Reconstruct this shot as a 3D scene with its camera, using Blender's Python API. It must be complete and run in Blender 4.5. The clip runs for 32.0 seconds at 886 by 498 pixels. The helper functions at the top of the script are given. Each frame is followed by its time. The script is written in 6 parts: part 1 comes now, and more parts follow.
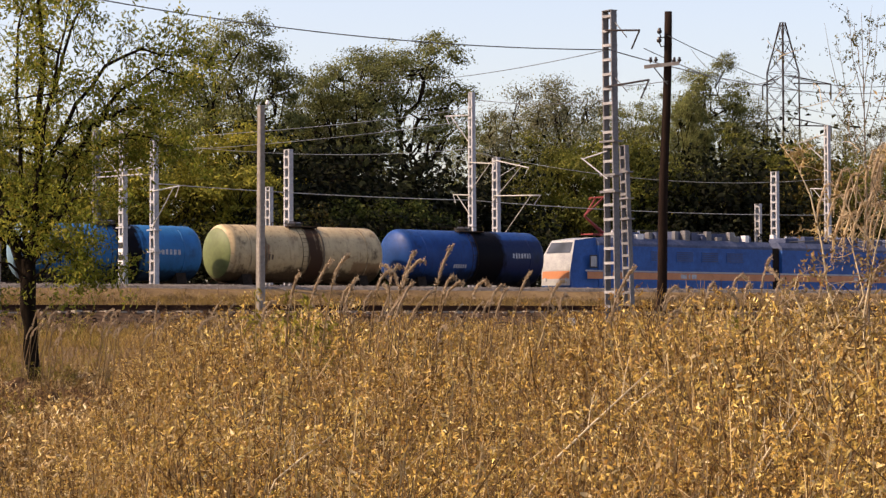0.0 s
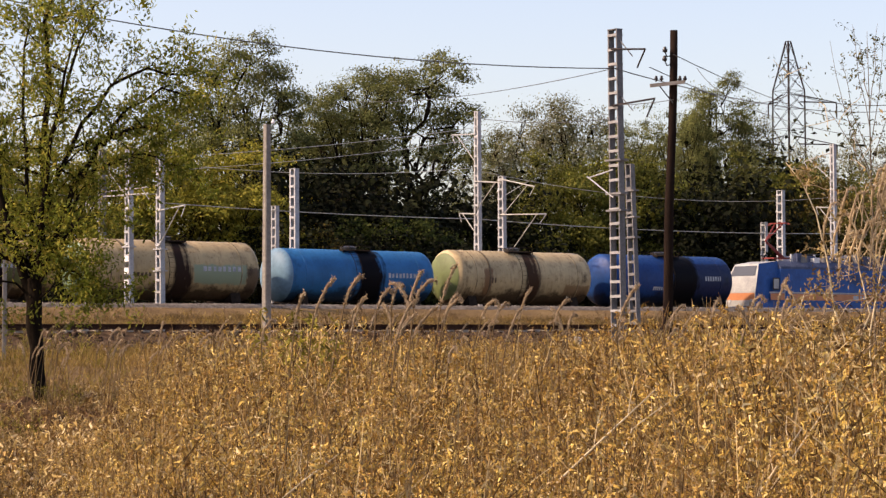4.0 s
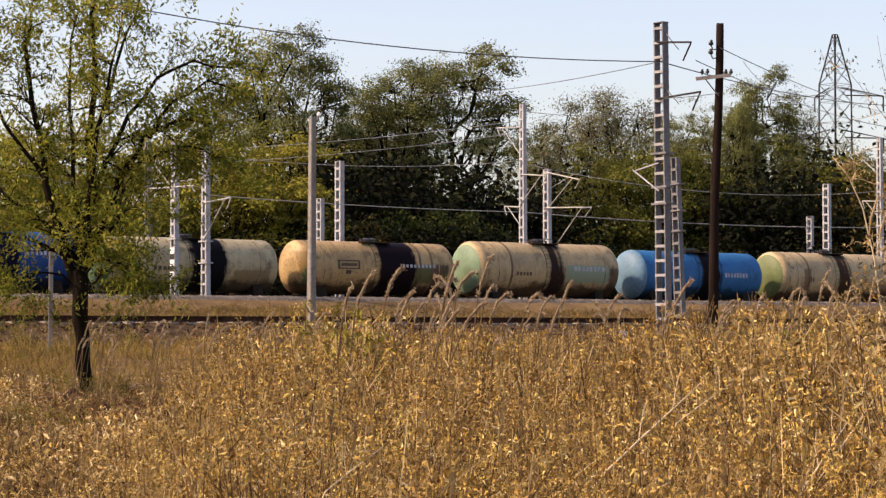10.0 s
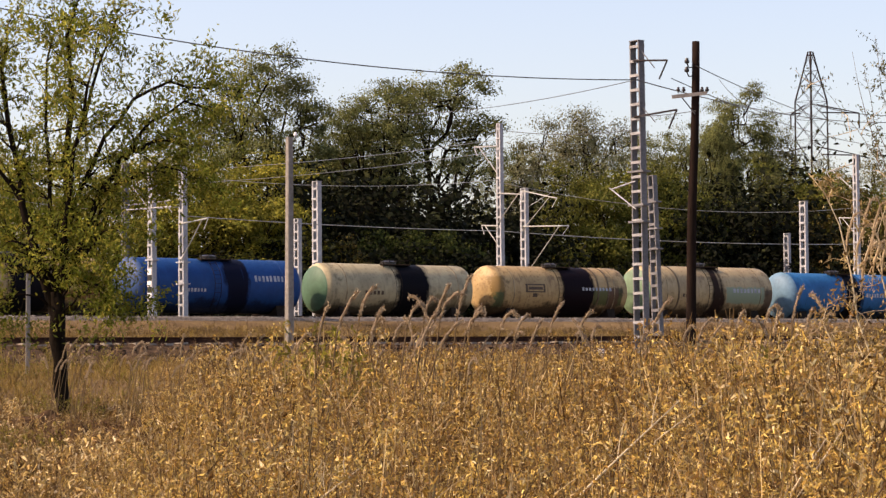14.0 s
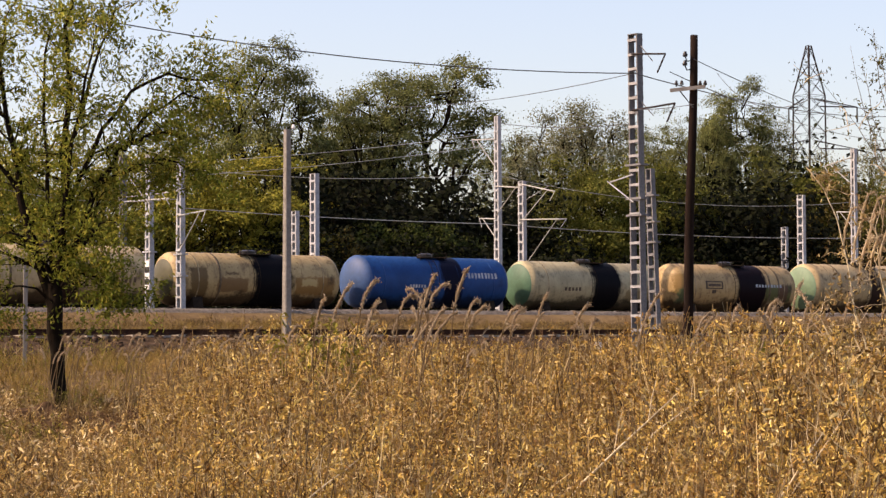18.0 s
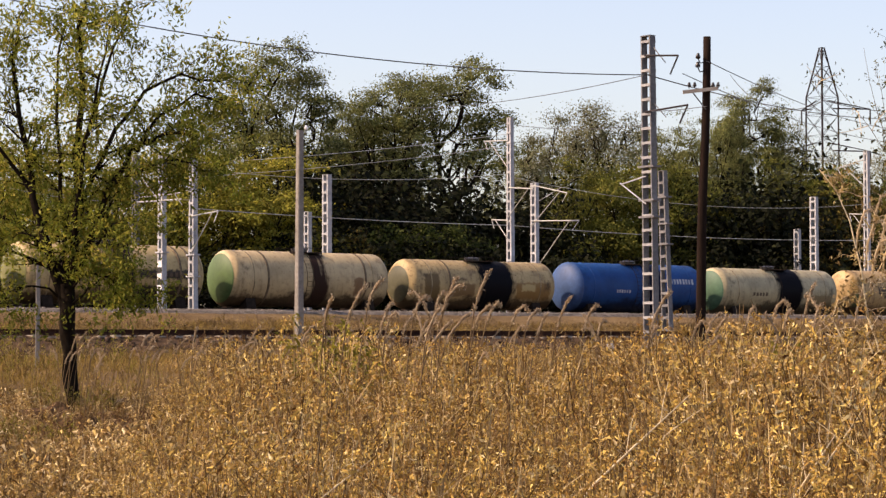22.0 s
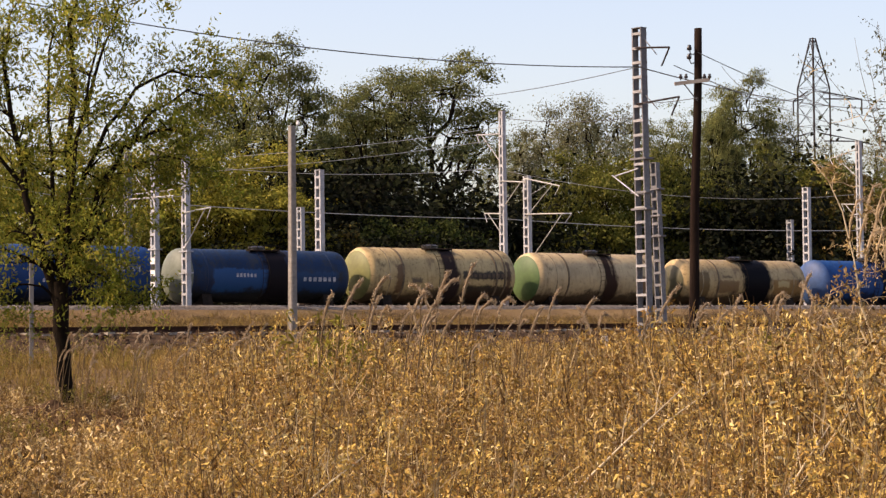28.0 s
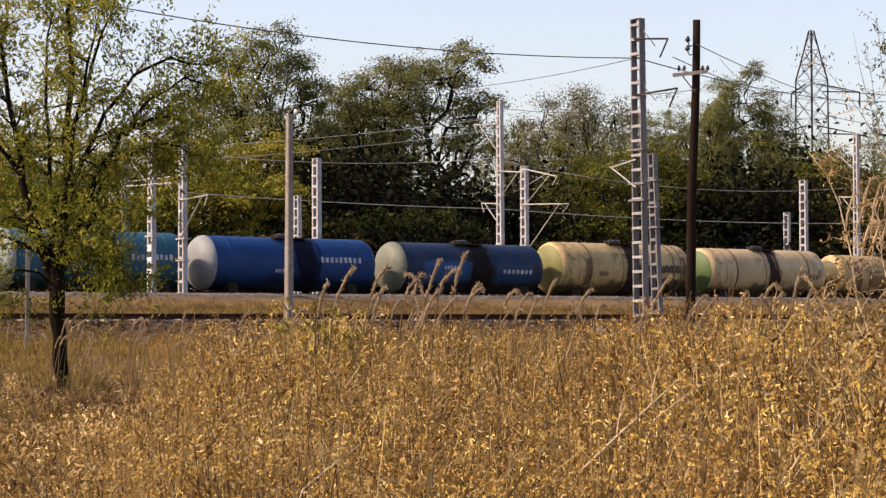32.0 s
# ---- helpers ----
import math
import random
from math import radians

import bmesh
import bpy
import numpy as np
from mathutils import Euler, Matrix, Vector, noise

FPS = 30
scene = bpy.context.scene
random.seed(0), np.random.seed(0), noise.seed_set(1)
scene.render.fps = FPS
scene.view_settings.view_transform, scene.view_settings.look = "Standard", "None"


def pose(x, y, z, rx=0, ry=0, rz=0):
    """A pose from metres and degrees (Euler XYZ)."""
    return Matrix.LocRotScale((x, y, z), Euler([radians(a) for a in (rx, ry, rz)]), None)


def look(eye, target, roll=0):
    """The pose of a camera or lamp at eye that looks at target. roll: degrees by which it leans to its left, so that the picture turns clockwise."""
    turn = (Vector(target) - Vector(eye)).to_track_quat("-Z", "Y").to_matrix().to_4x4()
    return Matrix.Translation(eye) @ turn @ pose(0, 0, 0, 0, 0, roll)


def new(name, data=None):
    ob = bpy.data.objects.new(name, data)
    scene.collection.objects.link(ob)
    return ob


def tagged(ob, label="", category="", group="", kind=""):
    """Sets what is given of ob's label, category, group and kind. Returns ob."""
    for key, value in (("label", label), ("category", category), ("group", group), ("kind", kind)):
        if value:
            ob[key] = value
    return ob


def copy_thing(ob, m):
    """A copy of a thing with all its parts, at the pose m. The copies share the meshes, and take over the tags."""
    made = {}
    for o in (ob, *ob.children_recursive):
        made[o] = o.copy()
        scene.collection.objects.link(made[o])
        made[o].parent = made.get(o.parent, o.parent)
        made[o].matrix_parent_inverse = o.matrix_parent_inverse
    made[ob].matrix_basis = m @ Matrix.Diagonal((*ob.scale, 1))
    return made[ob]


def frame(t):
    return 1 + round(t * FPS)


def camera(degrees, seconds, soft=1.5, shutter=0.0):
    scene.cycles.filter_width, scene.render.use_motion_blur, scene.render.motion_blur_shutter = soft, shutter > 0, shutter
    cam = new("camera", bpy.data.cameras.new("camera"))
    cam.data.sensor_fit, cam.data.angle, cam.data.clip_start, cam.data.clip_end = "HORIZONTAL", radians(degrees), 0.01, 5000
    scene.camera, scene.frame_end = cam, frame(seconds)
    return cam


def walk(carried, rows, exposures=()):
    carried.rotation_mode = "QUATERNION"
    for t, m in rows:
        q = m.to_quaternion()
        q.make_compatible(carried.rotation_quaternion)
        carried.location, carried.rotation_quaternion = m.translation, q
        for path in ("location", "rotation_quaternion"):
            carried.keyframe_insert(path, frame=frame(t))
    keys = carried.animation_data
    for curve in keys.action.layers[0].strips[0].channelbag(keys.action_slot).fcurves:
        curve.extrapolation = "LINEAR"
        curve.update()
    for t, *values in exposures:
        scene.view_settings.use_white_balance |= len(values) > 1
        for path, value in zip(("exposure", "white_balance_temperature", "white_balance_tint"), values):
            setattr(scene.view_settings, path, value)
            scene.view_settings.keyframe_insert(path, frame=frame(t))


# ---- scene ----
cam = camera(20.8, 32.0, soft=1.4)
EYE = 1.6
# seconds, turn to the right, tilt up and roll of the hand-held camera, in degrees
PATH = [
    (0, 0.983, 1.723, 0.181), (0.5, 1.004, 1.970, 0.175), (1, 0.892, 1.800, 0.302), (1.5, 0.807, 1.706, 0.341),
    (2, 1.011, 1.498, 0.343), (2.5, 1.073, 1.727, 0.688), (3, 0.946, 1.638, 0.386), (3.5, 0.876, 1.895, 0.243),
    (5.5, 0.688, 2.418, 0.247), (6, 0.409, 2.379, -0.001), (6.5, 0.586, 2.672, -0.230), (7, 0.498, 2.424, -0.299),
    (7.5, 0.364, 2.703, -0.348), (8, 0.085, 2.435, -0.585), (8.5, -0.108, 2.320, -0.154), (9, -0.001, 2.162, 0.017),
    (9.5, -0.222, 2.056, 0.264), (10, -0.224, 2.005, 0.038), (10.5, -0.581, 1.978, 0.324), (11, -0.538, 2.016, 0.085),
    (11.5, -0.758, 1.757, -0.057), (12, -0.618, 1.975, -0.137), (12.5, -0.505, 2.170, -0.411), (13, -0.190, 1.869, -0.150),
    (13.5, -0.426, 2.119, 0.326), (14, 0.310, 2.462, 0.421), (14.5, 0.258, 2.349, 0.270), (16.5, 0.195, 2.001, 0.168),
    (17, 0.242, 2.128, 0.237), (17.5, 0.299, 2.267, 0.199), (18, 0.366, 2.292, 0.253), (18.5, 0.376, 2.030, 0.350),
    (19, 0.386, 2.519, -0.045), (19.5, 0.367, 2.201, 0.157), (20, 0.473, 2.640, 0.087), (20.5, 0.325, 2.559, 0.249),
    (21, 0.126, 2.512, 0.113), (21.5, 0.019, 2.203, 0.133), (22, 0.073, 2.321, 0.096), (22.5, 0.061, 2.308, 0.014),
    (23, -0.224, 1.995, 0.458), (23.5, -0.290, 2.057, 0.073), (24, 0.109, 2.190, -0.103), (24.5, 0.351, 2.360, 0.094),
    (25, 0.241, 2.066, 0.252), (25.5, 0.431, 2.149, 0.221), (27.5, 0.237, 2.321, 0.491), (28, 0.236, 2.179, 0.664),
    (28.5, -0.036, 2.182, 0.451), (29, -0.174, 2.098, 0.783), (29.5, 0.349, 1.910, 0.210), (30, -0.326, 1.488, 0.516),
    (30.5, 0.255, 1.343, 0.686), (31, 0.510, 1.531, 0.401), (31.5, -0.137, 1.817, 0.446), (32, 0.313, 1.930, 0.189),
]
walk(cam, [(t, pose(0, 0, EYE, 90 + tilt, 0, -turn) @ pose(0, 0, 0, 0, 0, -roll)) for t, turn, tilt, roll in PATH], [(0.0, 0.67, 8200, 26), (32.0, 0.67, 8200, 26)])

# ---- light ----
SUN_ELEV, SUN_TURN = radians(40), radians(263)
world = bpy.data.worlds.new("sky")
scene.world = world
world.use_nodes = True
wn = world.node_tree.nodes
sky = wn.new("ShaderNodeTexSky")
sky.sky_type = "NISHITA"
sky.sun_disc = False
sky.sun_elevation, sky.sun_rotation = SUN_ELEV, SUN_TURN
sky.altitude, sky.air_density, sky.dust_density, sky.ozone_density = 150, 1.0, 2.3, 3.6
wn["Background"].inputs["Strength"].default_value = 0.166
world.node_tree.links.new(sky.outputs["Color"], wn["Background"].inputs["Color"])
sun = new("sun", bpy.data.lights.new("sun", "SUN"))
sun.data.energy, sun.data.angle, sun.data.color = 3.75, radians(0.53), (1.0, 0.88, 0.70)
to_sun = Vector((math.sin(SUN_TURN) * math.cos(SUN_ELEV), math.cos(SUN_TURN) * math.cos(SUN_ELEV), math.sin(SUN_ELEV)))
sun.matrix_world = look(to_sun * 300, (0, 0, 0))

# ---- materials ----
def mat(name, rough=0.7, metal=0.0, spec=0.4):
    m = bpy.data.materials.new(name)
    m.use_nodes = True
    b = m.node_tree.nodes["Principled BSDF"]
    b.inputs["Roughness"].default_value = rough
    b.inputs["Metallic"].default_value = metal
    b.inputs["Specular IOR Level"].default_value = spec
    return m, m.node_tree.nodes, m.node_tree.links, b


def noise_node(n, l, scale, detail=4.0, rough=0.6, coord="Object", stretch=None):
    tc = n.new("ShaderNodeTexCoord")
    t = n.new("ShaderNodeTexNoise")
    t.inputs["Scale"].default_value, t.inputs["Detail"].default_value, t.inputs["Roughness"].default_value = scale, detail, rough
    if stretch:
        mp = n.new("ShaderNodeMapping")
        mp.inputs["Scale"].default_value = stretch
        l.new(tc.outputs[coord], mp.inputs["Vector"])
        l.new(mp.outputs["Vector"], t.inputs["Vector"])
    else:
        l.new(tc.outputs[coord], t.inputs["Vector"])
    return t


def ramp_node(n, stops):
    r = n.new("ShaderNodeValToRGB")
    e = r.color_ramp.elements
    while len(e) < len(stops):
        e.new(0.5)
    for i, (p, c) in enumerate(stops):
        e[i].position, e[i].color = p, (*c, 1) if len(c) == 3 else c
    return r


def mix_node(n, l, fac, a, b, blend="MIX"):
    m = n.new("ShaderNodeMix")
    m.data_type, m.blend_type = "RGBA", blend
    for k, v in ((0, fac), (6, a), (7, b)):
        if hasattr(v, "links"):
            l.new(v, m.inputs[k])
        elif k == 0:
            m.inputs[k].default_value = v
        else:
            m.inputs[k].default_value = (*v, 1)
    return m.outputs[2]


def math_node(n, l, op, a, b=0.0, clamp=False):
    m = n.new("ShaderNodeMath")
    m.operation, m.use_clamp = op, clamp
    for k, v in ((0, a), (1, b)):
        if hasattr(v, "links"):
            l.new(v, m.inputs[k])
        else:
            m.inputs[k].default_value = v
    return m.outputs[0]


def bump_node(n, l, b, height, strength=0.3, dist=0.02):
    u = n.new("ShaderNodeBump")
    u.inputs["Strength"].default_value, u.inputs["Distance"].default_value = strength, dist
    l.new(height, u.inputs["Height"])
    l.new(u.outputs["Normal"], b.inputs["Normal"])


def plain(name, dark, light, scale=3.0, rough=0.7, metal=0.0, bump=0.2, dist=0.01, fine=8.0, coord="Object", stretch=None):
    """A surface whose colour wanders between two tones at two scales."""
    m, n, l, b = mat(name, rough, metal, 0.4 if rough < 0.9 else 0.06)
    a = noise_node(n, l, scale, 5, 0.65, coord, stretch)
    f = noise_node(n, l, scale * fine, 3, 0.6, coord, stretch)
    s = math_node(n, l, "ADD", math_node(n, l, "MULTIPLY", a.outputs["Fac"], 0.65), math_node(n, l, "MULTIPLY", f.outputs["Fac"], 0.35))
    r = ramp_node(n, [(0.32, dark), (0.68, light)])
    l.new(s, r.inputs["Fac"])
    l.new(r.outputs["Color"], b.inputs["Base Color"])
    if bump:
        bump_node(n, l, b, f.outputs["Fac"], bump, dist)
    return m


def leafy(name, stops, through_light=0.35, rough=0.55, patch=0.25, patch_tone=(0.5, 0.5, 0.5)):
    """Leaves: each its own tone, lit from behind as well, in patches of darker and lighter growth."""
    m, n, l, b = mat(name, rough, 0, 0.1)
    g = n.new("ShaderNodeNewGeometry")
    r = ramp_node(n, stops)
    l.new(g.outputs["Random Per Island"], r.inputs["Fac"])
    w = noise_node(n, l, patch, 2, 0.5)
    wr = ramp_node(n, [(0.38, patch_tone), (0.62, (1, 1, 1))])
    l.new(w.outputs["Fac"], wr.inputs["Fac"])
    c = mix_node(n, l, 1.0, r.outputs["Color"], wr.outputs["Color"], "MULTIPLY")
    w2 = noise_node(n, l, patch * 6, 2, 0.5)
    wr2 = ramp_node(n, [(0.40, (0.68, 0.63, 0.63)), (0.60, (1.1, 1.08, 1.06))])
    l.new(w2.outputs["Fac"], wr2.inputs["Fac"])
    c = mix_node(n, l, 1.0, c, wr2.outputs["Color"], "MULTIPLY")
    l.new(c, b.inputs["Base Color"])
    t = n.new("ShaderNodeBsdfTranslucent")
    l.new(c, t.inputs["Color"])
    mx = n.new("ShaderNodeMixShader")
    mx.inputs["Fac"].default_value = through_light
    l.new(b.outputs["BSDF"], mx.inputs[1])
    l.new(t.outputs["BSDF"], mx.inputs[2])
    l.new(mx.outputs["Shader"], n["Material Output"].inputs["Surface"])
    return m


def tank_paint(name, base, dirt, band=None, patches=(), dirt_amount=0.5, rough=0.45):
    """Weathered paint of a tank: dirt, streaks that run down from the top, a darkened belly, and the oil spilled round
    the hatch.
    band: (start, end, colour) along the tank; patches: (x0, x1, z0, z1, colour) of old lettering fields on the sides."""
    m, n, l, b = mat(name, rough, 0, 0.2)
    tc = n.new("ShaderNodeTexCoord")
    sep = n.new("ShaderNodeSeparateXYZ")
    l.new(tc.outputs["Object"], sep.inputs["Vector"])
    x, z = sep.outputs["X"], sep.outputs["Z"]
    big = noise_node(n, l, 0.55, 5, 0.65)
    fine = noise_node(n, l, 5.0, 4, 0.7)
    streak = noise_node(n, l, 1.0, 4, 0.6, stretch=(3.2, 0.25, 0.25))
    drip = noise_node(n, l, 1.0, 3, 0.5, stretch=(3.5, 0.9, 0.9))
    shade = ramp_node(n, [(0.3, tuple(0.72 * v for v in base)), (0.7, tuple(min(1, 1.14 * v) for v in base))])
    l.new(big.outputs["Fac"], shade.inputs["Fac"])
    col = shade.outputs["Color"]
    blot = noise_node(n, l, 1.3, 6, 0.7)
    bl = ramp_node(n, [(0.52, (0, 0, 0)), (0.68, (1, 1, 1))])
    l.new(blot.outputs["Fac"], bl.inputs["Fac"])
    col = mix_node(n, l, math_node(n, l, "MULTIPLY", bl.outputs["Color"], dirt_amount), col, tuple(0.55 * a + 0.45 * c for a, c in zip(dirt, base)))
    st = ramp_node(n, [(0.5, (0, 0, 0)), (0.68, (1, 1, 1))])
    l.new(streak.outputs["Fac"], st.inputs["Fac"])
    thin = math_node(n, l, "MULTIPLY", math_node(n, l, "MULTIPLY", st.outputs["Color"], bl.outputs["Color"]), dirt_amount)
    col = mix_node(n, l, math_node(n, l, "ADD", thin, math_node(n, l, "MULTIPLY", st.outputs["Color"], dirt_amount * 0.34)), col, dirt)
    runs = ramp_node(n, [(0.56, (0, 0, 0)), (0.70, (1, 1, 1))])
    l.new(drip.outputs["Fac"], runs.inputs["Fac"])
    col = mix_node(n, l, math_node(n, l, "MULTIPLY", math_node(n, l, "MULTIPLY", runs.outputs["Color"], big.outputs["Fac"]), dirt_amount * 1.1, True), col, tuple(0.8 * v for v in dirt))
    sp = ramp_node(n, [(0.56, (0, 0, 0)), (0.66, (1, 1, 1))])
    l.new(fine.outputs["Fac"], sp.inputs["Fac"])
    col = mix_node(n, l, math_node(n, l, "MULTIPLY", sp.outputs["Color"], dirt_amount * 0.75), col, dirt)
    for x0, x1, z0, z1, c in patches:
        wob = math_node(n, l, "MULTIPLY", math_node(n, l, "SUBTRACT", math_node(n, l, "ADD", fine.outputs["Fac"], big.outputs["Fac"]), 1.0), 0.45)
        xx, zz = math_node(n, l, "ADD", x, wob), math_node(n, l, "ADD", z, wob)
        inside = 1.0
        for v, lo, hi in ((xx, x0, x1), (zz, z0, z1)):
            k = math_node(n, l, "MULTIPLY", math_node(n, l, "SUBTRACT", (hi - lo) / 2, math_node(n, l, "ABSOLUTE", math_node(n, l, "SUBTRACT", v, (lo + hi) / 2))), 9.0, True)
            inside = k if inside == 1.0 else math_node(n, l, "MULTIPLY", inside, k)
        col = mix_node(n, l, math_node(n, l, "MULTIPLY", inside, 0.93), col, c)
    # belly: ragged oily grime, with the underside's shade painted into the same darkening
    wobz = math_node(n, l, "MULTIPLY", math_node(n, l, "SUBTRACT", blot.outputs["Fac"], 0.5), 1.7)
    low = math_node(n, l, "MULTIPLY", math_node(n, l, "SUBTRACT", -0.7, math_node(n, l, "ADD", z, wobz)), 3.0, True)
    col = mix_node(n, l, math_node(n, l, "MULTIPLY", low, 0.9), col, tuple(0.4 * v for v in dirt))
    # grime gathers along the end seams
    seam = math_node(n, l, "SUBTRACT", 1.0, math_node(n, l, "MULTIPLY", math_node(n, l, "ABSOLUTE", math_node(n, l, "SUBTRACT", math_node(n, l, "ABSOLUTE", math_node(n, l, "ADD", x, math_node(n, l, "SUBTRACT", streak.outputs["Fac"], 0.5))), 4.45)), 2.4), True)
    grime = ramp_node(n, [(0.46, (0, 0, 0)), (0.60, (1, 1, 1))])
    l.new(blot.outputs["Fac"], grime.inputs["Fac"])
    col = mix_node(n, l, math_node(n, l, "MULTIPLY", math_node(n, l, "MULTIPLY", seam, grime.outputs["Color"]), min(0.9, dirt_amount * 1.5)), col, tuple(0.35 * v for v in dirt))
    if band:
        lo, hi, c = band
        wob = math_node(n, l, "MULTIPLY", math_node(n, l, "SUBTRACT", streak.outputs["Fac"], 0.5), 0.9)
        wob = math_node(n, l, "ADD", wob, math_node(n, l, "MULTIPLY", math_node(n, l, "SUBTRACT", big.outputs["Fac"], 0.5), 1.2))
        wob = math_node(n, l, "ADD", wob, math_node(n, l, "MULTIPLY", math_node(n, l, "SUBTRACT", drip.outputs["Fac"], 0.5), 0.9))
        xx = math_node(n, l, "ADD", x, wob)
        d = math_node(n, l, "ABSOLUTE", math_node(n, l, "SUBTRACT", xx, (lo + hi) / 2))
        k = math_node(n, l, "MULTIPLY", math_node(n, l, "SUBTRACT", (hi - lo) / 2 + 0.22, d), 3.2, True)
        col = mix_node(n, l, k, col, c)
        l.new(math_node(n, l, "SUBTRACT", 0.2, math_node(n, l, "MULTIPLY", k, 0.17)), b.inputs["Specular IOR Level"])
    l.new(col, b.inputs["Base Color"])
    rr = ramp_node(n, [(0.3, (rough - 0.1,) * 3), (0.7, (rough + 0.2,) * 3)])
    l.new(fine.outputs["Fac"], rr.inputs["Fac"])
    l.new(rr.outputs["Color"], b.inputs["Roughness"])
    bump_node(n, l, b, big.outputs["Fac"], 0.25, 0.03)
    return m


M_GRASSGROUND = plain("dry_grass_ground", (0.06, 0.036, 0.019), (0.22, 0.148, 0.072), 0.35, 0.95, 0, 0.6, 0.06, 14)
M_BALLAST = plain("ballast_gravel", (0.045, 0.038, 0.032), (0.27, 0.235, 0.20), 3.0, 0.95, 0, 1.0, 0.08, 5)
M_DARKBALLAST = plain("old_ballast", (0.012, 0.0075, 0.005), (0.13, 0.082, 0.048), 1.6, 0.95, 0, 1.0, 0.08, 4)
M_RAIL = plain("rusty_rail", (0.018, 0.009, 0.007), (0.07, 0.034, 0.022), 3, 0.92, 0.0, 0.1)
M_SLEEPER = plain("concrete_sleeper", (0.17, 0.14, 0.11), (0.40, 0.36, 0.30), 2, 0.9)
M_MAST = plain("silver_paint", (0.22, 0.23, 0.245), (0.46, 0.47, 0.49), 1.5, 0.6, 0.1, 0.1)
M_MASTOLD = plain("dull_galvanised_steel", (0.07, 0.068, 0.072), (0.20, 0.20, 0.205), 1.5, 0.6, 0.15, 0.1)
M_CONCRETE = plain("weathered_concrete", (0.13, 0.12, 0.105), (0.29, 0.27, 0.245), 1.3, 0.9, 0, 0.3)
M_TARPOLE = plain("tarred_wood", (0.006, 0.004, 0.0035), (0.026, 0.016, 0.012), 1.2, 0.95, 0, 0.5, 0.02, 6, "Object", (4, 4, 0.5))
# near mast's battens: sunlight on them is put into a lighter steel tone
M_BATTEN = plain("sunlit_batten_steel", (0.16, 0.16, 0.165), (0.38, 0.38, 0.385), 1.5, 0.6, 0.1, 0.1)
M_WHITEMARK = plain("white_paint", (0.66, 0.66, 0.64), (0.82, 0.82, 0.80), 3, 0.6)
M_BLACKMARK = plain("black_paint", (0.012, 0.012, 0.012), (0.04, 0.04, 0.04), 3, 0.6)
M_WIRE = plain("weathered_wire", (0.045, 0.045, 0.048), (0.10, 0.10, 0.10), 2, 0.6, 0.5, 0)
M_WIREPALE = plain("bright_copper_wire", (0.30, 0.30, 0.28), (0.46, 0.46, 0.43), 2, 0.5, 0.3, 0)
M_GLASSINS = plain("brown_porcelain", (0.009, 0.008, 0.009), (0.026, 0.02, 0.02), 3, 0.35)
M_PALEINS = plain("white_porcelain", (0.5, 0.5, 0.5), (0.7, 0.7, 0.7), 3, 0.25)
M_LATTICE = plain("dark_steel_tower", (0.018, 0.016, 0.017), (0.05, 0.042, 0.042), 1, 0.9, 0, 0)
M_UNDER = plain("grimy_underframe", (0.010, 0.008, 0.007), (0.038, 0.028, 0.022), 2, 0.92, 0.0, 0.3)
M_WHEEL = plain("wheel_steel", (0.05, 0.04, 0.035), (0.14, 0.10, 0.08), 3, 0.5, 0.6, 0.1)
M_OIL = plain("oil_black", (0.008, 0.008, 0.009), (0.04, 0.03, 0.025), 2, 0.4, 0, 0.3)
M_LETTER = plain("faded_white_lettering", (0.12, 0.15, 0.19), (0.52, 0.54, 0.56), 3, 0.7, 0, 0)
M_SEAM = plain("rusty_seam", (0.05, 0.03, 0.018), (0.44, 0.34, 0.19), 1.1, 0.7, 0, 0)
M_STRAPDARK = plain("dark_brown_strap", (0.03, 0.018, 0.012), (0.20, 0.14, 0.08), 1.3, 0.8, 0, 0.1)
M_LETTERDARK = plain("dark_brown_lettering", (0.03, 0.02, 0.013), (0.12, 0.075, 0.045), 4, 0.7, 0, 0)
M_BARK = plain("dark_elm_bark", (0.005, 0.0036, 0.0026), (0.024, 0.017, 0.0115), 3, 0.95, 0, 0.9, 0.03, 5, "Object", (3, 3, 0.6))
M_REED = leafy("pale_reed_heads", [(0.0, (0.46, 0.36, 0.22)), (0.5, (0.68, 0.55, 0.36)), (1.0, (0.82, 0.72, 0.52))], 0.45, 0.7, 0.25, (0.75, 0.75, 0.75))
M_STALK = leafy("dry_stalks", [(0.0, (0.09, 0.05, 0.022)), (0.6, (0.31, 0.20, 0.085)), (1.0, (0.70, 0.56, 0.30))], 0.12, 0.7)
M_REEDSTEM = leafy("pale_reed_stems", [(0.0, (0.17, 0.11, 0.055)), (1.0, (0.38, 0.28, 0.15))], 0.2, 0.7)

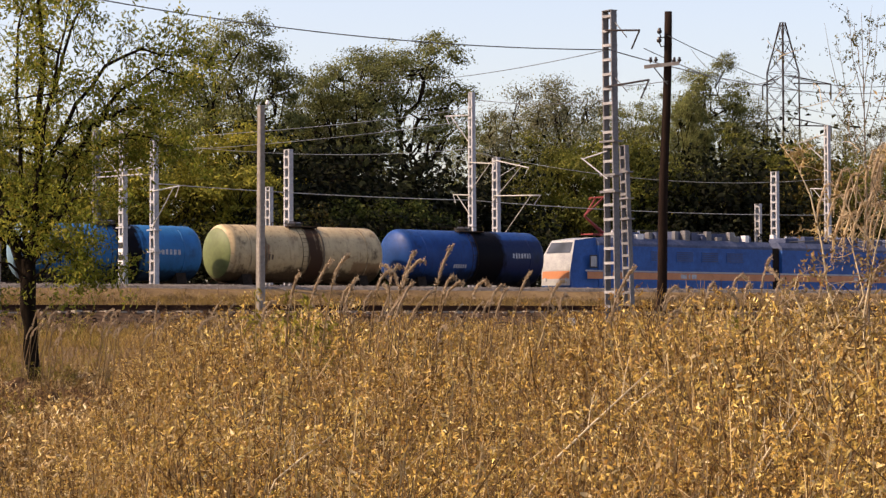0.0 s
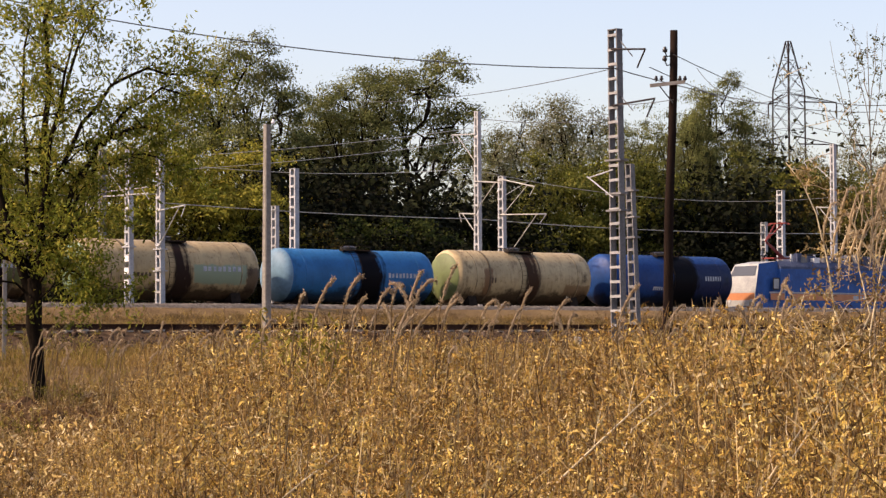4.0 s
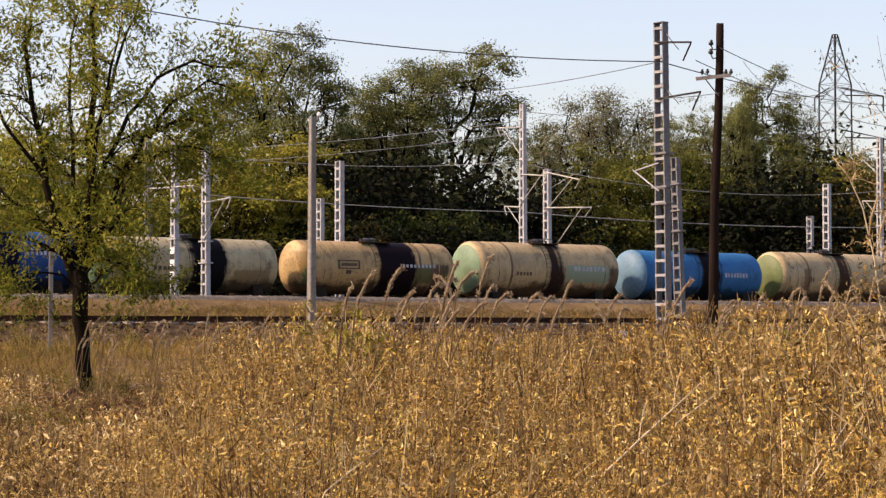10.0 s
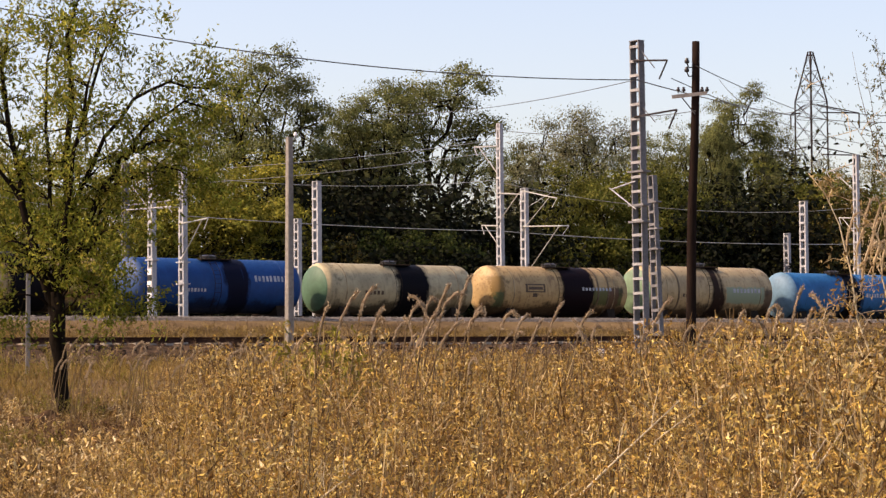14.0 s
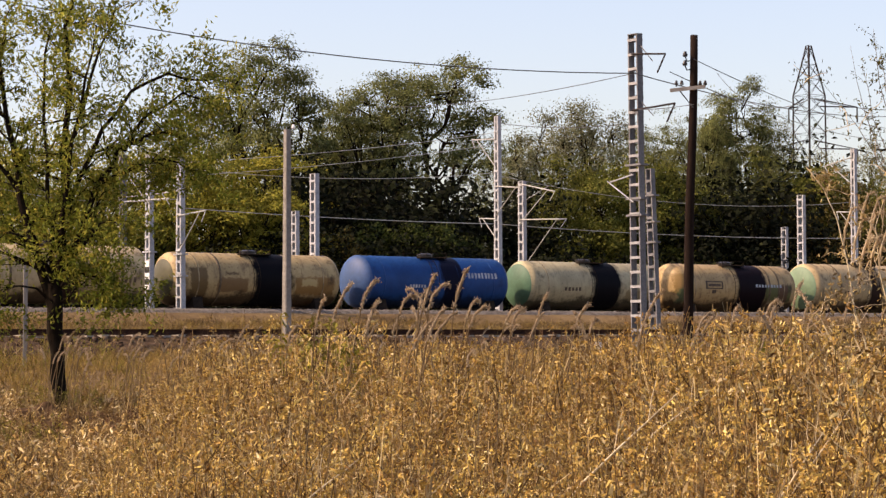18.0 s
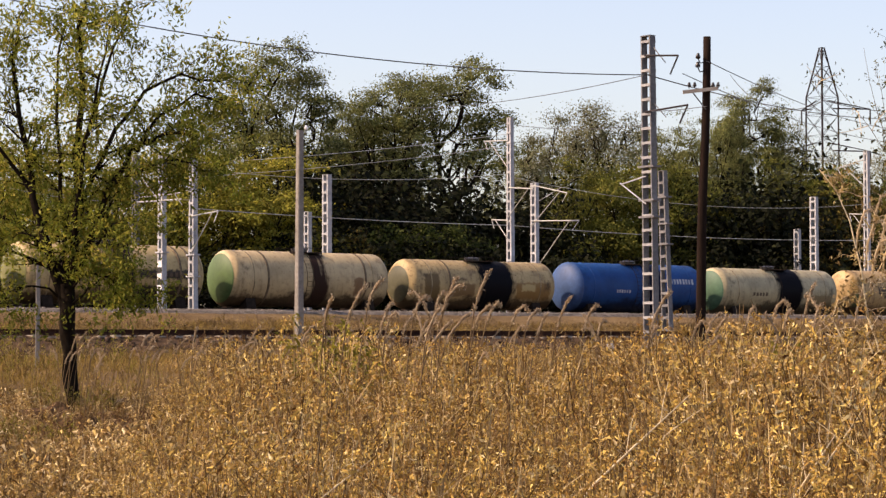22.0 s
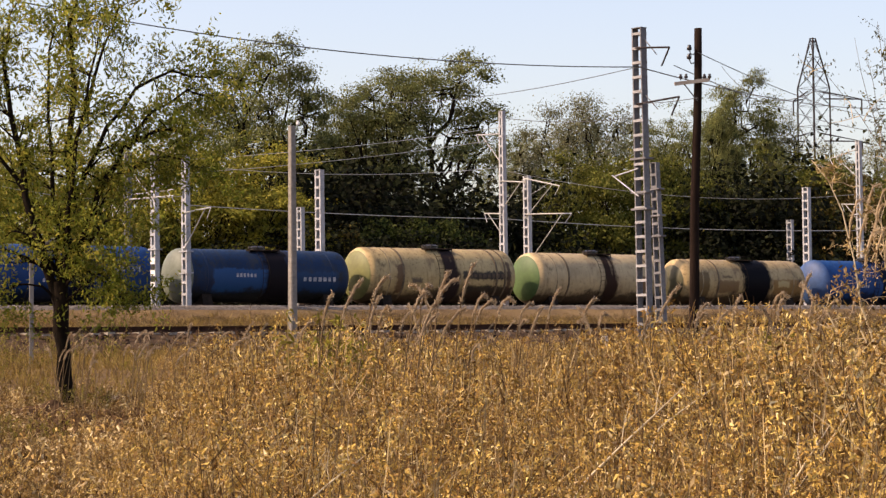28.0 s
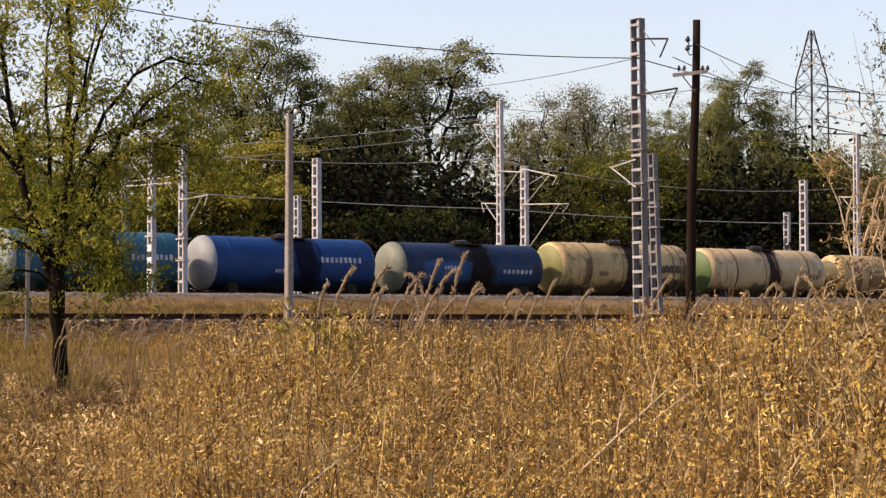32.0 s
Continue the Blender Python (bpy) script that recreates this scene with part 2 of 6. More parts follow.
# ---- building blocks ----
class Geo:
    """Collects vertices and faces of one mesh."""

    def __init__(self):
        self.v, self.f, self.s = [], [], []

    def add(self, verts, faces, smooth=False, m=None):
        k = len(self.v)
        self.v += [tuple(m @ Vector(p)) if m else tuple(p) for p in verts]
        self.f += [tuple(i + k for i in q) for q in faces]
        self.s += [smooth] * len(faces)
        return self

    def box(self, sx, sy, sz, x=0, y=0, z=0, m=None, bev=0.0):
        """A box of that size round (x, y, z), its edges cut back by bev."""
        hx, hy, hz = sx / 2, sy / 2, sz / 2
        if not bev:
            vs = [(x + a * hx, y + b * hy, z + c * hz) for a in (-1, 1) for b in (-1, 1) for c in (-1, 1)]
            return self.add(vs, [(0, 1, 3, 2), (4, 6, 7, 5), (0, 4, 5, 1), (2, 3, 7, 6), (0, 2, 6, 4), (1, 5, 7, 3)], False, m)
        bm = bmesh.new()
        bmesh.ops.create_cube(bm, size=1, matrix=Matrix.Translation((x, y, z)) @ Matrix.Diagonal((sx, sy, sz, 1)))
        bmesh.ops.bevel(bm, geom=bm.edges[:], offset=bev, segments=2, affect="EDGES", profile=0.6)
        bm.verts.index_update()
        self.add([p.co[:] for p in bm.verts], [[p.index for p in q.verts] for q in bm.faces], False, m)
        bm.free()
        return self

    def tube(self, a, b, r0, r1=None, n=8, caps=True, smooth=True):
        a, b = Vector(a), Vector(b)
        r1 = r0 if r1 is None else r1
        d = (b - a).normalized()
        u = d.orthogonal().normalized()
        w = d.cross(u)
        vs, fs = [], []
        for p, r in ((a, r0), (b, r1)):
            vs += [p + (u * math.cos(2 * math.pi * i / n) + w * math.sin(2 * math.pi * i / n)) * r for i in range(n)]
        fs = [(i, (i + 1) % n, n + (i + 1) % n, n + i) for i in range(n)]
        self.add(vs, fs, smooth)
        if caps:
            self.add(vs[:n], [tuple(range(n))[::-1]])
            self.add(vs[n:], [tuple(range(n))])
        return self

    def path(self, pts, radii, n=6):
        """A tapering limb through several points."""
        pts = [Vector(p) for p in pts]
        vs = []
        for i, p in enumerate(pts):
            d = (pts[min(i + 1, len(pts) - 1)] - pts[max(i - 1, 0)]).normalized()
            u = d.cross(Vector((0.31, 0.95, 0.1))).normalized()
            w = d.cross(u)
            vs += [p + (u * math.cos(2 * math.pi * k / n) + w * math.sin(2 * math.pi * k / n)) * radii[i] for k in range(n)]
        fs = [(i * n + k, i * n + (k + 1) % n, (i + 1) * n + (k + 1) % n, (i + 1) * n + k) for i in range(len(pts) - 1) for k in range(n)]
        fs.append(tuple(range((len(pts) - 1) * n, len(pts) * n)))
        return self.add(vs, fs, True)

    def lathe(self, prof, n=40, m=None, smooth=True):
        """Turns (x, r) pairs round the x axis."""
        vs, fs = [], []
        for x, r in prof:
            vs += [(x, r * math.cos(2 * math.pi * k / n), r * math.sin(2 * math.pi * k / n)) for k in range(n)]
        for i in range(len(prof) - 1):
            fs += [(i * n + k, i * n + (k + 1) % n, (i + 1) * n + (k + 1) % n, (i + 1) * n + k) for k in range(n)]
        return self.add(vs, fs, smooth, m)

    def prism(self, outline, x0, x1, m=None):
        """An outline in y and z, pulled along x."""
        n = len(outline)
        vs = [(x, y, z) for x in (x0, x1) for y, z in outline]
        fs = [(i, (i + 1) % n, n + (i + 1) % n, n + i) for i in range(n)] + [tuple(range(n))[::-1], tuple(range(n, 2 * n))]
        return self.add(vs, fs, False, m)

    def mesh(self, name, material):
        me = bpy.data.meshes.new(name)
        me.from_pydata(self.v, [], self.f)
        me.polygons.foreach_set("use_smooth", self.s)
        me.materials.append(material)
        me.update()
        return me


def quad_mesh(name, verts, quads, material):
    """A mesh from arrays of vertices and of four-cornered faces."""
    me = bpy.data.meshes.new(name)
    nv, nf = len(verts), len(quads)
    me.vertices.add(nv)
    me.vertices.foreach_set("co", np.asarray(verts, dtype=np.float32).ravel())
    me.loops.add(nf * 4)
    me.loops.foreach_set("vertex_index", np.asarray(quads, dtype=np.int32).ravel())
    me.polygons.add(nf)
    me.polygons.foreach_set("loop_start", np.arange(0, nf * 4, 4, dtype=np.int32))
    me.update(calc_edges=True)
    me.materials.append(material)
    return me


def part(name, geo, material, parent, label="", m=None):
    ob = new(name, geo.mesh(name, material) if isinstance(geo, Geo) else geo)
    ob.parent = parent
    if m:
        ob.matrix_basis = m
    return tagged(ob, label)


def thing(name, m, label, category, group="", kind=""):
    ob = new(name)
    ob.empty_display_size = 0.3
    ob.matrix_basis = m
    return tagged(ob, label, category, group, kind)


def solo(name, geo, material, label, category, group="", kind="", m=None):
    ob = new(name, geo.mesh(name, material) if isinstance(geo, Geo) else geo)
    if m:
        ob.matrix_basis = m
    return tagged(ob, label, category, group, kind)


# The tracks run at THETA to the picture plane; p runs along them, q away from the viewer.
THETA = radians(37.8)
CT, ST = math.cos(THETA), math.sin(THETA)
Q_NEAR, Q_BANK, Q_TRAIN, Q_FAR = 66.5, 102.0, 108.9, 150.0
Z_NEAR, Z_RAIL = 2.16, 2.57


def along(p, q, z=0.0):
    """The place at p along the tracks and q across them."""
    return Vector((p * CT - q * ST, p * ST + q * CT, z))


def track_pose(p, q, z, fall=0.0):
    return pose(*along(p, q, z), 0, fall, 37.8)


FALL = 0.0028  # the main line runs slightly downhill


def line_z(p):
    """The main line's drop below its level height at p along the track."""
    return -0.19 - FALL * max(-170.0, min(170.0, p - 84.46))


PROFILE = [(-4000, 0), (14, 0), (26, 0.05), (34, 0.22), (42, 0.55), (50, 0.95), (57, 1.2), (60.5, 1.12), (62.0, 1.15), (64.6, 1.6), (68.4, 1.6), (72, 1.7), (80, 1.95), (95, 2.55),
           (98.5, 2.72), (100.8, 3.30), (103.5, 3.22), (105.6, 2.4), (106.4, 2.28), (111.5, 2.28), (113, 2.1), (148, 2.1), (4000, 2.1)]


def ground_z(x, y):
    q = -x * ST + y * CT
    z = float(np.interp(q, [a for a, _ in PROFILE], [b for _, b in PROFILE]))
    if q > 103.5:
        z += line_z(x * CT + y * ST) * min(1.0, (q - 103.5) / 2)
    if q < 62:
        z += 0.10 * noise.noise((x * 0.13, y * 0.13, 0.0)) + 0.05 * noise.noise((x * 0.6, y * 0.6, 3.0))
    return z

# ---- ground and tracks ----
def ground():
    """One sheet out to the horizon, in cells across the tracks; finest in the field ahead."""
    qs = [-4000, -1500, -400, -100, -40, -15] + [-4 + 2 * i for i in range(33)] + [60.5, 61.2, 62.0, 63.3, 64.6, 66.5, 68.4, 70.0, 72, 76, 80, 88, 95, 98.5, 99.7, 100.8, 102.2, 103.5, 104.5, 105.6, 106.4,
          109, 111.5, 113, 125, 148, 200, 300, 600, 1500, 4000]
    ps = [-4000, -1500, -500, -200, -120] + [-80 + 4 * i for i in range(66)] + [200, 260, 400, 900, 2000, 4000]
    g = Geo()
    g.v = [tuple(along(p, q, ground_z(*along(p, q)[:2]))) for q in qs for p in ps]
    w = len(ps)
    g.f = [(i * w + k, i * w + k + 1, (i + 1) * w + k + 1, (i + 1) * w + k) for i in range(len(qs) - 1) for k in range(w - 1)]
    g.s = [True] * len(g.f)
    solo("ground", g, M_GRASSGROUND, "dry straw-coloured grassland rising to the railway banks", "ground", kind="structure")


def strip(name, outline, p0, p1, material, label, falling=False):
    """A bank of ballast laid along the tracks, with an uneven surface."""
    n, g = 90, Geo()
    for i in range(n + 1):
        p = p0 + (p1 - p0) * i / n
        for k, (q, z) in enumerate(outline):
            inner = 0 < k < len(outline) - 1
            dz = 0.05 * noise.noise((p * 0.7, q * 1.3, 5)) + 0.04 * noise.noise((p * 2.3, q * 3, 9)) if inner else 0
            g.v.append(tuple(along(p, q + (0.12 * noise.noise((p * 0.5, q, 1)) if inner else 0), z + dz + (line_z(p) if falling else 0))))
    w = len(outline)
    g.f = [(i * w + k, (i + 1) * w + k, (i + 1) * w + k + 1, i * w + k + 1) for i in range(n) for k in range(w - 1)]
    g.s = [False] * len(g.f)
    return solo(name, g, material, label, "ballast", kind="structure")


RAIL = [(-0.075, 0), (0.075, 0), (0.075, 0.02), (0.012, 0.035), (0.012, 0.13), (0.036, 0.14), (0.036, 0.18), (-0.036, 0.18), (-0.036, 0.14), (-0.012, 0.13), (-0.012, 0.035), (-0.075, 0.02)]


def railway(q, z, p0, p1, near, label, fall=0.0):
    """Two rails on sleepers; z is the top of the rail. The sleepers near by are pieces of their own."""
    t = thing("railway_track", track_pose(84.46, q, -0.19 if fall else 0, math.degrees(math.atan(fall))), label, "railway track", "railway tracks", "structure")
    for y in (-0.78, 0.78):
        part("rail", Geo().prism([(a + y, b + z - 0.18) for a, b in RAIL], p0, p1), M_RAIL, t)
    one = Geo().prism([(-1.35, 0), (1.35, 0), (1.35, 0.2), (0.6, 0.17), (-0.6, 0.17), (-1.35, 0.2)], -0.13, 0.13).mesh("sleeper", M_SLEEPER)
    rest = Geo()
    n = int((p1 - p0) / 0.56)
    for i in range(n):
        p = p0 + 0.56 * i
        dz = z - 0.38 + random.uniform(-0.05, 0.012)
        if near[0] < p < near[1]:
            part("sleeper", one, M_SLEEPER, t, "", pose(p, random.uniform(-0.06, 0.06), dz, 0, 0, random.uniform(-1.5, 1.5)))
        else:
            rest.box(0.26, 2.7, 0.2, p, 0, dz + 0.1)
    tagged(part("sleepers", rest, M_SLEEPER, t), kind="stuff")


ground()
strip("ballast_near", [(61.9, 0.95), (62.8, 1.33), (63.8, 1.60), (64.8, 1.80), (65.3, 1.93), (66.0, 1.96), (67.0, 1.96), (67.9, 1.90), (69.3, 1.75), (71.2, 1.6)], -60, 130, M_DARKBALLAST, "dark weathered ballast bed of the unused track")
strip("ballast_bank", [(100.5, 3.16), (100.85, 3.40), (101.3, 3.47), (102.2, 3.48), (103.2, 3.46), (104.2, 3.0), (105.6, 1.6)], -70, 160, M_BALLAST, "grey gravel bank beside the main line")
strip("ballast_main", [(105.6, 2.2), (106.9, 2.36), (108.0, 2.4), (109.8, 2.4), (111.0, 2.36), (112.2, 2.1)], -70, 200, M_BALLAST, "grey gravel bed under the main track", True)
railway(Q_NEAR, Z_NEAR, -144, 45, (-94, 15), "rusty unused track on pale concrete sleepers")
railway(Q_TRAIN, Z_RAIL, -154, 115, (0, 0), "main track on concrete sleepers", FALL)


def stones(name, bands, material, label, seed):
    """Loose ballast: small uneven blocks strewn over bands (count, q0, q1, p0, p1, z0, z1, size)."""
    rng = np.random.default_rng(seed)
    cube = np.array([(a, b, c) for a in (-1, 1) for b in (-1, 1) for c in (-1, 1)], dtype=float)
    quads = np.array([(0, 1, 3, 2), (4, 6, 7, 5), (0, 4, 5, 1), (2, 3, 7, 6), (0, 2, 6, 4), (1, 5, 7, 3)])
    vs = []
    for n, q0, q1, p0, p1, z0, z1, size in bands:
        u = rng.uniform(size=n)
        p, q, z = rng.uniform(p0, p1, n), q0 + (q1 - q0) * u, z0 + (z1 - z0) * u
        c = np.stack([p * CT - q * ST, p * ST + q * CT, z], axis=1)
        s = size * rng.uniform(0.45, 1.2, (n, 1, 3))
        vs.append((c[:, None, :] + cube[None] * s * rng.uniform(0.55, 1.0, (n, 8, 3))).reshape(-1, 3))
    v = np.concatenate(vs)
    k = len(v) // 8
    f = (np.arange(k)[:, None, None] * 8 + quads[None]).reshape(-1, 4)
    solo(name, quad_mesh(name, v, f, material), None, label, "ballast", kind="stuff")


M_STONE = leafy("brown_ballast_stones", [(0.0, (0.018, 0.011, 0.008)), (0.6, (0.075, 0.046, 0.03)), (1.0, (0.22, 0.165, 0.12))], 0.0, 0.95, 0.6, (0.5, 0.5, 0.5))
M_GREYSTONE = leafy("grey_ballast_stones", [(0.0, (0.09, 0.08, 0.07)), (0.6, (0.26, 0.235, 0.21)), (1.0, (0.46, 0.43, 0.39))], 0.0, 0.95, 0.6, (0.65, 0.65, 0.65))
stones("ballast_stones", [(3800, 62.6, 65.2, -15, 115, 1.27, 1.90, 0.075), (1300, 65.2, 67.9, -15, 115, 1.95, 1.92, 0.06), (900, 67.9, 70.6, -15, 115, 1.88, 1.65, 0.07)], M_STONE, "loose dark brown ballast stones along the unused track", 51)
stones("gravel_stones", [(4200, 100.55, 101.3, -5, 150, 3.20, 3.47, 0.055), (1800, 101.3, 103.2, -5, 150, 3.47, 3.47, 0.05)], M_GREYSTONE, "loose grey gravel on the bank beside the main line", 52)

# ---- train ----
R_TANK, L_TANK, Z_AXIS = 1.5, 10.8, 2.85
PITCH_CAR = 12.02


def tank_profile(inset=0.0, cap=0.62, half=L_TANK / 2, n=12):
    """Radius along the tank, with rounded ends."""
    r = R_TANK + inset
    left = [(-(half - cap) - cap * math.sin(a), r * math.cos(a)) for a in [math.pi / 2 * (1 - i / n) for i in range(n)]]
    return left + [(-(half - cap), r), (-half * 0.33, r), (0, r), (half * 0.33, r), (half - cap, r)] + [(-x, rr) for x, rr in reversed(left)]


def wheel_geo():
    return Geo().lathe([(-0.07, 0.0), (-0.07, 0.16), (-0.02, 0.2), (-0.02, 0.38), (-0.065, 0.42), (-0.065, 0.475), (0.05, 0.475), (0.055, 0.5), (0.075, 0.5), (0.075, 0.42), (0.03, 0.38), (0.03, 0.2), (0.09, 0.16), (0.09, 0.0)],
                       24, pose(0, 0, 0, 0, 0, 90))


WHEEL = wheel_geo().mesh("wheel", M_WHEEL)
AXLE = Geo().tube((0, -1.05, 0), (0, 1.05, 0), 0.085, n=10).mesh("axle", M_WHEEL)


def side_frame_geo():
    g = Geo()
    o = [(-1.25, 0.50), (-1.25, 0.72), (-0.75, 0.92), (0.75, 0.92), (1.25, 0.72), (1.25, 0.50), (0.72, 0.55), (0.5, 0.25), (-0.5, 0.25), (-0.72, 0.55)]
    vs = [(x, y, z) for y in (-0.06, 0.06) for x, z in o]
    n = len(o)
    g.add(vs, [(i, (i + 1) % n, n + (i + 1) % n, n + i) for i in range(n)] + [tuple(range(n))[::-1], tuple(range(n, 2 * n))])
    for x in (-0.22, 0, 0.22):
        g.tube((x, 0, 0.38), (x, 0, 0.62), 0.085, n=8)
    for x in (-0.92, 0.92):
        g.box(0.3, 0.2, 0.26, x, 0, 0.5)
    return g


SIDE_FRAME = side_frame_geo().mesh("side_frame", M_UNDER)
BOLSTER = Geo().box(0.5, 2.2, 0.28, 0, 0, 0.72, bev=0.03).mesh("bolster", M_UNDER)
COUPLER = Geo().box(0.7, 0.16, 0.2, 0, 0, 0).box(0.3, 0.32, 0.36, 0.42, 0, 0, bev=0.04).box(0.16, 0.14, 0.3, 0.6, 0.12, 0, bev=0.02).mesh("coupler", M_UNDER)


def bogie(x, parent):
    b = new("bogie")
    b.parent, b.matrix_basis = parent, pose(x, 0, 0)
    b.empty_display_size = 0.2
    for y in (-1.02, 1.02):
        part("side_frame", SIDE_FRAME, None, b, "", pose(0, y, 0))
    part("bolster", BOLSTER, None, b)
    for dx in (-0.92, 0.92):
        part("axle", AXLE, None, b, "", pose(dx, 0, 0.475))
        for s in (-1, 1):
            part("wheel", WHEEL, None, b, "", pose(dx, 0.79 * s, 0.475, 0, 0, 0 if s > 0 else 180))


def frame_geo():
    g = Geo().box(11.2, 0.5, 0.36, 0, 0, 1.05)
    for s in (-1, 1):
        g.box(0.3, 2.9, 0.36, 5.42 * s, 0, 1.08)
        g.box(0.9, 2.3, 0.3, 3.9 * s, 0, 1.08)
        g.box(5.2, 0.1, 0.12, 0, 1.25 * s, 1.06)
    for x in (-1.6, 0, 1.6):
        g.box(0.16, 2.5, 0.16, x, 0, 1.02)
    g.tube((-2.6, 0.7, 0.85), (-1.5, 0.7, 0.85), 0.19, n=10).tube((1.0, -0.6, 0.8), (1.8, -0.6, 0.8), 0.16, n=10)
    return g


def saddle_geo():
    """A cradle that holds the end of the tank."""
    o = [(-1.25, 1.2)] + [(R_TANK * math.sin(a) * 1.01, Z_AXIS - R_TANK * math.cos(a) * 1.01) for a in [radians(-46 + 11.5 * i) for i in range(9)]] + [(1.25, 1.2)]
    return Geo().prism(o, -0.3, 0.3)


def strap_geo(w=0.09, x=0.0):
    return Geo().lathe([(x - w / 2, R_TANK + 0.002), (x - w / 2, R_TANK + 0.014), (x + w / 2, R_TANK + 0.014), (x + w / 2, R_TANK + 0.002)], 56)


def hatch_geo():
    g = Geo()
    for i, (r0, r1, z0, z1) in enumerate([(0.42, 0.42, -0.15, 0.10), (0.47, 0.47, 0.10, 0.14), (0.46, 0.25, 0.14, 0.22)]):
        g.tube((0, 0, z0), (0, 0, z1), r0, r1, 18)
    for k in range(6):
        a = k * math.pi / 3
        g.box(0.06, 0.06, 0.12, 0.47 * math.cos(a), 0.47 * math.sin(a), 0.13)
    return g


def platform_geo():
    g = Geo()
    for y in (-0.62, 0.62):
        g.box(1.9, 0.36, 0.04, 0, y, 0.0)
        for i in range(7):
            g.box(0.04, 0.36, 0.03, -0.9 + 0.3 * i, y, 0.035)
    for x in (-0.92, 0.92):
        g.box(0.05, 1.6, 0.05, x, 0, -0.02)
    return g


def rail_loop_geo():
    """The low handrail round the hatch platform."""
    g = Geo()
    for x, y in ((-0.93, -0.8), (0.93, -0.8), (-0.93, 0.8), (0.93, 0.8)):
        g.tube((x, y, -0.28), (x, y, 0.24), 0.018, n=5)
    for z in (0.24,):
        g.tube((-0.93, -0.8, z), (0.93, -0.8, z), 0.018, n=5).tube((-0.93, 0.8, z), (0.93, 0.8, z), 0.018, n=5)
    return g


def ladder_geo(side):
    g, r = Geo(), R_TANK + 0.09
    arc = [(r * math.sin(a) * side, r * math.cos(a)) for a in [radians(32 + 9 * i) for i in range(13)]]
    for x in (-0.2, 0.2):
        g.path([(x, y, z) for y, z in arc] + [(x, 1.45 * side, -1.75)], [0.015] * 14, 5)
    for y, z in arc[::1]:
        g.tube((-0.2, y, z), (0.2, y, z), 0.009, n=5)
    return g


SADDLE = saddle_geo().mesh("saddle", M_UNDER)
HATCH, PLATFORM, HANDRAIL = hatch_geo(), platform_geo().mesh("platform", M_UNDER), rail_loop_geo().mesh("handrail", M_UNDER)
FRAME = frame_geo().mesh("underframe", M_UNDER)
LADDERS = {s: ladder_geo(s).mesh("ladder", M_UNDER) for s in (-1, 1)}
VALVE = Geo().tube((0, 0, -0.35), (0, 0, 0.02), 0.12, n=10).tube((0, 0, -0.45), (0, 0, -0.35), 0.17, n=10).mesh("drain_valve", M_UNDER)


def on_side(g, x0, x1, z0, z1):
    """A flat painted mark that follows the curve of the tank."""
    vs = []
    for k in range(4):
        z = z0 + (z1 - z0) * k / 3
        y = -math.sqrt(max(0.01, (R_TANK + 0.006) ** 2 - z * z))
        vs += [(x0, y, z), (x1, y, z)]
    g.add(vs, [(2 * k, 2 * k + 1, 2 * k + 3, 2 * k + 2) for k in range(3)])


def bars_on_side(x0, x1, z, h, n, seed=1):
    """Lettering that cannot be read: a row of plain bars."""
    rnd, w, out = random.Random(seed), (x1 - x0) / n, []
    for i in range(n):
        g = Geo()
        a = rnd.uniform(0.08, 0.16)
        on_side(g, x0 + w * (i + a), x0 + w * (i + rnd.uniform(0.66, 0.8)), z + 0.05 * h * rnd.random(), z + h * rnd.uniform(0.88, 1.0))
        out.append(g)
    return out


def emblem_on_side(x, z):
    """A worn stencilled badge: a frame with a bar inside and a mark below."""
    g = Geo()
    for x0, x1, z0, z1 in ((-0.75, 0.75, 0.42, 0.5), (-0.75, 0.75, 0.0, 0.07), (-0.75, -0.6, 0.07, 0.42), (0.62, 0.75, 0.07, 0.42), (-0.5, 0.55, 0.16, 0.33), (-0.2, 0.15, -0.28, -0.06)):
        on_side(g, x + x0, x + x1, z + z0, z + z1)
    return g


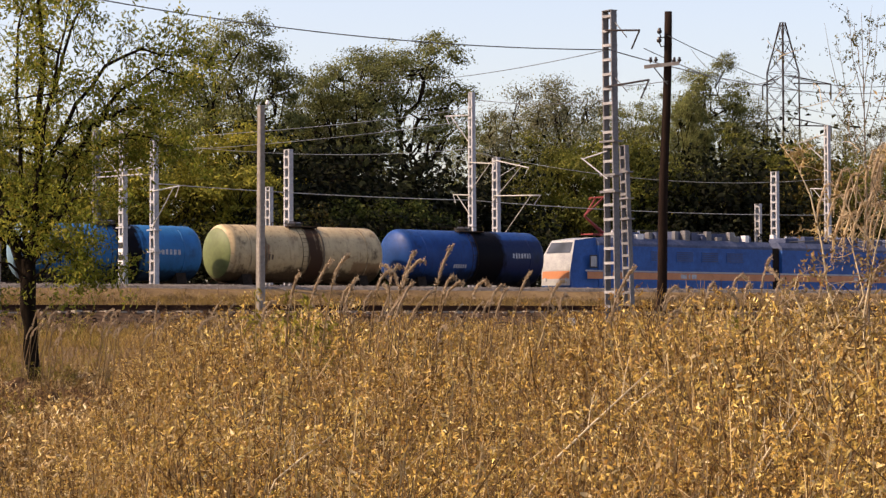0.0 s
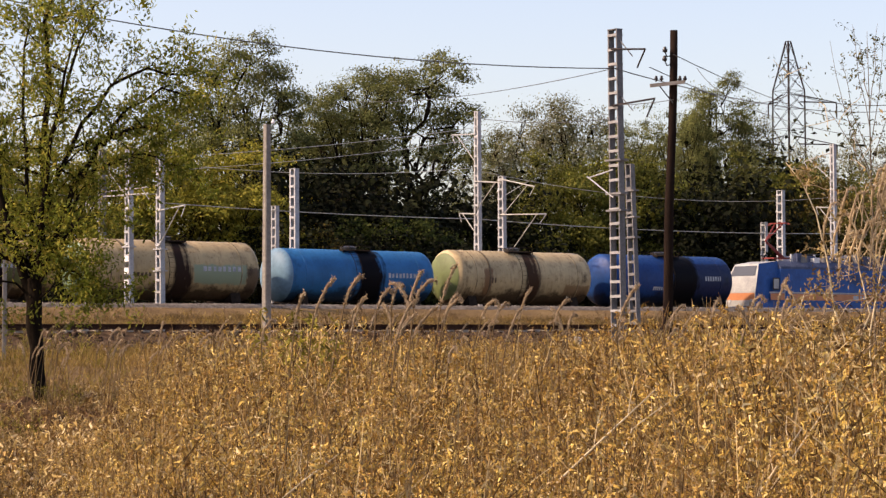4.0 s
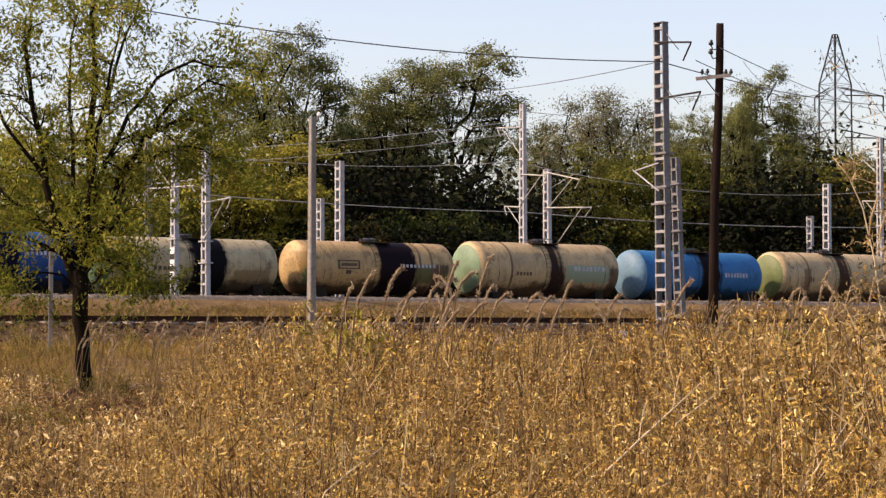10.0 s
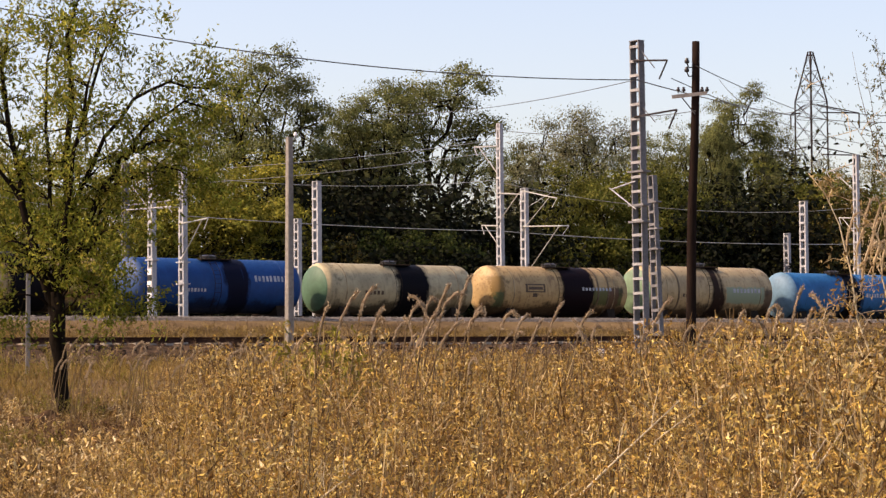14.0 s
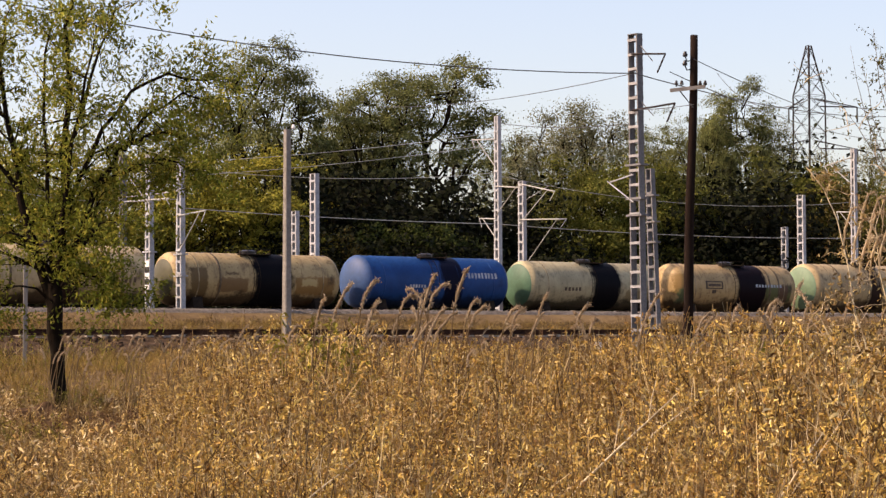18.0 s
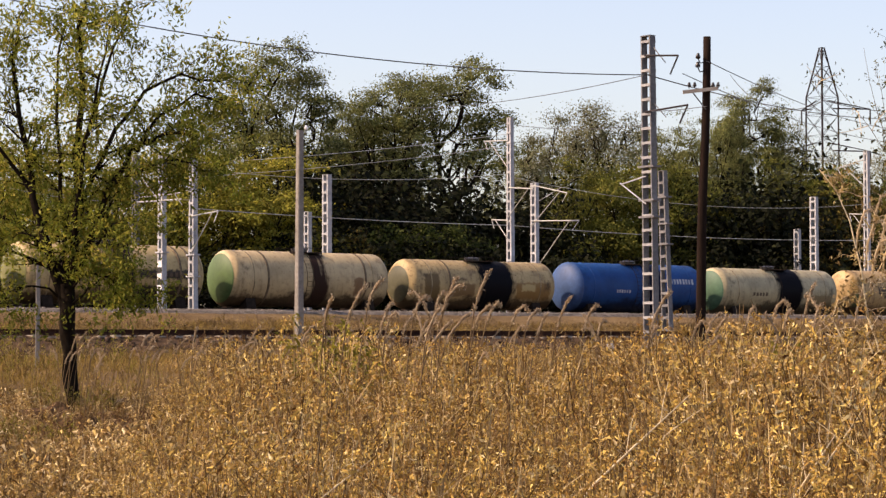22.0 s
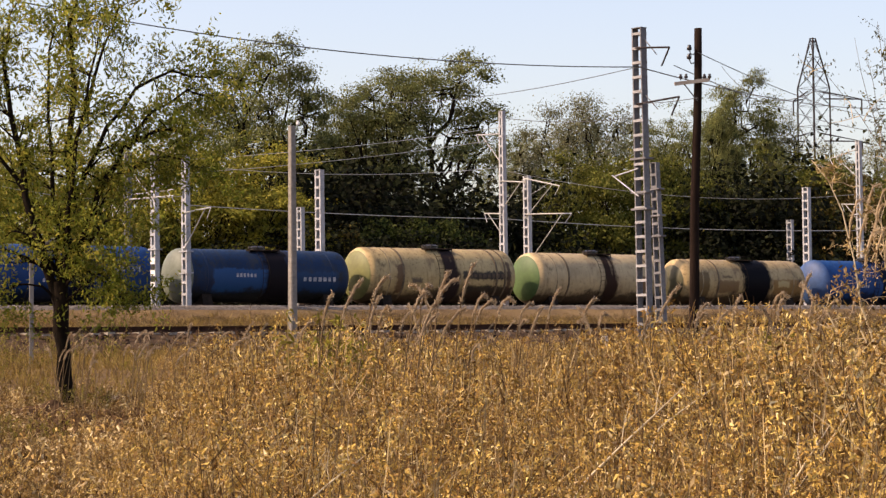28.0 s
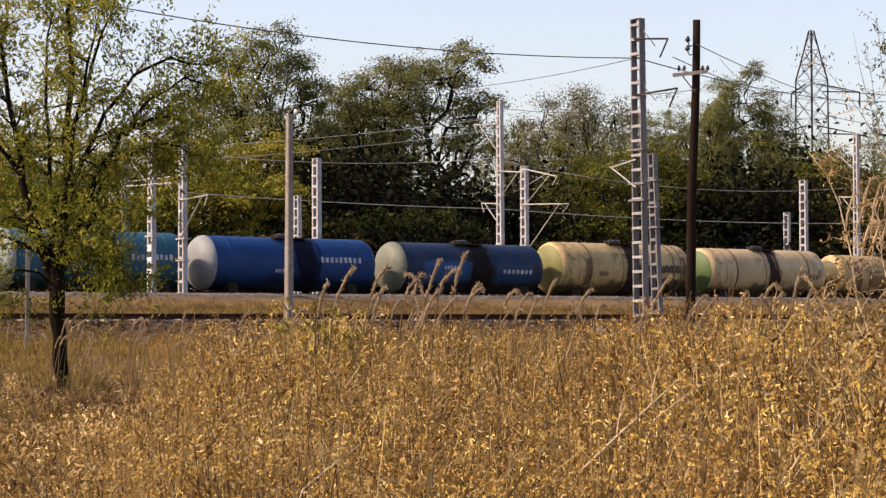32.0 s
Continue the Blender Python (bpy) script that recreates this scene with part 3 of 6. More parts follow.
def tank_car(label, paint, cap_paint=None, cap=0.86, letters=(), emblem=None, straps=None, hatch_mat=None, cap_label="green painted end", longer=0.0, taller=0.0):
    car = thing("tank_car", Matrix(), label, "tank wagon", "tank wagons of the train")
    # each wagon has its own length and girth
    axis = pose(0, 0, Z_AXIS + taller / 2) @ Matrix.Diagonal((1 + longer / L_TANK, 1 + taller / 2 / R_TANK, 1 + taller / 2 / R_TANK, 1))
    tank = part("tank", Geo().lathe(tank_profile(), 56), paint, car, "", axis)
    if cap_paint:
        a0 = math.asin(cap)
        prof = [(-(L_TANK / 2 - 0.62) - 0.64 * math.cos(a), (R_TANK + 0.018) * math.sin(a)) for a in [radians(7.5) * i for i in range(int(math.degrees(a0) / 7.5) + 1)] + [a0]]
        part("painted_end", Geo().lathe([(x, max(r, 0.001)) for x, r in prof], 56), cap_paint, tank, cap_label)
    for x in straps or (-3.9, 3.9):
        if "cream" in label or "ochre" in label:
            broad = abs(abs(x) - 3.9) > 0.05
            part("strap", strap_geo(0.13 if broad else 0.06), M_STRAPDARK if broad else M_SEAM, tank, "", pose(x, 0, 0))
        else:
            part("strap", strap_geo(0.06, x), paint, tank)
    part("hatch", HATCH.mesh("hatch", hatch_mat or M_OIL), hatch_mat or M_OIL, tank, "", pose(0, 0, R_TANK))
    part("platform", PLATFORM, None, tank, "", pose(0, 0, R_TANK - 0.06))
    part("handrail", HANDRAIL, None, tank, "", pose(0, 0, R_TANK - 0.04))
    for s in (-1, 1):
        part("ladder", LADDERS[s], None, tank, "", pose(0.35 * s, 0, 0))
    for x0, x1, z, h, n, m in letters:
        for g in bars_on_side(x0, x1, z, h, n, n):
            part("letter_bar", g, m, tank, "worn painted letter")
    if emblem:
        x, z, m = emblem
        part("emblem", emblem_on_side(x, z), m, tank, "dark worn emblem")
    part("underframe", FRAME, None, car)
    for s in (-1, 1):
        part("saddle", SADDLE, None, car, "", pose(3.9 * s, 0, 0))
        part("coupler", COUPLER, None, car, "", pose(5.45 * s, 0, 1.06, 0, 0, 0 if s > 0 else 180))
        bogie(3.9 * s, car)
    part("drain_valve", VALVE, None, tank, "", pose(0, 0, -R_TANK))
    return car


BLACK = (0.006, 0.006, 0.008)
RUST = (0.10, 0.055, 0.03)
GREEN_END = lambda name, c: plain(name, tuple(0.6 * v for v in c), c, 0.9, 0.6, 0, 0.05, 0.01, 4)
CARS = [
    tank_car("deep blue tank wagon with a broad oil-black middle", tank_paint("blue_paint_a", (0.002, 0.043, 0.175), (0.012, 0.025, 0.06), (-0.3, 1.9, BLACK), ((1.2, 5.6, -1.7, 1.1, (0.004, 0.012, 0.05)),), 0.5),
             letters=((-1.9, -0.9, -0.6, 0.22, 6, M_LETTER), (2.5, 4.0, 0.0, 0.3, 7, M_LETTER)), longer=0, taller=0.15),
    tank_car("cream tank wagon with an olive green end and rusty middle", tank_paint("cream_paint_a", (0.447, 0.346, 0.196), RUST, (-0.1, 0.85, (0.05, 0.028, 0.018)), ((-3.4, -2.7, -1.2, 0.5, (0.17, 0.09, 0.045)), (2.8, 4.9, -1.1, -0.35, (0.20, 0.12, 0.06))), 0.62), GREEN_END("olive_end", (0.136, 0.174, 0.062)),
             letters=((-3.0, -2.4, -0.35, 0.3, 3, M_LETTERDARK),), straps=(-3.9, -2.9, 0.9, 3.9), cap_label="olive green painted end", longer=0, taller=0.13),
    # this end's paler blue has the sky and sun sheen painted in
    tank_car("light blue tank wagon with a black middle band", tank_paint("sky_blue_paint", (0.006, 0.125, 0.31), (0.02, 0.06, 0.12), (-0.2, 1.35, BLACK), (), 0.3), GREEN_END("sheen_toned_blue_end", (0.12, 0.25, 0.36)),
             1.0 - 1e-4, letters=((1.7, 3.7, -0.1, 0.28, 8, M_LETTER),), cap_label="blue end painted paler for the light on it", longer=0, taller=-0.05),
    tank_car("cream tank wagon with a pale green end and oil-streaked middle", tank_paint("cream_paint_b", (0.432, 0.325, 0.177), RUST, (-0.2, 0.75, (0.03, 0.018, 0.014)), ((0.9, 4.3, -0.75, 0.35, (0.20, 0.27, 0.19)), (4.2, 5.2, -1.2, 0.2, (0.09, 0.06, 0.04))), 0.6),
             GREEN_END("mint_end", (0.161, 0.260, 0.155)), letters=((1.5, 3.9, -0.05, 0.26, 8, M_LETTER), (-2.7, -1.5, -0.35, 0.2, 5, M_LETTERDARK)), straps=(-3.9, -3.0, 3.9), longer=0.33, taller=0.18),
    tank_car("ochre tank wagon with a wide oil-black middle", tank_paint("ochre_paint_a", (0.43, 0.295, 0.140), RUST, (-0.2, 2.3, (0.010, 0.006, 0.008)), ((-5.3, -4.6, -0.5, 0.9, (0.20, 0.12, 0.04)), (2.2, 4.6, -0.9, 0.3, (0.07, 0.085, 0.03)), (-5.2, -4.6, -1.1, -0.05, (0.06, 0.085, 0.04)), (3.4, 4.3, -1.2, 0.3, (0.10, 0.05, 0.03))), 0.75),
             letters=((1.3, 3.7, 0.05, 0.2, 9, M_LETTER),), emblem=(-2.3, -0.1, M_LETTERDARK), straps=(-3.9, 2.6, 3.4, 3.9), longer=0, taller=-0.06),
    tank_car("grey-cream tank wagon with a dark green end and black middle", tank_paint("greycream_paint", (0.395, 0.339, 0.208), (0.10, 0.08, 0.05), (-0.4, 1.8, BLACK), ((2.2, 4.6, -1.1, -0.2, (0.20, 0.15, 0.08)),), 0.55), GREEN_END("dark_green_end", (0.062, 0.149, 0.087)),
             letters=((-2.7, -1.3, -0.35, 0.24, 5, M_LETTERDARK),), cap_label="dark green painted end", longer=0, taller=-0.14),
    tank_car("blue tank wagon with white lettering and a dark middle", tank_paint("blue_paint_b", (0.001, 0.050, 0.185), (0.012, 0.03, 0.09), (0.4, 1.6, (0.006, 0.008, 0.02)), (), 0.3), GREEN_END("lighter_blue_end", (0.03, 0.085, 0.22)),
             1.0 - 1e-4, letters=((2.0, 4.2, 0.25, 0.34, 9, M_LETTER), (-2.2, -1.0, -0.35, 0.2, 6, M_LETTER)), cap_label="lighter blue end", longer=0, taller=-0.08),
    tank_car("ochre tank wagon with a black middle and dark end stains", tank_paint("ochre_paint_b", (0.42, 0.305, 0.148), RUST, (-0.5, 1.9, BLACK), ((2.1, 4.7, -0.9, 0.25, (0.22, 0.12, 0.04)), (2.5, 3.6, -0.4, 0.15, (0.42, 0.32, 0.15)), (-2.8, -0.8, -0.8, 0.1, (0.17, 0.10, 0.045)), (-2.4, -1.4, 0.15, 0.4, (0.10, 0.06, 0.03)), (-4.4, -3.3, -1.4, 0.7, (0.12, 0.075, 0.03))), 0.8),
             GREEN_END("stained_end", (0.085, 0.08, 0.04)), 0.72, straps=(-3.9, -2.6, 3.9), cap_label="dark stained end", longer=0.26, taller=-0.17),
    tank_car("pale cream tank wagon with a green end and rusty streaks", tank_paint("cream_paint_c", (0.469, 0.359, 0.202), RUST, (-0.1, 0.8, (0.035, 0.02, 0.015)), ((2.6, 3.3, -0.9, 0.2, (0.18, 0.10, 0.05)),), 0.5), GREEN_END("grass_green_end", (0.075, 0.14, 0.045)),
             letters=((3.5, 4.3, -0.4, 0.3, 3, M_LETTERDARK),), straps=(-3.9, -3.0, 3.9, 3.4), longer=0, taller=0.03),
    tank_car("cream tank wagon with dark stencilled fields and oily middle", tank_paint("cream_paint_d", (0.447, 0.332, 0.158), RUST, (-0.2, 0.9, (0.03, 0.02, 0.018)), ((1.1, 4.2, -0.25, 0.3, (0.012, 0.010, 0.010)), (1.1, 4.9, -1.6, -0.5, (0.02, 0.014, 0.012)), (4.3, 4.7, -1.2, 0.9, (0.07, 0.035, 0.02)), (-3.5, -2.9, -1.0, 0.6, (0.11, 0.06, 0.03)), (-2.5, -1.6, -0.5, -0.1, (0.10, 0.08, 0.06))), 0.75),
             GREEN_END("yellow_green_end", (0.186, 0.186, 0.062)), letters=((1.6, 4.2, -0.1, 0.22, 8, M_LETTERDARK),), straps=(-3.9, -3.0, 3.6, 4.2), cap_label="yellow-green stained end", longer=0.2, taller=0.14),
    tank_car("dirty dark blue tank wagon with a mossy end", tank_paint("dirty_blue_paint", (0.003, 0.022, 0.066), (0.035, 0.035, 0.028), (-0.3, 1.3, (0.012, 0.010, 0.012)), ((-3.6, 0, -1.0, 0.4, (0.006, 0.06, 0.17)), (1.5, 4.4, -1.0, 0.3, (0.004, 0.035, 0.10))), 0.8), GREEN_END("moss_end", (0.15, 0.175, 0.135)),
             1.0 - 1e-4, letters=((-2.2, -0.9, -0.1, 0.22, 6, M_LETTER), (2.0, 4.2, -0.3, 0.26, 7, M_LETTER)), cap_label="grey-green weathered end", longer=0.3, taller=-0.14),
    tank_car("blue tank wagon with a pale grey end", tank_paint("blue_paint_c", (0.001, 0.040, 0.150), (0.012, 0.025, 0.07), (0.1, 1.4, (0.006, 0.008, 0.02)), (), 0.35), GREEN_END("pale_grey_end", (0.24, 0.27, 0.29)),
             1.0 - 1e-4, letters=((1.5, 4.1, 0.1, 0.32, 9, M_LETTER), (-1.3, -0.1, -0.5, 0.2, 6, M_LETTER)), cap_label="pale grey end", longer=0.68, taller=-0.08),
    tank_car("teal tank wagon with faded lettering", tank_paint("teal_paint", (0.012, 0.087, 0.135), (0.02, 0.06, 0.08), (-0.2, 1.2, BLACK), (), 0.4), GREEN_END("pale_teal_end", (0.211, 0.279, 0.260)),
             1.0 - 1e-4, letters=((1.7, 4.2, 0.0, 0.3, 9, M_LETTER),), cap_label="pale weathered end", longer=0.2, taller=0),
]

M_LOCO = plain("loco_blue_paint", (0.002, 0.048, 0.185), (0.005, 0.094, 0.33), 1.6, 0.6, 0, 0.05)
M_LOCOORANGE = plain("loco_orange_paint", (0.42, 0.15, 0.06), (0.55, 0.22, 0.10), 1.5, 0.45, 0, 0)
M_LOCOWHITE = plain("loco_white_paint", (0.22, 0.23, 0.235), (0.40, 0.41, 0.405), 1.5, 0.45, 0, 0)
M_LOCOGREY = plain("loco_roof_grey", (0.035, 0.048, 0.09), (0.11, 0.13, 0.19), 1.5, 0.9, 0, 0.1)
M_LOCOSKIRT = plain("loco_skirt_paint", (0.006, 0.012, 0.035), (0.018, 0.04, 0.12), 2.5, 0.8, 0, 0.1)
M_PANTO = plain("red_pantograph_paint", (0.15, 0.022, 0.018), (0.26, 0.04, 0.032), 3, 0.5, 0.1, 0)
M_GLASS, gn, gl, gb = mat("dark_cab_glass", 0.12, 0.0, 0.7)
gb.inputs["Base Color"].default_value = (0.035, 0.042, 0.05, 1)


def loco_section(loco, flip, x_mid, length=17.6):
    """One half of the locomotive; its cab stands at -x, or at +x when flipped."""
    t = new("section")
    t.parent, t.matrix_basis = loco, pose(x_mid, 0, 0, 0, 0, 180 if flip else 0)
    t.empty_display_size = 0.5
    h, w = length / 2, 1.52
    # body behind the cab, and a grey roof with chamfered edges
    part("body", Geo().prism([(-w, 1.0), (w, 1.0), (w, 3.82), (-w, 3.82)], -h + 2.2, h - 0.35), M_LOCO, t)
    part("roof", Geo().prism([(-w, 3.822), (w, 3.822), (w - 0.04, 3.98), (w - 0.4, 4.32), (-w + 0.4, 4.32), (-w + 0.04, 3.98)], -h + 2.2, h - 0.35), M_LOCOGREY, t, "grimy grey roof")
    # cab with a tapered, slightly raked front
    side = [(-h + 2.198, 1.0), (-h + 0.25, 1.0), (-h + 0.08, 1.4), (-h + 0.10, 2.35), (-h + 0.28, 3.28), (-h + 0.68, 4.12), (-h + 2.198, 4.32)]
    taper = lambda x, z: (1.0 if x > -h + 1.2 else 0.84) * (0.80 if z > 4.0 else 1)
    c, k = Geo(), len(side)
    vs = [(x, y * taper(x, z), z) for y in (-w, w) for x, z in side]
    c.add(vs, [(i, (i + 1) % k, k + (i + 1) % k, k + i) for i in range(k)] + [tuple(range(k)), tuple(range(k, 2 * k))[::-1]])
    part("cab", c, M_LOCO, t)
    nose = Geo()
    vs = [(x - 0.02, y * (taper(x, z) + 0.015), z) for y in (-w, w) for x, z in side[2:7]]
    nose.add(vs, [(i, i + 1, 5 + i + 1, 5 + i) for i in range(4)])
    part("nose", nose, M_LOCOWHITE, t, "white cab front and roof edge")
    part("windscreen", Geo().add([(-h + 0.31, -1.08, 3.36), (-h + 0.31, 1.08, 3.36), (-h + 0.62, 0.98, 4.0), (-h + 0.62, -0.98, 4.0)], [(0, 1, 2, 3)], False, pose(-0.045, 0, 0)), M_GLASS, t)
    part("nose_stripe", Geo().add([(-h + 0.088, -1.22, 1.8), (-h + 0.088, 1.22, 1.8), (-h + 0.096, 1.22, 2.26), (-h + 0.096, -1.22, 2.26)], [(0, 1, 2, 3)], False, pose(-0.02, 0, 0)), M_LOCOORANGE, t)
    for s in (-1, 1):
        part("headlight", Geo().tube((-h + 0.02, 0.95 * s, 1.75), (-h + 0.16, 0.95 * s, 1.75), 0.11, n=12), M_LETTER, t)
        part("stripe", Geo().box(length - 1.4, 0.012, 0.42, 0.55, s * (w + 0.008), 2.02), M_LOCOORANGE, t, "orange side stripe")
        part("thin_stripe", Geo().box(length - 1.2, 0.012, 0.09, 0.5, s * (w + 0.008), 2.29), M_LOCOWHITE, t, "thin white line")
        win = part("cab_window", Geo().box(0.62, 0.03, 0.78, -h + 1.75, s * (w + 0.006), 2.85, bev=0.012), M_BLACKMARK, t)
        # the pane on the -y side is plain white, the other dark glass
        part("pane", Geo().box(0.46, 0.02, 0.62, -h + 1.75, s * (w + 0.018), 2.85), M_LOCOWHITE if s < 0 else M_GLASS, win, "cab window pane, plain white on one side")
        part("door", Geo().box(0.75, 0.03, 2.1, -h + 2.95, s * (w + 0.008), 2.35, bev=0.012), M_LOCO, t)
        part("handrail", Geo().tube((-h + 2.5, s * (w + 0.06), 1.4), (-h + 2.5, s * (w + 0.06), 3.1), 0.018, n=5), M_LOCOWHITE, t)
        for i in range(4):
            lv = part("louvre_panel", Geo().box(1.5, 0.03, 0.7, -1.6 + 2.2 * i, s * (w + 0.006), 3.25, bev=0.012), M_LOCO, t)
            for j in range(5):
                part("slat", Geo().box(1.4, 0.03, 0.05, -1.6 + 2.2 * i, s * (w + 0.022), 3.0 + 0.125 * j, m=None), M_LOCOGREY, lv)
        part("lettering", Geo().box(0.5, 0.01, 0.26, 0.5, s * (w + 0.022), 2.02).box(0.12, 0.01, 0.26, 1.0, s * (w + 0.022), 2.02).box(0.4, 0.01, 0.26, 1.4, s * (w + 0.022), 2.02), M_LETTER, t, "pale plain lettering bars")
        part("skirt", Geo().box(length - 1.0, 0.04, 0.5, 0.2, s * (w - 0.03), 0.78), M_LOCOSKIRT, t, "grimy dark blue skirt")
    part("gangway", Geo().box(0.56, 2.5, 3.0, h - 0.1, 0, 2.45, bev=0.06), M_UNDER, t)
    part("buffer_beam", Geo().box(0.3, 2.9, 0.6, -h + 0.2, 0, 0.85, bev=0.03), M_UNDER, t)
    part("coupler", COUPLER, None, t, "", pose(-h + 0.05, 0, 1.06, 0, 0, 180))
    for x in (-4.9, 4.9):
        bogie(x * 0.98, t)
    # roof gear
    for i, (x, sx, sy, sz) in enumerate([(-3.3, 1.3, 1.7, 0.42), (-1.2, 1.6, 1.8, 0.34), (0.9, 1.2, 1.5, 0.5), (2.6, 1.5, 1.9, 0.36), (4.6, 1.9, 1.6, 0.46), (6.7, 1.2, 1.5, 0.34)]):
        part("roof_unit", Geo().box(sx, sy, sz, x, 0, 4.12 + sz / 2, bev=0.05), M_LOCOGREY, t)
    for x in (-4.6, -2.4, 0.6, 3.4, 5.9):
        part("roof_insulator", Geo().tube((x, -0.55, 4.15), (x, -0.55, 4.62), 0.10, 0.07, 10).tube((x, -0.55, 4.3), (x, -0.55, 4.34), 0.15, n=10).tube((x, -0.55, 4.45), (x, -0.55, 4.49), 0.13, n=10), M_PALEINS, t)
    rnd = random.Random(5 if flip else 6)
    for i in range(15):
        x, hh = -4.6 + 0.8 * i + rnd.uniform(-0.3, 0.3), rnd.uniform(0.25, 0.75)
        part("roof_fitting", Geo().box(rnd.uniform(0.25, 0.6), rnd.uniform(0.3, 0.5), hh, x, -0.95, 4.0 + hh / 2, bev=0.03), rnd.choice((M_LOCOGREY, M_MASTOLD, M_MASTOLD, M_PALEINS)), t)
    part("bus_bar", Geo().tube((-4.6, -0.55, 4.64), (5.9, -0.55, 4.64), 0.025, n=6), M_WIRE, t)
    part("roof_pipe", Geo().path([(-4.4, 0.75, 4.2), (-2, 0.8, 4.34), (1, 0.72, 4.3), (4, 0.8, 4.36), (7, 0.75, 4.2)], [0.05] * 5, 6), M_MASTOLD, t)
    part("air_tank", Geo().lathe([(-0.9, 0.01), (-0.82, 0.16), (-0.7, 0.2), (0.7, 0.2), (0.82, 0.16), (0.9, 0.01)], 14, pose(3.4, 0.4, 4.42)), M_MASTOLD, t)
    # pantograph: raised on the rear half, folded on the leading one
    x = -h + 3.4
    up = not flip
    pb = part("pantograph", Geo().box(1.6, 0.08, 0.08, x, -0.5, 4.35).box(1.6, 0.08, 0.08, x, 0.5, 4.35).box(0.08, 1.1, 0.08, x - 0.7, 0, 4.35).box(0.08, 1.1, 0.08, x + 0.7, 0, 4.35), M_PANTO, t, "red pantograph")
    knee = (x - 1.0, 0, 5.45) if up else (x - 1.1, 0, 4.55)
    head = (x + 0.25, 0, 6.6) if up else (x + 0.6, 0, 4.72)
    part("lower_arm", Geo().tube((x + 0.6, -0.12, 4.38), knee, 0.07, n=6).tube((x + 0.6, 0.12, 4.38), knee, 0.07, n=6), M_PANTO, pb)
    part("upper_arm", Geo().tube(knee, (head[0], -0.35, head[2]), 0.055, n=6).tube(knee, (head[0], 0.35, head[2]), 0.055, n=6), M_PANTO, pb)
    part("collector_head", Geo().box(0.3, 1.5, 0.06, head[0], 0, head[2] + 0.03).box(0.06, 0.3, 0.05, head[0], 0.85, head[2] - 0.04, None).box(0.06, 0.3, 0.05, head[0], -0.85, head[2] - 0.04, None), M_PANTO, pb)
    for ob in t.children:
        if ob.name.split(".")[0] in ("roof_unit", "roof_insulator", "roof_fitting", "bus_bar", "roof_pipe", "air_tank", "pantograph"):
            ob.matrix_basis = pose(0, 0, 0.2) @ ob.matrix_basis


LOCO = thing("locomotive", Matrix(), "blue two-section electric locomotive with an orange stripe and white cab", "locomotive")
loco_section(LOCO, False, 8.95)
loco_section(LOCO, True, 26.75)

# ---- masts, poles and wires ----
def spot(bearing, q):
    """The place on the line q that is seen at this bearing (metres aside for each metre ahead)."""
    y = q / (CT - bearing * ST)
    return bearing * y, y


def height_at(y, rise):
    """The height that is seen at y metres ahead under this rise (metres up for each metre ahead)."""
    return EYE + rise * y


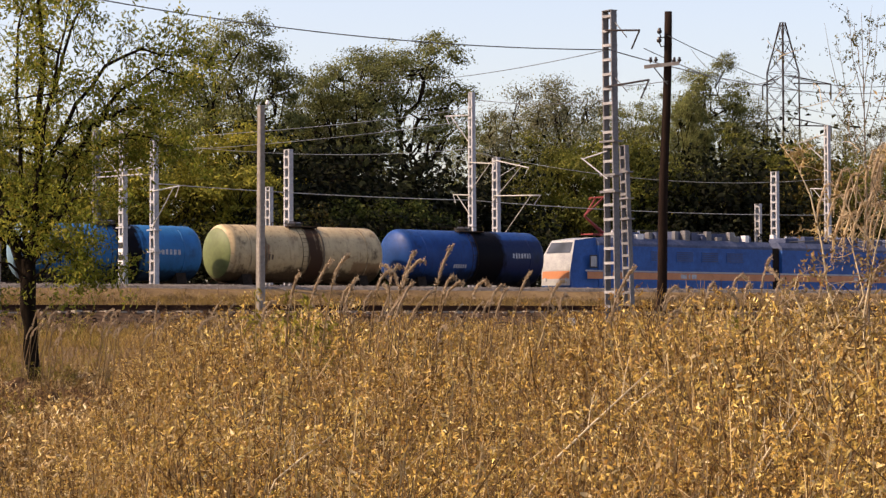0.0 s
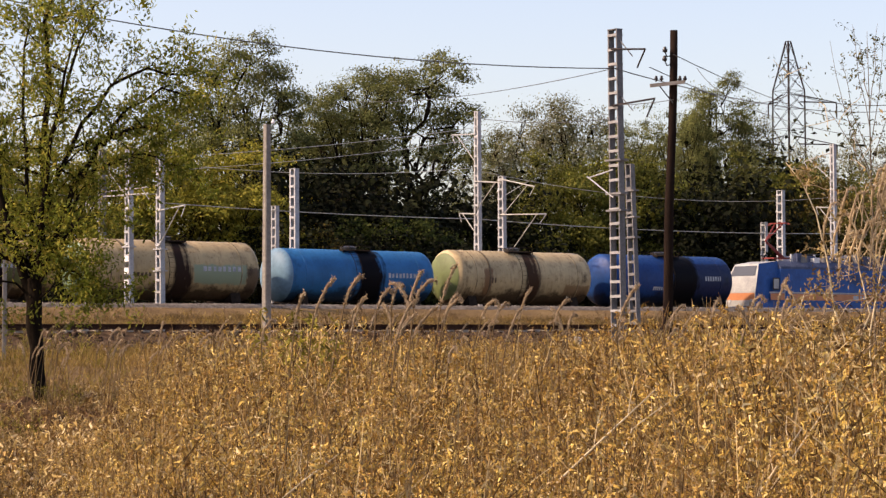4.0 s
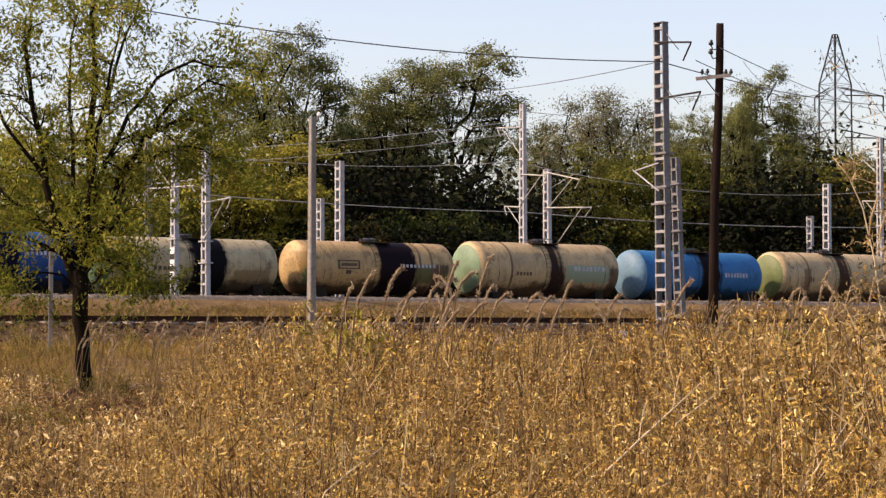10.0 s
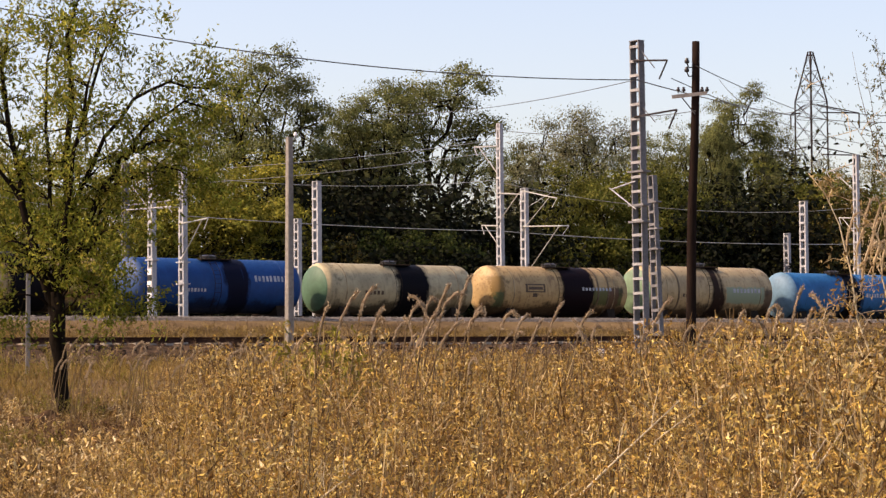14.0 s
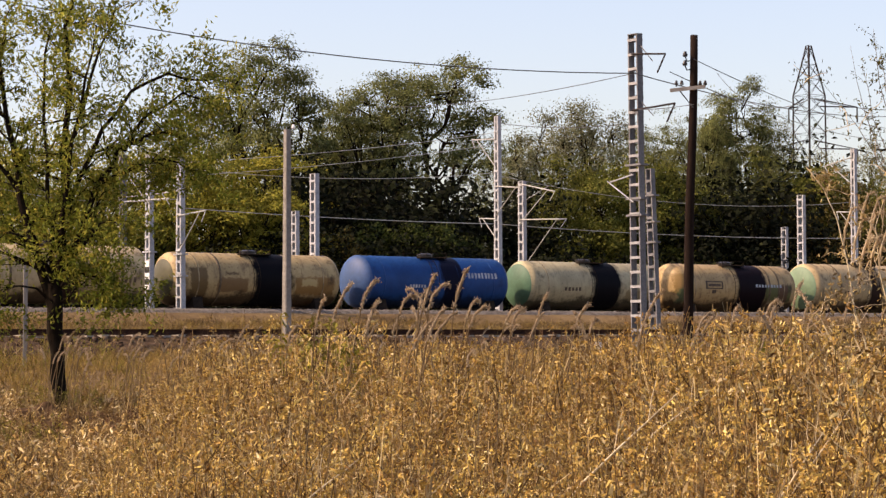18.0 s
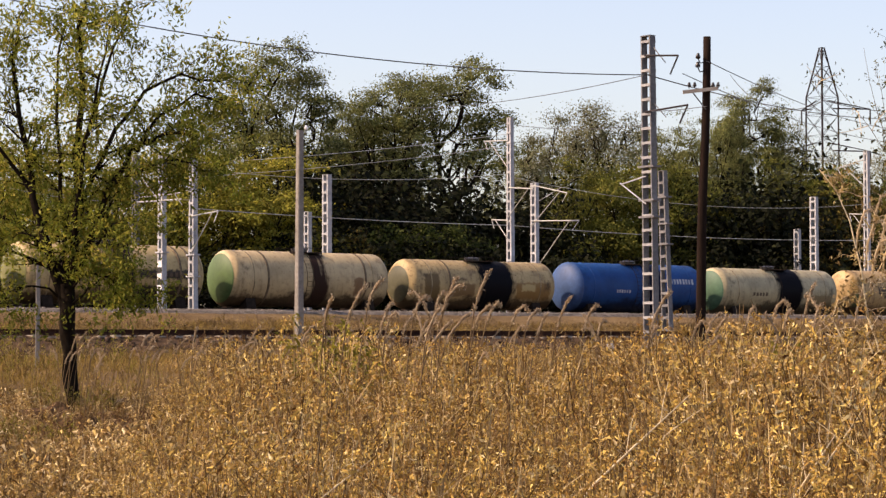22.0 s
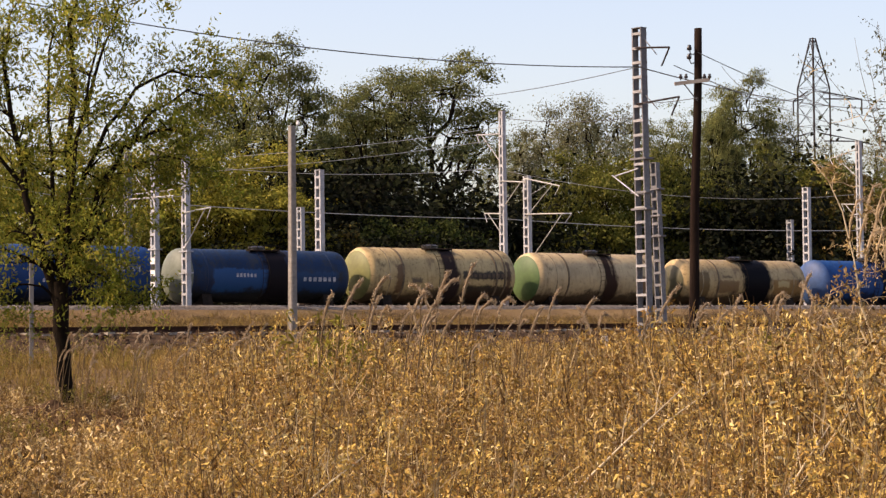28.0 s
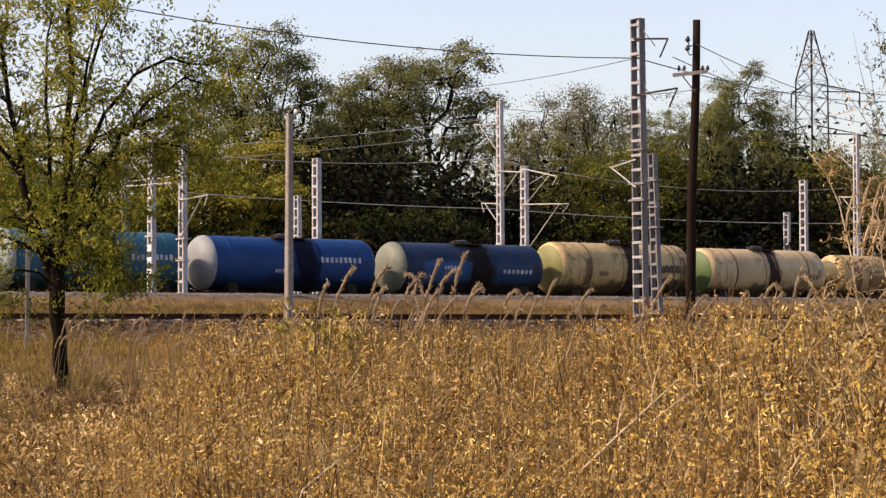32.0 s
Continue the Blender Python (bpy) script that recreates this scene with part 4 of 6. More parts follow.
def channel_mast(bearing, q, rise, base=None, w0=0.46, w1=0.32, turn=-52, material=None, arms=(), lean=0.0, marks=(), label="silver-painted steel mast of two channels joined by plates", depth=0.26, step=0.6, flange=0.09, battens=None, plate=0.13):
    """A contact-line mast: two steel channels with plates between them. arms: (height from the top, reach, tilt, kind)."""
    material = material or M_MAST
    x, y = spot(bearing, q)
    z0 = ground_z(x, y) - 0.3 if base is None else base
    h = height_at(y, rise) - z0
    t = thing("catenary_mast", pose(x, y, z0, 0, lean, turn), label, "mast", "catenary masts")
    battens = battens or material
    for s in (-1, 1):
        # a channel with its web outward
        g = Geo()
        a, b = w0 / 2, w1 / 2
        d = depth / 2
        o = [(0.03, -d), (0.03, d), (-flange, d), (-flange, d - 0.03), (0.0, d - 0.03), (0.0, -d + 0.03), (-flange, -d + 0.03), (-flange, -d)]
        k = len(o)
        g.add([(s * (r + e), yy, z) for r, z in ((a, 0), (b, h)) for e, yy in o], [(i, (i + 1) % k, k + (i + 1) % k, k + i)[::s] for i in range(k)] + [(8, 9, 10, 11, 12, 13, 14, 15)[::s]])
        part("channel", g, material, t)
    n = int(h / step)
    for i in range(n):
        z = 0.5 + i * step
        w = w0 + (w1 - w0) * z / h
        part("batten_plate", Geo().box(w + 0.06, 0.012, plate, 0, -depth / 2 - 0.008, z).box(w + 0.06, 0.012, plate, 0, depth / 2 + 0.008, z), battens, t)
    part("cap", Geo().box(w1 + 0.07, depth + 0.03, 0.03, 0, 0, h), material, t)
    for z, m in marks:
        part("painted_band", Geo().box(w0 * 0.86, 0.012, 0.28, 0, -depth / 2 - 0.018, z), m, t)
    for drop, reach, rise_arm, kind in arms:
        z = h - drop
        if kind == "clamp":
            part("clamp", Geo().box(w0 + 0.3, depth + 0.12, 0.07, 0.0, 0, z), material, t)
        elif kind == "arm":
            part("arm", Geo().tube((0, -depth / 2 - 0.05, z), (reach, -depth / 2 - 0.05, z + rise_arm), 0.035, n=6), M_LATTICE, t)
            part("insulator", Geo().tube((reach, -depth / 2 - 0.05, z + rise_arm), (reach - 0.42 * (1 if reach > 0 else -1), -depth / 2 - 0.05, z + rise_arm - 0.62), 0.03, n=6), M_LATTICE, t)
        elif kind == "bracket":
            arm = part("cantilever", Geo().tube((0, -depth / 2 - 0.04, z), (reach, -depth / 2 - 0.04, z + rise_arm), 0.04, n=6), M_WIREPALE, t)
            part("strut", Geo().tube((0, -depth / 2 - 0.04, z - abs(reach) * 0.75), (reach * 0.8, -depth / 2 - 0.04, z + rise_arm * 0.8), 0.03, n=6), M_WIREPALE, arm)
            part("steady_arm", Geo().tube((reach, -depth / 2 - 0.04, z + rise_arm), (reach * 0.86, -depth / 2 - 0.04, z + rise_arm - 0.55), 0.022, n=5), M_PALEINS, arm)
        elif kind == "fork":
            part("fork_arm", Geo().tube((0, -depth / 2 - 0.04, z), (reach, -depth / 2 - 0.04, z - rise_arm), 0.028, n=6), M_MAST, t)
            part("fork_arm", Geo().tube((0, -depth / 2 - 0.04, z - abs(reach) * 0.8), (reach * 1.1, -depth / 2 - 0.04, z - rise_arm * 0.8), 0.026, n=6), M_MAST, t)
        elif kind == "bar":
            part("crossbar", Geo().tube((-2.8, -depth / 2 - 0.04, z - rise_arm), (reach, -depth / 2 - 0.04, z), 0.038, n=6), M_WIREPALE, t)
        elif kind == "stay":
            part("stay", Geo().tube((0, 0, z), (reach, 0, z + rise_arm), 0.02, n=5), material, t)
    return t, Vector((x, y, z0 + h))


BW = [(2.15, M_WHITEMARK), (2.45, M_BLACKMARK), (2.75, M_WHITEMARK), (3.05, M_BLACKMARK), (3.35, M_WHITEMARK)]
# the near track's tall mast, leaning a little
mast_near, TOP_NEAR = channel_mast(0.08757, 63.4, 0.12924, w0=0.50, w1=0.42, turn=-52, material=M_MASTOLD, depth=0.27, step=0.52, lean=-0.55, flange=0.025, battens=M_BATTEN, plate=0.095,
                                   arms=((0.72, 1.75, -0.18, "arm"), (2.75, 2.2, 0.06, "arm"), (5.05, -1.25, 0.2, "fork"), (6.5, 0, 0, "clamp"), (5.9, 0, 0, "clamp"), (4.7, 0, 0, "clamp"), (0.15, 0.9, -0.9, "stay"), (2.2, 0.9, -0.8, "stay")),
                                   label="tall grey steel mast leaning slightly beside the unused track")
channel_mast(0.09436, 86.0, 0.07305, w0=0.5, w1=0.34, flange=0.035, turn=-52, lean=-2.2, arms=((1.3, 0, 0, "clamp"), (2.6, 0, 0, "clamp"), (3.6, 0, 0, "clamp")), label="smaller grey steel mast leaning behind the tall one", material=M_MASTOLD)
# beside the main line, in front of the train
channel_mast(-0.11520, 104.6, 0.07961, turn=-52, marks=BW, arms=((2.0, 2.1, 0.04, "bar"), (2.32, 2.1, -0.06, "bar"), (4.9, 0, 0, "clamp"), (1.05, 1.9, -1.55, "stay"), (2.5, -1.95, 1.45, "stay")), label="silver steel mast with black and white bands")
channel_mast(-0.10232, 104.6, 0.07820, turn=-52, w0=0.5, arms=((2.95, 2.6, 0.16, "bracket"), (4.9, 0, 0, "clamp"), (6.0, 0, 0, "clamp"), (0.3, -0.5, 0.4, "stay")), label="silver steel mast with brackets and a switch box")
channel_mast(-0.12620, 116.0, 0.07961, turn=-52, arms=((3.0, -1.6, 0.1, "bracket"), (1.2, 2.0, -0.5, "stay")), material=M_MASTOLD)
# behind the train
channel_mast(-0.04683, 114.0, 0.07141, turn=-52, w0=0.52, w1=0.50, depth=0.28)
channel_mast(-0.05479, 135.0, 0.05596, turn=-52, w0=0.52, w1=0.50, depth=0.28)
channel_mast(0.02927, 114.0, 0.09506, turn=-52, w0=0.5, w1=0.3, arms=((1.4, -2.3, 0.1, "bracket"), (4.3, 2.4, -0.2, "bracket"), (6.3, -1.6, 0.1, "bracket")), label="tall silver mast carrying several contact-line brackets")
channel_mast(0.03934, 116.0, 0.06790, turn=-52, w0=0.5, w1=0.45, arms=((0.15, 3.3, -0.65, "bracket"), (2.4, 4.4, -0.15, "bracket"), (1.3, 2.6, 0.9, "stay")))
channel_mast(0.15523, 116.0, 0.06181, turn=-52, w0=0.55, w1=0.52)
channel_mast(0.14821, 138.0, 0.04847, turn=-52, w0=0.55, w1=0.52)
channel_mast(0.17724, 116.0, 0.08101, turn=-52, arms=((0.6, -2.6, -0.5, "bracket"), (4.5, -1.5, 0.1, "bracket"), (5.2, 0, 0, "clamp")))


def concrete_pole():
    x, y = spot(-0.05853, 54.0)
    z0 = ground_z(x, y) - 0.3
    h = height_at(y, 0.08991) - z0
    t = thing("concrete_pole", pose(x, y, z0, 0.3, 0.1, 38), "square pale concrete pole standing alone in the grass", "pole")
    w0, w1 = 0.21, 0.16
    vs = [(a * w, b * w, z) for w, z in ((w0 / 2, 0), (w1 / 2, h)) for a, b in ((-1, -0.75), (-0.75, -1), (0.75, -1), (1, -0.75), (1, 0.75), (0.75, 1), (-0.75, 1), (-1, 0.75))]
    part("shaft", Geo().add(vs, [(i, (i + 1) % 8, 8 + (i + 1) % 8, 8 + i) for i in range(8)] + [tuple(range(8, 16))]), M_CONCRETE, t)
    part("hook", Geo().path([(0.1, 0, h - 0.12), (0.2, 0, h - 0.1), (0.2, 0, h + 0.04)], [0.014] * 3, 5), M_WIRE, t)
    part("insulator", Geo().lathe([(0, 0.02), (0.01, 0.05), (0.06, 0.055), (0.07, 0.03), (0.11, 0.04), (0.13, 0.001)], 10, pose(0.2, 0, h + 0.03, 0, -90, 0)), M_PALEINS, t)


concrete_pole()


def wooden_pole():
    """The dark tarred pole with a crossarm and insulators."""
    x, y = spot(0.10700, 55.0)
    x1 = 0.11145 * y
    z0 = ground_z(x, y) - 0.3
    h = height_at(y, 0.12878) - z0
    lean = math.degrees(math.atan2(x1 - x, h))
    t = thing("utility_pole", pose(x, y, z0, 0, lean, 0), "dark tarred wooden pole with a short crossarm", "utility pole")
    part("shaft", Geo().path([(0.02 * math.sin(i), 0.015 * math.cos(1.7 * i), h * i / 10) for i in range(11)], [0.17 - 0.005 * i for i in range(11)], 12), M_TARPOLE, t)
    z = h - 1.72
    part("crossarm", Geo().box(1.1, 0.09, 0.11, 0, 0, 0, pose(-0.2, -0.19, z, 0, -8, 0)), plain("grey_wood", (0.22, 0.19, 0.16), (0.42, 0.38, 0.33), 4, 0.9), t)
    for k, dx in enumerate((-0.55, -0.38, 0.2, 0.36)):
        part("insulator", Geo().lathe([(0, 0.02), (0.05, 0.02), (0.06, 0.06), (0.12, 0.065), (0.13, 0.035), (0.18, 0.045), (0.2, 0.001)], 10, pose(dx, -0.16, z + 0.05 + 0.03 * k / 3, 0, -90, 0)), M_GLASSINS, t)
    for dz in (0.72, 1.0):
        part("hook", Geo().path([(-0.1, -0.1, h - dz - 0.1), (-0.22, -0.12, h - dz - 0.13), (-0.29, -0.12, h - dz + 0.02)], [0.022] * 3, 5), M_LATTICE, t)
        part("insulator", Geo().lathe([(0, 0.03), (0.02, 0.075), (0.1, 0.08), (0.12, 0.045), (0.16, 0.06), (0.19, 0.001)], 10, pose(-0.29, -0.12, h - dz, 0, -90, 0)), M_GLASSINS, t)
    part("brace", Geo().tube((-0.5, -0.17, z), (0, -0.16, z - 0.6), 0.02, n=5), M_WIRE, t)


wooden_pole()


def marker_post(bearing, q, rise, w, label):
    x, y = spot(bearing, q)
    z0 = ground_z(x, y) - 0.15
    h = height_at(y, rise) - z0
    solo("marker_post", Geo().box(w, w, h, 0, 0, h / 2, bev=0.015), M_CONCRETE if w < 0.2 else M_WHITEMARK, label, "marker post", "marker posts", m=pose(x, y, z0, 0, 0.4, 12))


marker_post(-0.16671, 55.0, 0.03676, 0.11, "slim pale concrete marker post")
marker_post(0.07048, 60.5, 0.00117, 0.2, "short white-painted marker stone by the track")
solo("stone_slab", Geo().box(0.42, 0.3, 0.12, 0, 0, 0.06, bev=0.03), M_WHITEMARK, "pale stone slab lying in the grass", "stone", m=pose(*spot(0.06813, 58.5), ground_z(*spot(0.06813, 58.5)) + 0.02, 3, 2, 20))


def pylon():
    """A tapering lattice tower with crossarms, far behind the trees."""
    y = 285.0
    x, h = 0.15898 * y, height_at(y, 0.12409) - 2.0
    t = thing("pylon", pose(x, y, 2.0, 0, 0, 36), "dark steel lattice power pylon beyond the trees", "pylon")
    half = lambda z: 1.45 - 0.13 * z / (0.83 * h) if z < 0.83 * h else 0.2 + 1.12 * ((h - z) / (0.17 * h)) ** 1.05
    levels = [h * k for k in (0, 0.15, 0.29, 0.42, 0.53, 0.62, 0.70, 0.77, 0.83, 0.885, 0.935, 1.0)]
    for sx, sy in ((-1, -1), (-1, 1), (1, -1), (1, 1)):
        part("leg", Geo().path([(sx * half(z), sy * half(z), z) for z in levels], [0.13 if sx == sy else 0.10] * len(levels), 5), M_LATTICE, t)
    for a, b in zip(levels, levels[1:]):
        g = Geo()
        for sx, sy, ex, ey in ((-1, -1, 1, -1), (1, -1, 1, 1), (1, 1, -1, 1), (-1, 1, -1, -1)):
            p, q = half(a), half(b)
            g.tube((sx * p, sy * p, a), (ex * q, ey * q, b), 0.028, n=4).tube((ex * p, ey * p, a), (sx * q, sy * q, b), 0.028, n=4).tube((sx * q, sy * q, b), (ex * q, ey * q, b), 0.028, n=4)
        part("bracing", g, M_LATTICE, t)
    # crossarms, set across the corner of the tower
    for z, reaches in ((h - 7.4, (-2.4, 5.6)), (h - 12.4, (-5.0, 5.6))):
        for reach in reaches:
            k = 0.7071 * reach
            g, d = Geo(), 0.9 if reach > 0 else -0.9
            tip = (k, -k, z)
            g.tube((d, -d, z + 0.15), tip, 0.09, n=4).tube((d, 0, z + 1.1), tip, 0.05, n=4).tube((0, -d, z + 1.1), tip, 0.05, n=4)
            part("crossarm", g, M_LATTICE, t)
            part("insulator", Geo().tube(tip, (k, -k, z - 1.8), 0.1, n=6), M_GLASSINS, t)
    return x, y, h


pylon()


def wire(a, b, sag, r, material, label="thin dark overhead wire", group="overhead wires"):
    a, b = Vector(a), Vector(b)
    pts = [a.lerp(b, i / 24) - Vector((0, 0, 4 * sag * (i / 24) * (1 - i / 24))) for i in range(25)]
    solo("wire", Geo().path(pts, [r] * 25, 5), material, label, "wire", group)


def seen(bearing, rise, y):
    return (bearing * y, y, EYE + rise * y)


# feeder and telegraph wires near the tall mast
wire(seen(-0.21166, 0.15219, 66), seen(0.08569, 0.11285, 80), 0.62, 0.019, M_WIRE, "dark feeder cable hung from the tall mast")
wire(seen(0.08569, 0.11309, 80), seen(0.21447, 0.09646, 150), 0.8, 0.02, M_WIRE)
wire(seen(-0.01967, 0.09927, 130), seen(0.08804, 0.11332, 80), 0.35, 0.014, M_WIRE)
wire(seen(0.10115, 0.11332, 79), seen(0.21447, 0.08523, 160), 1.0, 0.016, M_WIRE)
wire(seen(0.11098, 0.11871, 72), seen(0.21447, 0.09061, 170), 1.0, 0.014, M_WIRE)
wire(seen(0.08804, 0.09764, 80), seen(0.11098, 0.09974, 72), 0.03, 0.012, M_WIRE)
wire(seen(0.02716, 0.09272, 150), seen(0.08804, 0.09225, 120), 0.3, 0.02, M_WIRE)
wire(seen(0.15898, 0.10232, 280), seen(0.23788, 0.10583, 300), 2.0, 0.045, M_WIRE, "power line from the pylon")
wire(seen(0.15898, 0.10162, 280), seen(0.12081, 0.11285, 420), 3.0, 0.05, M_WIRE, "power line from the pylon")
# contact line of the main track: messenger and contact wire
wire(seen(-0.20698, 0.07422, 118), seen(-0.10279, 0.06134, 124), 0.7, 0.016, M_WIREPALE, "messenger wire of the contact line")
wire(seen(-0.10279, 0.05760, 122), seen(0.02833, 0.05034, 139), 0.12, 0.022, M_WIREPALE, "pale contact wire over the main track")
wire(seen(0.02833, 0.05034, 139), seen(0.17818, 0.04378, 160), 0.25, 0.022, M_WIREPALE, "pale contact wire over the main track")
wire(seen(-0.10279, 0.07422, 122), seen(0.02833, 0.07165, 139), 0.45, 0.016, M_WIREPALE, "messenger wire of the contact line")
wire(seen(-0.10232, 0.07633, 122), seen(0.02927, 0.08850, 139), 0.2, 0.016, M_WIREPALE)
wire(seen(-0.10232, 0.07071, 122), seen(0.02927, 0.08359, 139), 0.2, 0.016, M_WIREPALE)
wire(seen(0.02833, 0.07071, 139), seen(0.17818, 0.05900, 160), 0.9, 0.016, M_WIREPALE, "messenger wire of the contact line")
wire(seen(-0.16952, 0.10583, 130), seen(-0.10279, 0.07820, 122), 0.5, 0.016, M_WIREPALE)

# ---- trees ----
def leaf_quads(centres, size, rng, droop=0.0, aspect=0.5, out=None, loose=0.7):
    """Folded leaf blades of four corners at the centres, turned at random, or spread flat against the ways out where those are given."""
    n = len(centres)
    if out is None:
        d = rng.normal(size=(n, 3))
        d[:, 2] -= droop
        d /= np.linalg.norm(d, axis=1)[:, None]
        u = np.cross(d, rng.normal(size=(n, 3)))
        u /= np.linalg.norm(u, axis=1)[:, None]
        w = np.cross(d, u)
    else:
        w = out + rng.normal(size=(n, 3)) * loose
        w /= np.linalg.norm(w, axis=1)[:, None]
        d = np.cross(w, rng.normal(size=(n, 3)))
        d /= np.linalg.norm(d, axis=1)[:, None]
        u = np.cross(w, d)
    s = (size * rng.uniform(0.65, 1.35, n))[:, None]
    a = centres - d * s - w * s * 0.12
    b = centres + d * s - w * s * 0.12
    c = centres + u * s * aspect + w * s * 0.12
    e = centres - u * s * aspect + w * s * 0.12
    v = np.stack([a, c, b, e], axis=1).reshape(-1, 3)
    return v, np.arange(4 * n).reshape(-1, 4)


def grow(rng, geo, tips, base, direction, length, radius, depth, spread, up=0.25, kids=(2, 4), wander=0.16):
    """A limb that bends a little and divides; the ends are collected in tips."""
    n = 5
    p, d = Vector(base), Vector(direction).normalized()
    pts, rad = [p.copy()], [radius]
    for i in range(n):
        d = (d + Vector(rng.normal(size=3) * wander) + Vector((0, 0, up * 0.25))).normalized()
        p = p + d * (length / n)
        pts.append(p.copy())
        rad.append(radius * (1 - 0.55 * (i + 1) / n))
        if depth <= 1 and i >= 1:
            tips.append((p.copy(), length))
    geo.path(pts, rad, 7 if radius > 0.06 else 5)
    if depth <= 0:
        tips.append((p.copy(), length))
        return
    for k in range(rng.integers(kids[0], kids[1] + 1)):
        i = n if k == 0 else rng.integers(2, n + 1)
        nd = (d + Vector(rng.normal(size=3)) * spread).normalized()
        grow(rng, geo, tips, pts[i], nd, length * rng.uniform(0.6, 0.85), rad[i] * (0.85 if k == 0 else 0.6), depth - 1, spread, up, kids, wander)


def crown_points(rng, tips, per_tip, blob, flat=0.75):
    pts = []
    for p, length in tips:
        k = max(1, int(per_tip * rng.uniform(0.4, 1.6)))
        c = np.array(p) + rng.normal(size=3) * blob * 0.3
        pts.append(c + rng.normal(size=(k, 3)) * blob * np.array([1, 1, flat]) * rng.uniform(0.5, 1.15))
    return np.concatenate(pts)


def bend(rng, a, b, sway, n=6):
    """Points from a to b along a limb that rises first and then leans out."""
    a, b = np.array(a, float), np.array(b, float)
    mid = a + (b - a) * np.array([0.35, 0.35, 0.6])
    out = []
    for i in range(n + 1):
        t = i / n
        p = (1 - t) ** 2 * a + 2 * t * (1 - t) * mid + t * t * b
        out.append(Vector(p + rng.normal(size=3) * sway * math.sin(math.pi * t)))
    return out


def tree(name, seed, height, width, leaf_mat, leaf=0.22, leaves=7000, lobes=11, low=0.3, label="", category="tree", group="trees behind the line", lobe=0.2, clusters=20, blob=0.03, droop=0.3):
    """A broad-crowned tree: limbs carry rounded lobes, each lobe a loose shell of leaf clusters with gaps between."""
    rng = np.random.default_rng(seed)
    geo, twigs, limbs, paths, pts, outs = Geo(), Geo(), [], [], [], []
    r = height * 0.014
    trunk_h = height * low * 0.8
    top = Vector((rng.uniform(-0.3, 0.3), rng.uniform(-0.3, 0.3), trunk_h))
    geo.path([Vector((0, 0, -0.4)), Vector((0, 0, 0)).lerp(top, 0.4), top], [r * 1.3, r, r * 0.9], 9)
    per = leaves / (lobes * clusters)
    for k in range(lobes):
        a = 2.399 * k + rng.uniform(-0.4, 0.4)
        u = (k + 0.5) / lobes
        rad = width * 0.5 * (1 - lobe * 0.8) * math.sqrt(1 - u * u * 0.85) * rng.uniform(0.65, 1.0)
        z = height * (low + (1 - low - lobe * 0.35) * (0.12 + 0.86 * u) * rng.uniform(0.88, 1.04))
        c = np.array([math.cos(a) * rad, math.sin(a) * rad, min(z, height * (1 - lobe * 0.3))])
        lr = width * lobe * rng.uniform(0.75, 1.2)
        root, thick = top * rng.uniform(0.6, 1.0), 0.62
        if len(paths) > 5 and rng.uniform() < 0.75:
            # this limb forks off the nearest one
            near = min(paths, key=lambda ln: (Vector(c) - ln[4]).length)
            root, thick = near[rng.integers(2, 4)], 0.4
        limb = bend(rng, root, c, 0.035 * width)
        paths.append(limb)
        limbs.append(Geo().path(limb, [r * thick * (1 - 0.76 * i / 6) for i in range(7)], 7))
        for j in range(clusters):
            d = rng.normal(size=3)
            d[2] = abs(d[2]) * 0.9 - 0.12
            d /= np.linalg.norm(d)
            tip = c + d * lr * np.array([1, 1, 0.85]) * rng.uniform(0.45, 1.0)
            if j % 5 == 4:
                # some foliage hangs lower, along the limb
                tip = np.array(limb[rng.integers(4, 7)]) + rng.normal(size=3) * lr * 0.5
            if tip[2] < height * 0.06:
                continue
            if j % 3 == 0:
                start = limb[rng.integers(3, 7)]
                twigs.path(bend(rng, start, tip, 0.02 * width, 3), [r * 0.13, r * 0.1, r * 0.07, r * 0.04], 4)
            n = max(3, int(per * rng.uniform(0.3, 1.8)))
            bl = blob * height * rng.uniform(0.6, 1.4)
            off = rng.normal(size=(n, 3)) * np.array([bl, bl, bl * 0.42])
            pts.append(tip + off)
            o = off / bl * 0.45 + d * 0.55 + np.array([0, 0, 0.6])
            outs.append(o / np.linalg.norm(o, axis=1)[:, None])
    pts, outs = np.concatenate(pts), np.concatenate(outs)
    keep = pts[:, 2] > 0.2
    pts, outs = pts[keep], outs[keep]
    kz = height / np.percentile(pts[:, 2], 99.7)
    pts[:, 2] *= kz
    for g in [geo, twigs] + limbs:
        g.v = [(a, b, c * kz) for a, b, c in g.v]
    v, f = leaf_quads(pts, leaf, rng, droop, 0.6, outs, 0.5)
    t = thing(name, Matrix(), label, category, group)
    part("trunk", geo, M_BARK, t, "dark bark")
    for g in limbs:
        part("limb", g, M_BARK, t)
    tagged(part("twig", twigs, M_BARK, t), kind="stuff")
    part("crown", quad_mesh("crown", v, f, leaf_mat), None, t)
    return t


